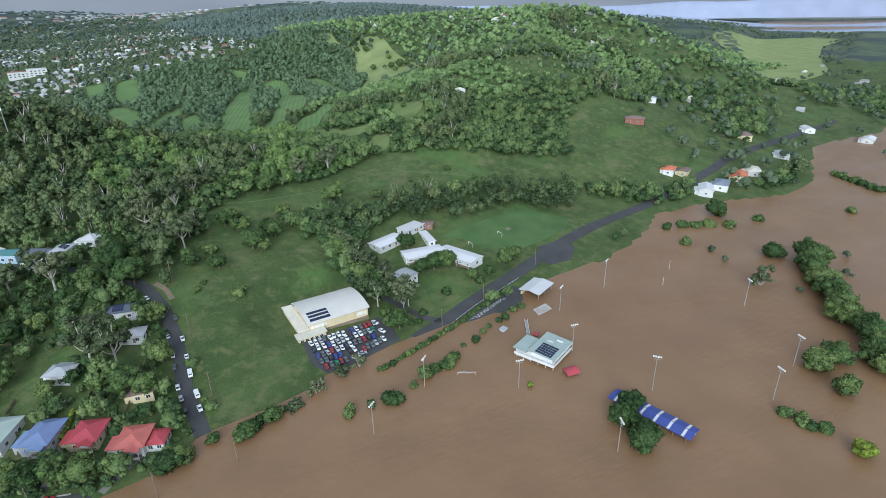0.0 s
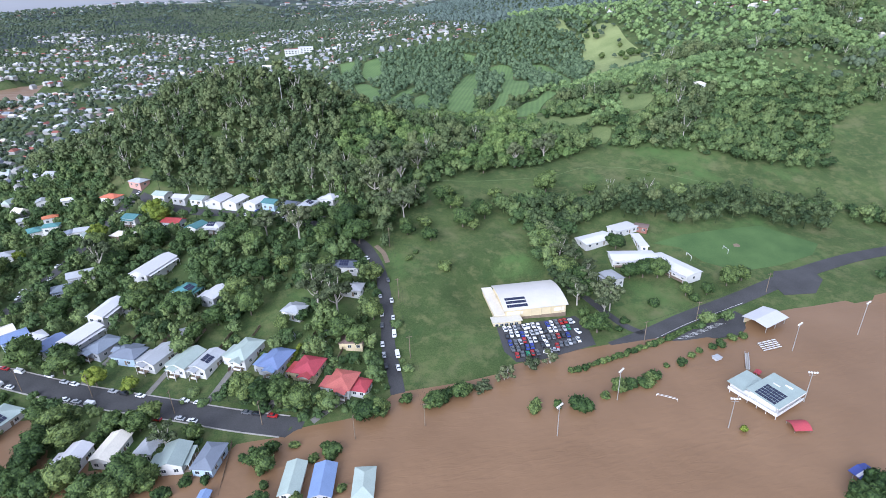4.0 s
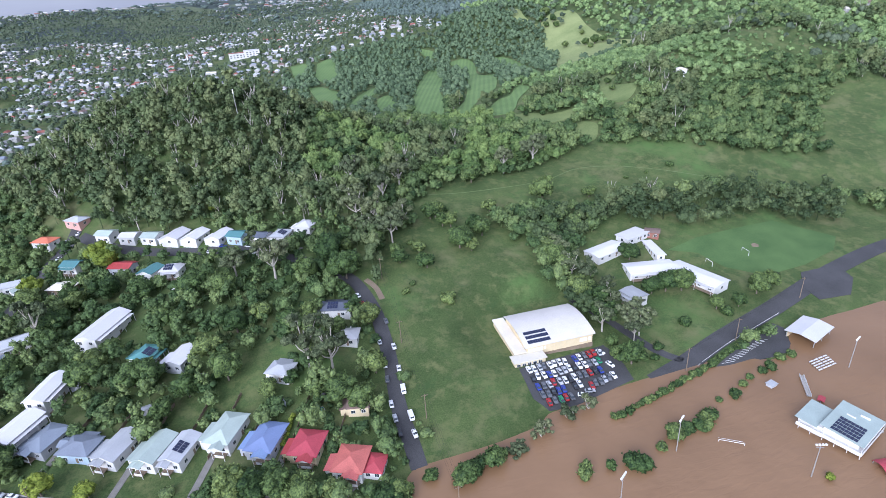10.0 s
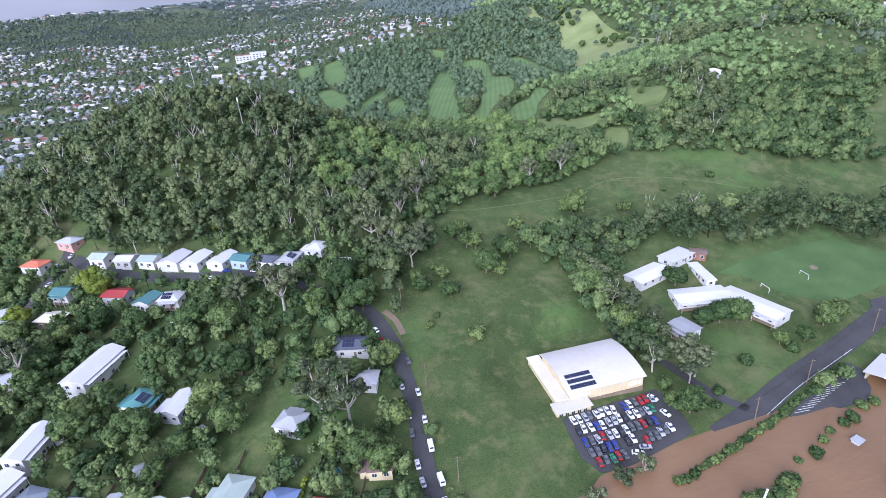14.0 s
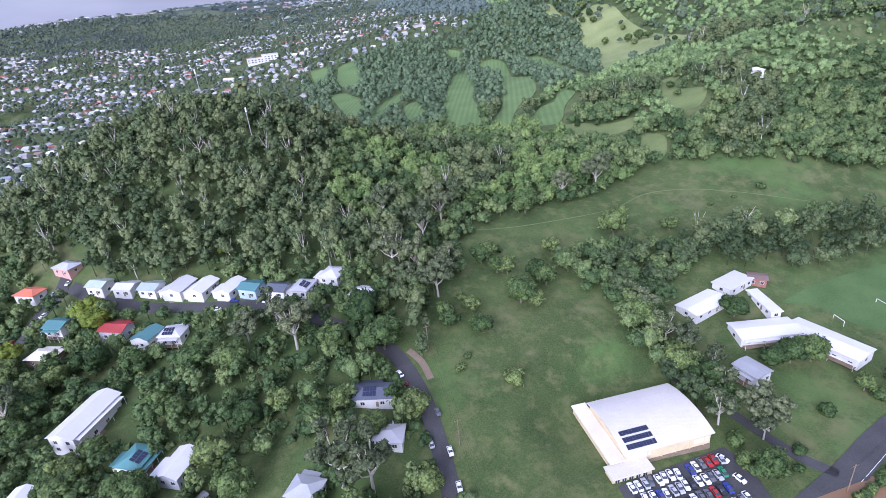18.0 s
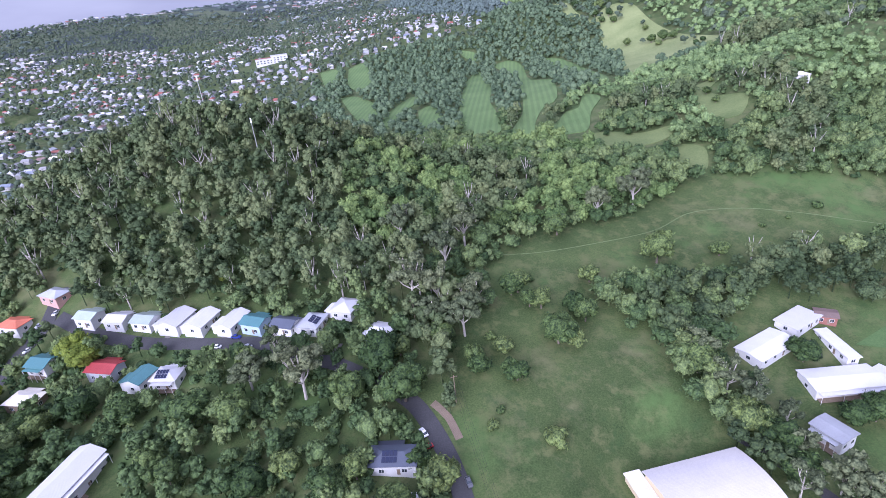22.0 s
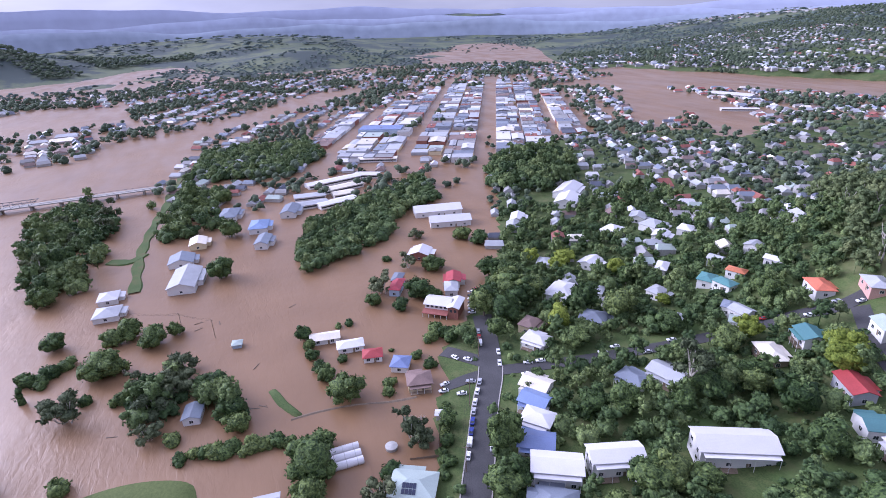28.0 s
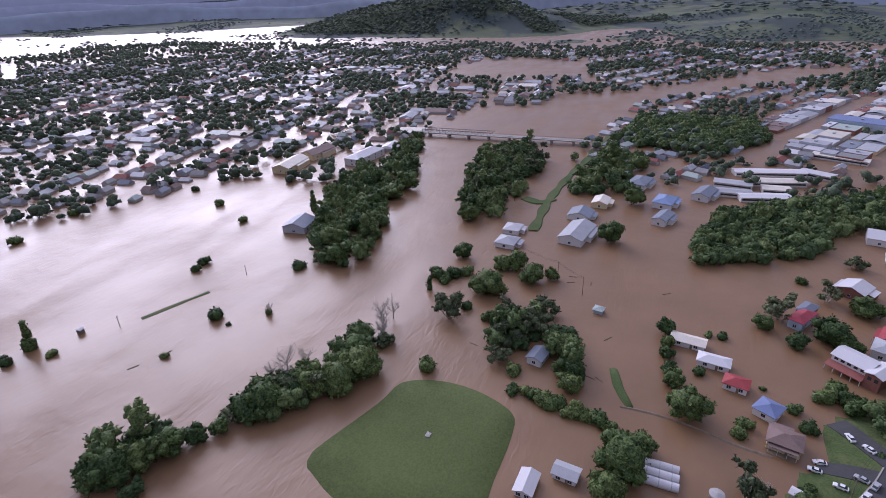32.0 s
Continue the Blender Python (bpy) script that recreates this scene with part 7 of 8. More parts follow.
woods("east_hill_woods", "woodland over the eastern hill", xs, ys, rng.uniform(0.9, 1.6, len(xs)), SUNLIT_REGROWTH, FAR_WOODS)
LAWNS = [[(-181, 222), (-188, 240), (-156, 231), (-130, 217), (-113, 210), (-116, 198), (-142, 208), (-160, 218)], [(-38, 216), (-31, 232), (-24, 243), (-12, 237), (-12, 220), (-24, 208)], [(-82, 262), (-76, 287), (-67, 275), (-74, 256)], [(-55, 215), (-51, 226), (-39, 220), (-46, 211)], [(6, 228), (21, 225), (19, 213), (6, 216)], [(-97, 235), (-91, 244), (-85, 243), (-84, 232)], [(-104, 212), (-30, 190), (-34, 182), (-108, 206)]]


def belt_g(x, y):
    return np.sin(x / 17 + 1.5 * np.sin(y / 23)) + 0.7 * np.sin(y / 13 + np.sin(x / 19))


def garden(x, y):
    k = inside(HOMES, x, y) & (shore_distance(x, y) > 3) & (x > -330) & (y < 460) & clear_of(x, y) & ((y > 157.5 - 0.495 * (x + 13.8)) | (x < -140) | (rng.uniform(0, 1, x.shape) < 0.08))
    for p in LAWNS:
        k &= ~inside(p, x, y)
    return k


xs, ys = scatter(-330, 40, 160, 460, 5.6, lambda x, y: garden(x, y) & (rng.uniform(0, 1, x.shape) < np.where((x < -195) & (y > 290), 0.6, np.where((belt_g(x, y) > -0.9) | (x < -120), 0.96, 0.65))))
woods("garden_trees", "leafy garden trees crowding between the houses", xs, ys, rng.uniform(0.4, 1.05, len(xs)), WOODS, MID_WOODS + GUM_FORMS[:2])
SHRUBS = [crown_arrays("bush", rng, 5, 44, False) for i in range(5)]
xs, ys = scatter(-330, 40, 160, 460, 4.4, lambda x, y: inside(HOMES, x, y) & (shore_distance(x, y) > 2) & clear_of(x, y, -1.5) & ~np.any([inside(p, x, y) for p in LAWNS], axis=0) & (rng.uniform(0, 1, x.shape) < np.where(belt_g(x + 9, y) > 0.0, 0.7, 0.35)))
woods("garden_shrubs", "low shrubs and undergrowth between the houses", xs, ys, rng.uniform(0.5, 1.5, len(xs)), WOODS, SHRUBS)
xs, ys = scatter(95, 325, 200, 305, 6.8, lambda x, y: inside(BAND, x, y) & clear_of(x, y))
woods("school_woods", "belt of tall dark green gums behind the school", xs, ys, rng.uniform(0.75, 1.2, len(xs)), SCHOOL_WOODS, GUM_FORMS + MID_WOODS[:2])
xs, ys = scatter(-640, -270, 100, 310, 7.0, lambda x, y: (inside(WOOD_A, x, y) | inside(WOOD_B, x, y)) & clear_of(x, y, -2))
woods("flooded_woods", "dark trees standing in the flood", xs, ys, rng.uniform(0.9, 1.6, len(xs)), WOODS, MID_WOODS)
ISLANDS_NEAR = [[(-228, -8), (-224, 20), (-272, 12), (-339, -21), (-360, -6), (-500, -66), (-493, -92), (-343, -68), (-273, -35)], [(-377, 27), (-316, 45), (-314, 71), (-362, 75), (-442, 72), (-505, 44), (-455, 14)],
                [(-174, 111), (-190, 107), (-219, 114), (-216, 126), (-201, 136), (-182, 146), (-172, 143), (-181, 135), (-194, 127), (-185, 116)]]
ISLANDS_FAR = [[(-109, 40), (-122, 37), (-149, 48), (-175, 53), (-176, 67), (-153, 71), (-136, 66), (-118, 51)], [(-72, 18), (-82, 9), (-101, 9), (-103, 30), (-90, 29), (-78, 34)], [(-372, 102), (-463, 91), (-499, 117), (-464, 148), (-391, 142), (-378, 121)], [(-414, 359), (-463, 390), (-475, 464), (-394, 441), (-344, 397), (-368, 349)]]
ISLANDS = ISLANDS_NEAR + ISLANDS_FAR


def on_islands(x, y):
    k = np.zeros(x.shape, bool)
    for p in ISLANDS:
        k |= inside(p, x, y)
    for px_, py_ in smooth_line(ribbon_line, 8):
        k &= np.hypot(x - px_, y - py_) > 9
    return k & clear_of(x, y, -1)


xs, ys = scatter(-510, -60, -60, 470, 6.6, lambda x, y: on_islands(x, y) & (rng.uniform(0, 1, x.shape) < 0.8))
woods("island_trees", "clumps of dark trees rising out of the flood", xs, ys, rng.uniform(0.9, 1.6, len(xs)), WOODS, MID_WOODS + GUM_FORMS[:1])

# ---- single trees, bushes and hedges ----
tree("round", -80, 21, 1.72)
tree("round", -86, 24, 1.37)
tree("round", -95, 29, 1.42)
tree("round", -102, 33, 1.04)
tree("round", -108, 38, 0.84)
tree("round", -140, 64, 1.90)
tree("round", -152, 67, 1.90)
tree("gum", -172, 66, 1.20)
tree_row("round", -118, 41, -150, 68, 8, 1.61)
tree_row("gum", -116, 38, -135, 58, 4, 1.44)
tree("round", -229, 8, 1.90)
tree("round", -250, -9, 1.90)
tree("round", -270, -2, 1.90)
tree("round", -310, -14, 1.90)
tree("round", -329, -11, 1.90)
tree("round", -348, -9, 1.90)
tree("round", -314, -37, 1.90)
tree("round", -271, -26, 1.90)
tree("upright", -280, -42, 1.90)
tree("round", -345, -40, 1.90)
tree("round", -227, 92, 1.82)
tree("round", -226, 97, 1.50)
tree("round", -244, 110, 1.56)
tree("round", -249, 119, 1.10)
tree("round", -255, 100, 1.63)
tree("round", -252, 93, 1.31)
tree("round", -258, 69, 1.20)
tree("bush", -230, 70, 1.85)
tree("round", -308, 54, 1.90)
tree("gum", -347, 44, 1.90)
tree("round", -368, 50, 1.90)
tree("gum", -396, 54, 1.90)
tree("gum", -415, 67, 1.90)
tree("gum", -447, 66, 1.90)
tree("gum", -438, 37, 1.90)
tree("round", -450, 18, 1.90)
tree("gum", -177, 113, 1.27)
tree("gum", -191, 114, 1.90)
tree("gum", -202, 121, 1.90)
tree("gum", -214, 123, 1.79)
tree("round", -190, 135, 1.38)
tree("round", -178, 142, 1.42)
tree("round", -199, 136, 1.29)
tree("gum", -203, 110, 1.40)
tree("bush", -172, 121, 1.63)
tree("round", -170, 143, 1.14)
tree_row("bush", -162, 125, -156, 158, 11, 1.62)
tree("round", -139, 164, 1.90)
tree("round", -127, 161, 1.43)
tree("round", -149, 169, 1.18)
tree("bush", -163, 89, 1.90)
tree("bush", -204, 102, 1.90)
tree("gum", -200, 84, 1.90)
tree("bush", -209, 89, 1.40)
tree("bush", -163, -16, 1.90)
tree("bush", -174, 5, 0.9)
tree("bush", -195, -60, 1.5)
tree("bush", -203, -62, 1.68)
tree("bush", -278, -120, 1.72)
tree("bush", -296, -160, 1.67)
tree("upright", -117, -73, 1.75)
tree("bush", -117, -60, 1.27)
tree("bush", -106, -71, 1.49)
tree("bush", -132, -14, 1.00)
tree("bush", -259, -83, 1.6)
tree("bush", -216, -9, 1.90)
tree("upright", -220, 66, 1.14)
tree("bush", -186, -193, 1.90)
tree("bush", -231, -271, 1.90)
tree("bush", -230, -204, 1.90)
tree("bush", -160, -6, 0.66)
tree("round", -304, 141, 1.79)
tree("round", -368, 148, 1.87)
tree("round", -389, 115, 1.90)
tree("round", -417, 119, 1.90)
tree("round", -434, 129, 1.90)
tree("round", -447, 145, 1.90)
tree("round", -472, 121, 1.90)
tree_row("round", -219, 173, -185, 177, 5, 0.88)
tree("round", -171, 182, 1.90)
tree("bush", -167, 198, 1.50)
tree("round", -237, 211, 1.05)
tree("gum", -247, 218, 1.74)
tree("round", -235, 235, 1.89)
tree("round", -229, 239, 1.22)
tree("round", -227, 222, 1.00)
tree("bush", -195, 226, 1.90)
tree("bush", -196, 233, 1.90)
tree("bush", -285, 232, 1.59)
tree("gum", -270, 240, 1.46)
tree("gum", -310, 259, 1.29)
tree("bush", -223, 195, 1.21)
tree("bush", -223, 190, 0.91)
tree("bush", -196, 186, 1.20)
tree("bush", -194, 207, 0.70)
tree("bush", -185, 215, 1.25)
tree("bush", -177, 218, 1.59)
tree("round", -262, 252, 1.62)
tree("round", -120, 222, 1.67)
tree("round", -193, 262, 1.90)
tree("round", -182, 252, 1.21)
tree("round", -202, 255, 1.75)
tree("round", -203, 281, 1.79)
tree("lime", -171, 276, 1.58)
tree("round", -106, 220, 1.28)
tree("bush", -133, 208, 1.43)
tree("bush", -124, 205, 1.16)
tree("bush", -202, 230, 1.90)
tree("bush", -191, 234, 1.90)
tree("gum", -140, 198, 1.64)
tree("gum", -120, 181, 1.45)
tree("bush", -128, 187, 1.90)
tree("lime", -165, 327, 0.80)
tree("lime", -225, 310, 1.31)
tree("lime", -243, 304, 1.24)
tree_row("bush", -233, 65, -238, 78, 3, 1.90)
tree_row("round", 331, 112, 277, 69, 7, 1.90)
tree_row("round", 268, 59, 246, 43, 4, 1.54)
tree("round", 328, 105, 1.90)
tree("gum", 282, 111, 1.46)
tree("round", 322, 124, 1.62)
tree("round", 229, 63, 1.50)
tree("round", 240, 60, 1.52)
tree("round", 220, 49, 1.28)
tree("lime", 191, 33, 0.97)
tree("bush", 301, 164, 1.90)
tree("bush", 338, 173, 1.90)
tree("round", 362, 181, 1.90)
tree("bush", 373, 158, 1.90)
tree("bush", 437, 127, 1.90)
tree("round", 252, 51, 1.52)
tree_row("bush", 191, 56, 193, 45, 4, 1.44)
tree_row("bush", 314, 186, 349, 164, 5, 1.90)
tree_row("bush", 523, 173, 502, 131, 7, 1.90)
tree("round", 143, 88, 1.36)
tree("round", 139, 77, 1.50)
tree("round", 151, 91, 1.14)
tree("bush", 84, 147, 1.90)
tree("bush", 68, 150, 1.43)
tree("round", 76, 149, 0.48)
tree("bush", 95, 150, 1.04)
tree("round", 102, 152, 0.77)
tree("bush", 134, 160, 1.14)
tree("bush", 141, 163, 0.82)
tree("bush", 146, 165, 0.73)
tree("bush", 153, 166, 0.89)
tree("bush", 157, 166, 1.09)
tree("bush", 165, 169, 1.01)
tree("bush", 170, 169, 1.02)
tree("lime", 131, 122, 0.36)
tree("bush", 127, 160, 0.66)
tree_row("bush", 103, 152, 120, 154, 5, 1.44)
tree_row("round", 31, 161, 46, 165, 5, 0.84)
tree("gum", 53, 166, 0.82)
tree("gum", 63, 169, 0.96)
tree("gum", 76, 173, 0.99)
tree("gum", 84, 174, 0.88)
tree("round", -25, 146, 0.98)
tree("bush", -4, 148, 1.76)
tree("bush", -32, 152, 0.83)
tree("bush", -16, 154, 0.78)
tree("round", 24, 166, 0.66)
tree("round", -33.5, 180.5, 1.35)
tree("round", -27, 177.5, 1.4)
tree("round", -21, 175, 1.45)
tree("round", -14, 171, 1.35)
tree("round", -5, 168.5, 1.05)
tree("round", 9.5, 162.5, 1.25)
tree("round", 13.5, 163, 1.1)
tree("lime", -90, 203, 1.15)
tree("lime", -76, 197, 0.95)
tree("round", -105, 214, 1.46)
tree("round", -77, 176, 1.03)
tree("round", -90, 173, 1.39)
tree("round", -104, 188, 1.05)
tree("round", -65, 177, 1.05)
tree("gum", -57, 162, 1.01)
tree("bush", 57, 242, 1.90)
tree("bush", 41, 251, 1.09)
tree("round", 55, 265, 0.97)
tree("round", 44, 271, 1.03)
tree("round", 55, 277, 0.95)
tree("round", 76, 277, 1.44)
tree("round", 81, 274, 0.92)
tree("round", 91, 285, 1.14)
tree("round", 78, 295, 1.16)
tree("round", 73, 306, 1.19)
tree("round", 107, 339, 1.42)
tree("round", 138, 308, 1.90)
tree("round", 166, 304, 0.96)
tree("gum", 154, 350, 1.90)
tree("gum", 45, 288, 1.55)
tree("gum", 50, 326, 1.90)
tree("gum", 32, 311, 1.90)
tree("gum", 64, 343, 1.86)
tree("bush", 199, 315, 0.85)
tree("bush", 233, 318, 1.10)
tree("bush", 214, 316, 0.64)
tree("bush", 214, 304, 0.63)
tree("bush", 45, 255, 0.81)
tree("round", 37, 287, 1.13)
tree("gum", 54, 301, 1.40)
tree("gum", 41, 305, 1.55)
tree("round", 147, 222, 1.2)
tree("round", 154, 221, 1.35)
tree("round", 161, 219, 1.3)
tree("round", 153, 247, 1.32)
tree("round", 115, 212, 1.46)
tree("round", 112, 188, 1.32)
tree("gum", 125, 201, 1.27)
tree("gum", 127, 228, 1.1)
tree("gum", 122, 236, 1.25)
tree("gum", 119, 244, 1.3)
tree("gum", 119, 257, 1.4)
tree("round", 116, 254, 1.69)
tree("bush", 147, 200, 1.60)
tree("bush", 127, 192, 1.07)
tree("bush", 118, 190, 1.14)
tree("round", 190, 205, 1.19)
tree("round", 200, 207, 1.05)
tree("bush", 168, 199, 1.45)
tree("round", 176, 201, 0.85)
tree("bush", 112, 201, 1.54)
tree("bush", 110, 194, 1.75)
tree("round", 119, 222, 1.52)
tree("round", 115, 230, 1.55)
tree("lime", -93, 335, 1.73)
tree("lime", -123, 328, 1.24)
tree("lime", 21, 314, 0.83)
tree("lime", -38, 355, 0.90)
tree("round", -31, 305, 0.95)
tree("gum", -18, 296, 1.45)
tree("gum", -29, 292, 1.5)
tree("gum", -12, 280, 1.83)
tree("round", 2, 273, 1.40)
tree("round", 14, 281, 1.90)
tree("round", 18, 267, 1.63)
tree("round", -1, 247, 1.05)
tree("round", -34, 279, 1.38)
tree("round", -48, 286, 1.64)
tree("round", -70, 297, 1.44)
tree("round", -86, 306, 1.47)
tree("round", -53, 266, 1.29)
tree("round", -30, 253, 1.46)
tree("round", -9, 244, 1.23)
tree("gum", -5, 222, 1.90)
tree("round", -41, 243, 1.37)
tree("round", -62, 240, 1.51)
tree("round", -78, 263, 1.03)
tree("round", -85, 249, 1.34)
tree("round", -106, 292, 1.59)
tree("gum", -111, 289, 1.72)
tree("round", -103, 308, 1.46)
tree("round", -19, 255, 1.06)
tree("round", -59, 275, 1.11)
tree("round", 13, 258, 0.89)
tree("round", 16, 245, 0.85)
tree("round", 8, 236, 1.01)
tree("round", 3, 229, 0.97)
tree("round", -12, 218, 0.72)
tree("round", 3, 204, 1.37)
tree("round", 10, 199, 1.24)
tree("round", -4, 209, 1.15)
tree("gum", 3, 217, 1.85)
tree("round", -20, 215, 0.93)
tree("round", -48, 227, 1.41)
tree("round", -68, 241, 1.46)
tree("round", -84, 255, 1.51)
tree("round", -56, 219, 1.13)
tree("round", -34, 229, 1.45)
tree("round", 18, 213, 1.21)
tree("round", 21, 238, 1.32)
tree("lime", -232, 319, 1.44)
tree("lime", -204, 332, 1.26)
tree("lime", -90, 331, 1.57)
tree("round", -181, 296, 1.83)
tree("round", -218, 275, 1.90)
tree("round", -206, 257, 1.76)
tree("round", -122, 224, 1.65)
tree("round", -158, 275, 1.36)
tree("round", -166, 303, 1.80)
tree("round", -145, 312, 1.45)
tree("round", -122, 316, 1.38)
tree("round", -99, 304, 1.25)
tree("round", -120, 256, 1.38)
tree("round", -115, 265, 1.40)
tree("gum", -141, 243, 0.60)
tree("round", -104, 279, 1.17)
tree("round", -286, 292, 1.52)
tree("round", -296, 285, 1.52)
tree("round", -87, 251, 1.21)
tree("round", -84, 238, 0.95)
tree("round", -136, 354, 1.57)
tree("round", -193, 330, 1.36)
for x, y, size in ((-66, 150, 1.6), (-61, 149, 1.25), (-69, 145, 1.5), (-76, 148, 1.35), (-85, 154, 1.5), (-91, 152, 1.3), (-98, 155, 1.5), (-100, 168, 1.3), (-99, 174, 1.2), (-97, 184, 1.2), (-68, 174, 1.1), (-106, 160, 1.3)):
    tree("round", x, y, size)
for x, y, size in ((-49, 166, 1.3), (-49, 147, 1.1), (-55, 144, 1.3), (-43, 146, 0.9)):
    tree("bush", x, y, size)
tree("round", -81, 171, 0.73)
tree("round", -49, 165, 0.78)
tree("round", -27, 149, 0.95)
tree("round", -23, 153, 0.72)
tree("bush", -25, 139, 0.84)
tree("round", -26, 132, 0.83)
tree("round", -15, 130, 0.64)
tree("bush", -53, 143, 0.76)
tree("bush", -2, 132, 0.76)
tree("bush", -10, 146, 0.97)
tree("bush", -6, 151, 0.83)
tree("gum", -136, 200, 1.07)
tree("round", -141, 211, 0.81)
tree("bush", -172, 199, 1.46)
tree("gum", 35, 311, 1.52)
tree("gum", 50, 299, 1.41)
tree("round", 70, 305, 1.15)
tree("round", 74, 297, 1.02)
tree("round", 85, 351, 1.36)
tree("gum", 131, 345, 1.70)
tree("round", 89, 290, 1.11)
tree("round", 79, 281, 1.06)
tree("round", 54, 268, 0.76)
tree("round", 44, 275, 0.90)
tree("round", 23, 271, 0.99)
tree("gum", 38, 353, 1.90)
tree("round", 104, 305, 1.14)
tree("gum", 36, 297, 1.25)
tree("round", 36, 281, 0.82)
tree("round", 21, 286, 1.06)
tree("bush", 53, 285, 1.02)
tree("bush", 80, 312, 1.16)
tree("gum", 112, 208, 1.30)
tree("gum", 124, 206, 1.32)
tree("round", 119, 214, 0.94)
tree("gum", 121, 199, 1.08)
tree("gum", 122, 218, 1.1)
tree("bush", 122, 187, 0.92)
tree("round", 166, 203, 0.80)

for x, y, size in ((432, 842, 1.3), (440, 826, 1.1), (447, 850, 1.4), (437, 870, 1.2), (425, 700, 1.5), (431, 690, 1.3), (419, 712, 1.4), (412, 690, 1.0), (436, 716, 1.2), (405, 740, 1.2), (443, 760, 1.0), (398, 612, 0.9), (414, 622, 0.8),
                   (452, 884, 1.6), (440, 930, 1.5), (268, 440, 0.7), (262, 424, 0.6), (284, 456, 0.6), (205, 432, 0.6), (196, 443, 0.5)):
    tree("round", x, y, size, label="broad dark green tree alone on the hillside pasture")

# ---- the flooded town beyond ----
def far_houses(name, label, xs, ys, zs, turn, size, high, roofs, category="houses"):
    """Many small gabled houses in one mesh; walls and roofs in several colours."""
    k = rng.integers(0, len(roofs), len(xs))
    V, F, M = [], [], []
    wall_f = [(0, 1, 5, 4), (1, 2, 6, 5), (2, 3, 7, 6), (3, 0, 4, 7)]
    roof_f = [(8, 9, 13, 12), (10, 11, 12, 13), (9, 10, 13), (11, 8, 12)]
    for n, (x, y, z, a, s, h) in enumerate(zip(xs, ys, zs, turn, size, high)):
        l, w = s, s * rng.uniform(0.55, 0.85)
        o, r = 0.5, min(w * 0.24, 1.5)
        hip = rng.uniform(0.1, 0.9) * w * 0.5
        p = np.array([(-l, -w, -2), (l, -w, -2), (l, w, -2), (-l, w, -2), (-l, -w, h), (l, -w, h), (l, w, h), (-l, w, h),
                      (-l - o, -w - o, h), (l + o, -w - o, h), (l + o, w + o, h), (-l - o, w + o, h), (-l + hip, 0, h + r * 1.6), (l - hip, 0, h + r * 1.6)]) * (0.5, 0.5, 1)
        c, q = math.cos(a), math.sin(a)
        V.append(np.stack([p[:, 0] * c - p[:, 1] * q + x, p[:, 0] * q + p[:, 1] * c + y, p[:, 2] + z], 1))
        F += [tuple(14 * n + i for i in f) for f in wall_f + roof_f]
        M += [0] * 4 + [1 + int(k[n])] * 4
    me = mesh_of(name, np.concatenate(V), F, DIM_WALL)
    for r in roofs:
        me.materials.append(ROOF[r])
    me.polygons.foreach_set("material_index", np.array(M, np.int32))
    return tagged(new(name, me), label, category, kind="stuff")


MIXED = ["white", "grey", "weathered", "grey", "slate", "green", "cream", "brown", "weathered", "dark", "grey", "weathered", "slate", "brick_red", "brick_red", "white", "grey", "slate"]
DULL = ["weathered", "slate", "grey", "dark", "weathered", "weathered", "brown", "slate", "grey", "green", "grey", "brick_red", "white", "cream"]
WAY, SIDE = np.array((-0.89, 0.455)), np.array((-0.455, -0.89))
TOWN_ORIGIN = np.array((-386.0, 342.0))


def town_xy(s, o):
    p = TOWN_ORIGIN + WAY * s + SIDE * o
    return float(p[0]), float(p[1])


# shops and stores of the drowned main streets
shop_roofs = ["weathered", "dark", "weathered", "white", "grey", "grey", "slate", "grey", "slate", "brown", "grey", "cream", "white", "brown", "dark", "green", "grey", "slate", "brick_red"]
spots = []
for o0, o1, s0, s1 in ((10, 42, 85, 680), (43, 75, 85, 680), (89, 120, 90, 600), (121, 151, 100, 450), (-13, -44, 90, 680), (-45, -76, 130, 660), (172, 200, 150, 360), (-88, -118, 200, 560)):
    s = s0
    while s < s1:
        f = float(rng.uniform(13, 30))
        if rng.uniform() < 0.93:
            d = float(rng.uniform(0.85, 1.0))
            cut = float(rng.uniform(0.4, 0.7))
            for a, b in ((0, cut), (cut + 0.03, d)):
                if b - a > 0.15:
                    spots.append((s + f / 2, o0 + (o1 - o0) * (a + b) / 2, f - 0.4, abs(o1 - o0) * (b - a)))
        s += f + (10 if rng.uniform() < 0.06 else 0)
town_rz = math.degrees(math.atan2(WAY[1], WAY[0]))


def shop(s, o, L, W, h, roof, wall, label, style="flat"):
    x, y = town_xy(s, o)
    BUILT.append((x, y, max(L, W) * 0.6))
    ob = thing("shop_building", x, y, 0, town_rz, label, "building", "town buildings")
    part("wall", boxes((-L / 2, L / 2, -W / 2, W / 2, -2, h)), WALLS[wall], ob)
    part("roof", roof_bm(style, L - 0.8, W - 0.8, h, 0.16, 0.3), ROOF[roof], ob)
    if rng.uniform() < 0.5:
        part("roof_unit", boxes((-1.5, 1.2, -1, 1, h + 0.3, h + 1.5)), METAL, ob)
    if h > 4.4:
        part("window_band", boxes((L / 2, L / 2 + 0.06, -W / 2 + 0.6, W / 2 - 0.6, h - 2.4, h - 1.2)), GLASS, ob)
    return ob


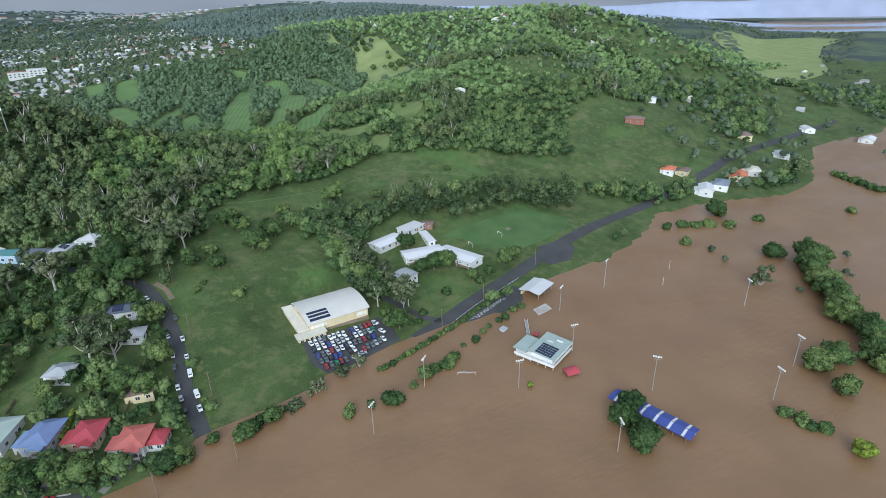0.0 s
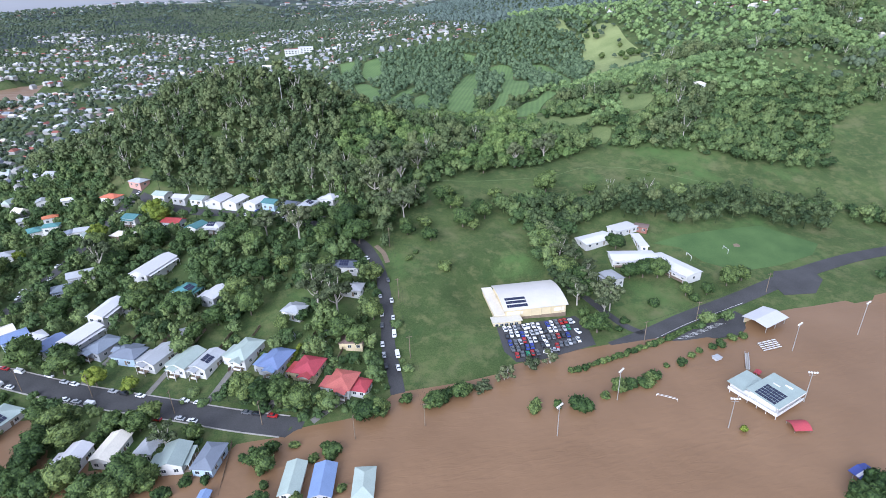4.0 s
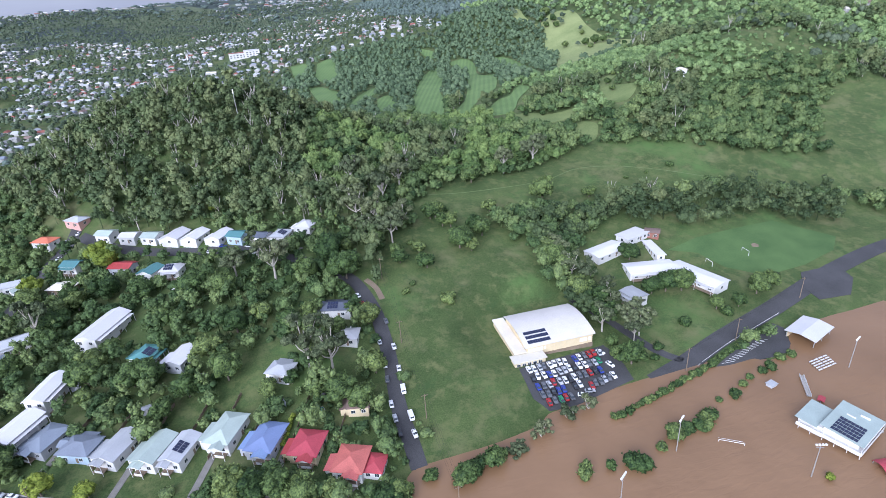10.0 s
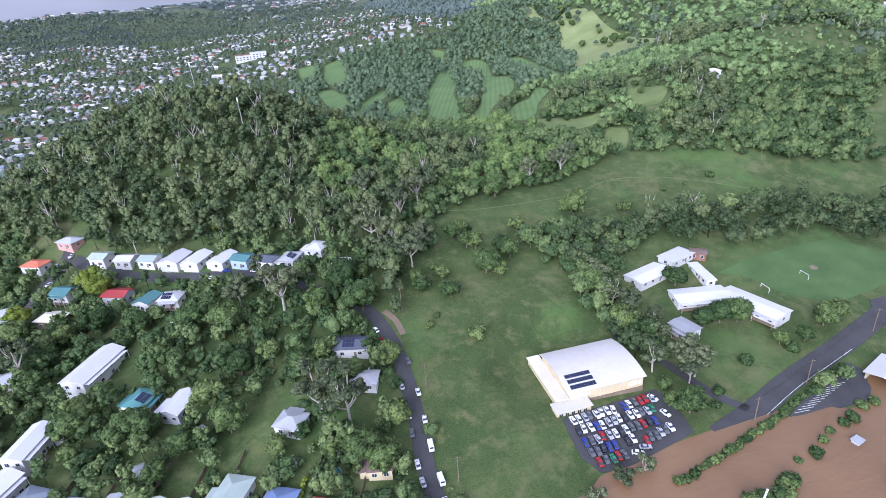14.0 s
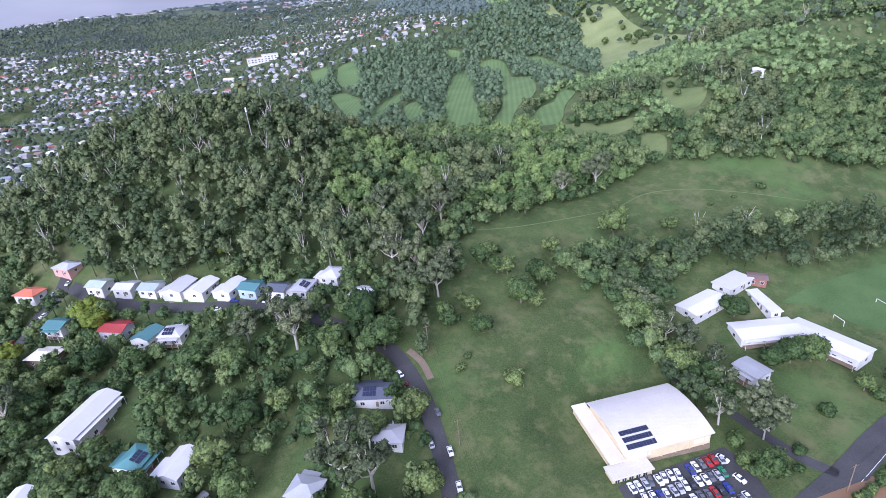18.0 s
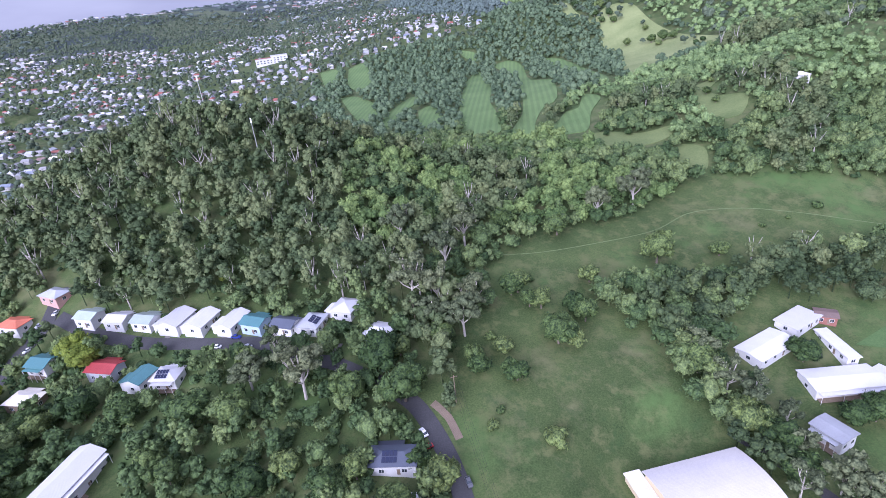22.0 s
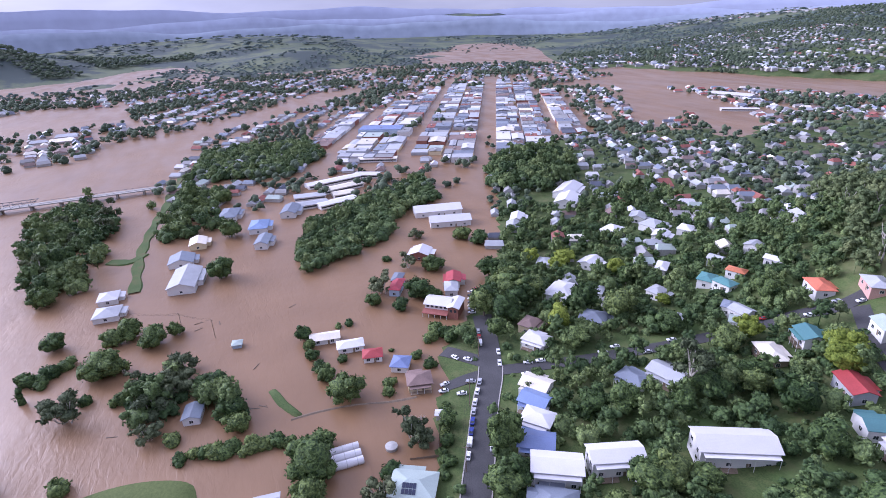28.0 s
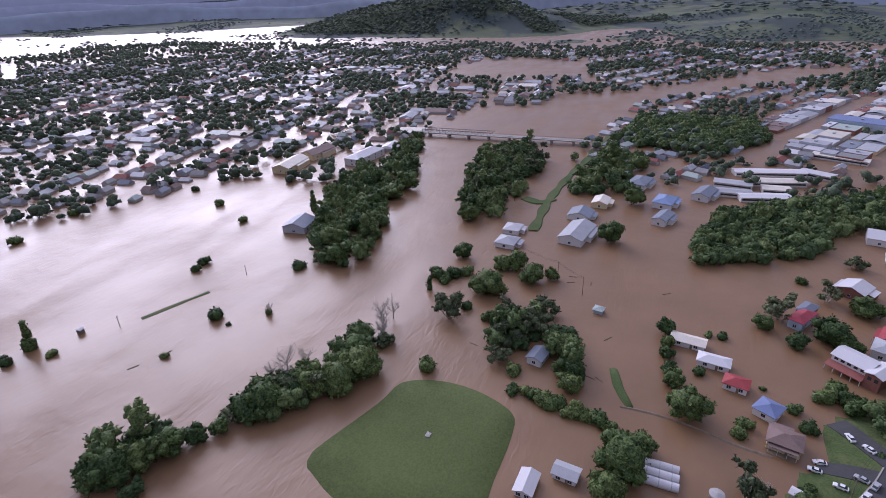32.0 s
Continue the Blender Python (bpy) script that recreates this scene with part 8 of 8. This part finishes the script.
for s, o, L, W in spots:
    if abs(s - 231) < 24 and 99 < o < 155:
        continue
    roof = shop_roofs[int(rng.integers(len(shop_roofs)))]
    wall = ["white", "grey", "brick", "grey", "cream", "grey"][int(rng.integers(6))]
    shop(s, o, L, W, float(rng.uniform(2.4, 5.4)), roof, wall, f"{wall} walled shop building with {roof} roof standing in flood water", "gable" if rng.uniform() < 0.2 else "flat")
shop(231, 127, 27, 52, 6.5, "blue", "blue", "long blue store building standing in flood water")
for x, y, rz, L in [(-461, 236, 104, 49), (-439, 239, 104, 35), (-426, 210, 84, 24), (-402, 227, 104, 31), (-406, 208, 91, 24), (-421, 236, 92, 17), (-558, 271, 59, 18), (-517, 292, 68, 38), (-466, 268, 61, 22), (-1175, 1062, 84, 112), (-900, 1330, 49, 130), (-640, 900, 20, 64), (-540, 800, 55, 46)]:
    BUILT.append((x, y, L * 0.45))
    roof, w = ["grey", "white", "cream"][L % 3], 5 if L < 60 else 14
    st = thing("store_building", x, y, max(gz(x, y), 0), rz, f"long {roof} roofed store standing in flood water", "building", "town buildings")
    part("wall", boxes((-L / 2, L / 2, -w, w, -3, 3.2)), WHITE_WALL, st)
    part("roof", roof_bm("gable", L, 2 * w, 3.2, 0.14), ROOF[roof], st)
    part("window_band", boxes((-L / 2 + 0.6, L / 2 - 0.6, -w - 0.06, -w, 1.2, 2.3)), GLASS, st)

# streets of houses
RIVER = [(-1082, 420), (-1080, 331), (-966, 248), (-868, 164), (-787, 99), (-756, 26), (-668, 6), (-661, -51), (-600, -63), (-530, -72), (-480, -75), (-340, -60), (-330, -150), (-100, -260), (200, -300), (300, 160), (-140, 190), (-210, 250), (-280, 300), (-300, 200), (-460, 110), (-512, 87), (-557, 102), (-648, 121), (-717, 125), (-778, 179), (-852, 251), (-942, 318), (-1017, 405)]


def belt(x, y):
    """Above nought where the trees of the town gather into belts."""
    return np.sin(x / 41 + 2 * np.sin(y / 67)) + 0.8 * np.sin(y / 29 + 1.3 * np.sin(x / 53)) - 0.35


def in_street(x, y):
    """The drowned streets of the town centre, bare water between the shops."""
    s = (x - TOWN_ORIGIN[0]) * WAY[0] + (y - TOWN_ORIGIN[1]) * WAY[1]
    o = (x - TOWN_ORIGIN[0]) * SIDE[0] + (y - TOWN_ORIGIN[1]) * SIDE[1]
    return (s > -160) & (s < 820) & ((np.abs(o + 2) < 11) | ((s > 40) & (np.abs(o - 82) < 6)) | ((s > 20) & (s < 420) & (np.abs(o - 161) < 8)))


def dry_spot(x, y):
    k = ~inside(RIVER, x, y) & ~in_street(x, y)
    for p in LAKES:
        k &= ~inside(p, x, y)
    return k


def in_rows(x0, x1, y0, y1, a, gap, row, keep):
    """Houses in rows along streets that run at a degrees."""
    span = math.hypot(x1 - x0, y1 - y0) / 2
    us, vs = np.meshgrid(np.arange(-span, span, gap), np.arange(-span, span, row))
    vs = vs + np.where((np.arange(len(vs)) % 2)[:, None] == 0, row * 0.22, -row * 0.22)
    us, vs = us + rng.uniform(-0.25, 0.25, us.shape) * gap, vs + rng.uniform(-2, 2, vs.shape)
    c, q = math.cos(radians(a)), math.sin(radians(a))
    x, y = ((x0 + x1) / 2 + us * c - vs * q).ravel(), ((y0 + y1) / 2 + us * q + vs * c).ravel()
    k = (x > x0) & (x < x1) & (y > y0) & (y < y1)
    x, y = x[k], y[k]
    k = keep(x, y) & (rng.uniform(0, 1, x.shape) < 0.9)
    for bx, by, r in BUILT:
        k &= np.hypot(x - bx, y - by) > r + 5
    x, y = x[k], y[k]
    return x, y, np.radians(a + 90 * rng.integers(0, 2, len(x)) + rng.uniform(-4, 4, len(x)))


def suburb(name, label, x0, x1, y0, y1, a, gap, row, keep, roofs=MIXED, lo=8.0, hi=13.0):
    x, y, t = in_rows(x0, x1, y0, y1, a, gap, row, keep)
    z = np.maximum(ground_z(x, y), 0)
    wet = ground_z(x, y) < 0.1
    far_houses(name, label, x, y, z, t, rng.uniform(lo, hi, len(x)), np.where(wet, rng.uniform(1.3, 2.8, len(x)), rng.uniform(2.6, 3.9, len(x))), roofs)


suburb("west_stores", "large flat stores and sheds of the west bank", -1000, -380, -420, 20, 8, 36, 44, lambda x, y: dry_spot(x, y) & (x + 0.35 * y < -420) & (belt(x, y) < 0.3) & (rng.uniform(0, 1, x.shape) < 0.6), ["white", "grey", "cream", "grey", "brown", "green"], 16, 30)
store_places = np.array([v.co for v in bpy.data.meshes["west_stores"].vertices]).reshape(-1, 14, 3).mean(1)
for p in store_places:
    BUILT.append((float(p[0]), float(p[1]), 9.0))
suburb("west_houses", "flooded houses of the west bank in rows", -1300, -190, -1300, 60, 12, 16, 23, lambda x, y: dry_spot(x, y) & (x < -190 - 0.0 * y) & (np.hypot(x, y - 150) < 1500) & (x + 0.35 * y < -170) & (belt(x, y) < 0.2), DULL)
suburb("north_houses", "flooded houses round the town centre", -1350, -420, 60, 1300, -27, 14, 20, lambda x, y: dry_spot(x, y) & (shore_distance(x, y) < -4) & ((x + 0.5 * y < -300) | (y > 560)) & (belt(x, y) < 0.35))
suburb("slope_houses", "houses on the green slope above the town", -560, -140, 290, 600, -27, 14, 20, lambda x, y: inside(HOMES, x, y) & (x + 0.2 * (y - 300) < -150) & (rng.uniform(0, 1, x.shape) < 0.68), DULL, lo=8, hi=11.5)
suburb("valley_houses", "white and grey roofed suburb beyond the hill", -1500, 360, 480, 2300, -14, 17.5, 24, lambda x, y: homes(x, y) & ~open_land(x, y) & (y > 470) & (y < 1800 + 70 * np.sin(x / 110)) & (np.hypot(x + 28, y - 1232) > 52) & ((shore_distance(x, y) > 3) | (y > 1100)) & (belt(x, y) < np.where(y < 1300, 0.45, 0.2)) & (rng.uniform(0, 1, x.shape) < 0.9) & dry_spot(x, y), MIXED, 8, 12)
suburb("ridge_houses", "houses scattered over the far ridges", -2200, 1800, 1900, 3700, 20, 34, 52, lambda x, y: (shore_distance(x, y) > 5) & (np.sin(x / 190 + 1.3 * np.sin(y / 240)) + np.sin(y / 170) > 0.2) & (rng.uniform(0, 1, x.shape) < 0.7), lo=10, hi=18)
suburb("east_houses", "scattered farm houses along the valley road", 420, 1500, 230, 640, 10, 70, 55, lambda x, y: (shore_distance(x, y) > 20) & (x > 545) & (rng.uniform(0, 1, x.shape) < 0.3))
big = thing("hospital_building", -12, 1232, gz(-12, 1232), 5, "large white multi-storey building in the far suburb", "building")
part("wall", boxes((-2, 27, -8, 8, -4, 13)), WHITE_WALL, big)
part("wing", boxes((-30, -2, -7, 7, -4, 10)), WHITE_WALL, big)
part("roof", boxes((-2.5, 27.5, -8.5, 8.5, 13, 13.5)), ROOF["white"], big)
part("wing_roof", boxes((-30.5, -2.6, -7.5, 7.5, 10, 10.5)), ROOF["brick_red"], big, "dull red flat roof")
for f in range(3):
    for u in range(9):
        if f < 2 or u > 4:
            part("window", boxes((-28.5 + 6.1 * u, -25.5 + 6.1 * u, -7.1 - (u > 4), -7.0 - (u > 4), 1.5 + 3.6 * f, 3.0 + 3.6 * f)), GLASS, big)

# trees through the town
def copses(x, y):
    """Above nought where woods stand on the far plain."""
    return np.sin(x / 130 + 2 * np.sin(y / 210)) + np.sin(y / 95 + 1.5 * np.sin(x / 170)) + 0.5 * np.sin(x / 37 + y / 51)


def leafy(x, y):
    return dry_spot(x, y) & clear_of(x, y, 1.0)


def town_trees(name, label, x0, x1, y0, y1, gap, keep, lo, hi, mat=FAR_LEAVES, squat=1.0):
    xs, ys = scatter(x0, x1, y0, y1, gap, keep)
    woods(name, label, xs, ys, rng.uniform(lo, hi, len(xs)), mat, FAR_WOODS, squat=squat)


town_trees("west_trees", "trees among the flooded houses of the west bank", -1350, -190, -1400, 60, 11.5, lambda x, y: leafy(x, y) & (x + 0.35 * y < -165) & (rng.uniform(0, 1, x.shape) < np.where(belt(x, y) > 0.0, 0.95, 0.24)), 1.1, 2.0)
town_trees("north_trees", "trees among the flooded streets", -1450, -400, 60, 1350, 11, lambda x, y: leafy(x, y) & (shore_distance(x, y) < -3) & (rng.uniform(0, 1, x.shape) < np.where(belt(x, y) > 0.1, 0.95, 0.22)), 1.0, 1.9)
town_trees("slope_trees", "leafy trees over the slope above the town", -580, -140, 290, 620, 9, lambda x, y: inside(HOMES, x, y) & clear_of(x, y) & (rng.uniform(0, 1, x.shape) < 0.55) & ((x < -320) | ((y > 455) & (y < 620))), 0.6, 1.15)
town_trees("valley_trees", "trees through the suburb beyond the hill", -1500, 360, 500, 2300, 13.5, lambda x, y: homes(x, y) & dry_spot(x, y) & (np.hypot(x + 28, y - 1222) > 46) & (rng.uniform(0, 1, x.shape) < np.where((belt(x, y) > 0.2) | (y > 1800), 0.97, 0.72)), 0.8, 1.6)
town_trees("ridge_trees", "woods on the far ridges", -3000, 2600, 1900, 3900, 44, lambda x, y: (shore_distance(x, y) > 10) & (rng.uniform(0, 1, x.shape) < np.where(copses(x / 1.5, y / 1.5) > 0.0, 0.95, 0.1)), 2.2, 3.8, HAZED_LEAVES, 0.42)
def dry_plain(x, y):
    k = np.ones(x.shape, bool)
    for p in LAKES:
        k &= ~inside(p, x, y)
    return k | (rng.uniform(0, 1, x.shape) < 0.07)


town_trees("plain_trees", "tree belts across the drowned plain", -2300, -1150, -2300, 2000, 22, lambda x, y: (copses(x, y) > np.where(y < -700, 0.35, -0.2)) & dry_plain(x, y) & (rng.uniform(0, 1, x.shape) < 0.85), 1.3, 2.3, HAZED_LEAVES, 0.62)
town_trees("far_copses", "dark woods and hedgerows on the distant country", -4600, -1600, -4200, 3600, 60, lambda x, y: ((x < -2250) | (y < -2200) | (y > 1900)) & (copses(x / 2, y / 2) > np.where(ground_z(x, y) > 5, -0.6, 0.25)) & dry_plain(x, y) & (np.hypot(x, y) < 3000), 3.6, 6.6, HAZED_LEAVES, 0.3)
town_trees("far_hill_trees", "woods on the hill across the plain", -2400, -1400, -1250, 100, 12.5, lambda x, y: (ground_z(x, y) > 6) & ((y < -420) | (np.sin(x / 60 + 2 * np.sin(y / 80)) > 0.1)) & (np.hypot(x + 1690, y + 480) > 70), 1.2, 2.9, FAR_LEAVES, 0.7)
town_trees("east_trees", "trees along the eastern flood edge and farms", 420, 2700, 180, 1500, 20, lambda x, y: (shore_distance(x, y) > 4) & ~inside(EAST_MEADOW, x, y) & (rng.uniform(0, 1, x.shape) < np.where(np.sin(x / 60 + 2 * np.sin(y / 70)) > 0.1, 0.75, 0.15)), 0.9, 1.9)
town_trees("islet_trees", "treetops showing above the flood", 300, 900, -250, 200, 34, lambda x, y: (np.sin(x / 60 + y / 45) > 0.55) & (rng.uniform(0, 1, x.shape) < 0.5), 0.5, 1.1)
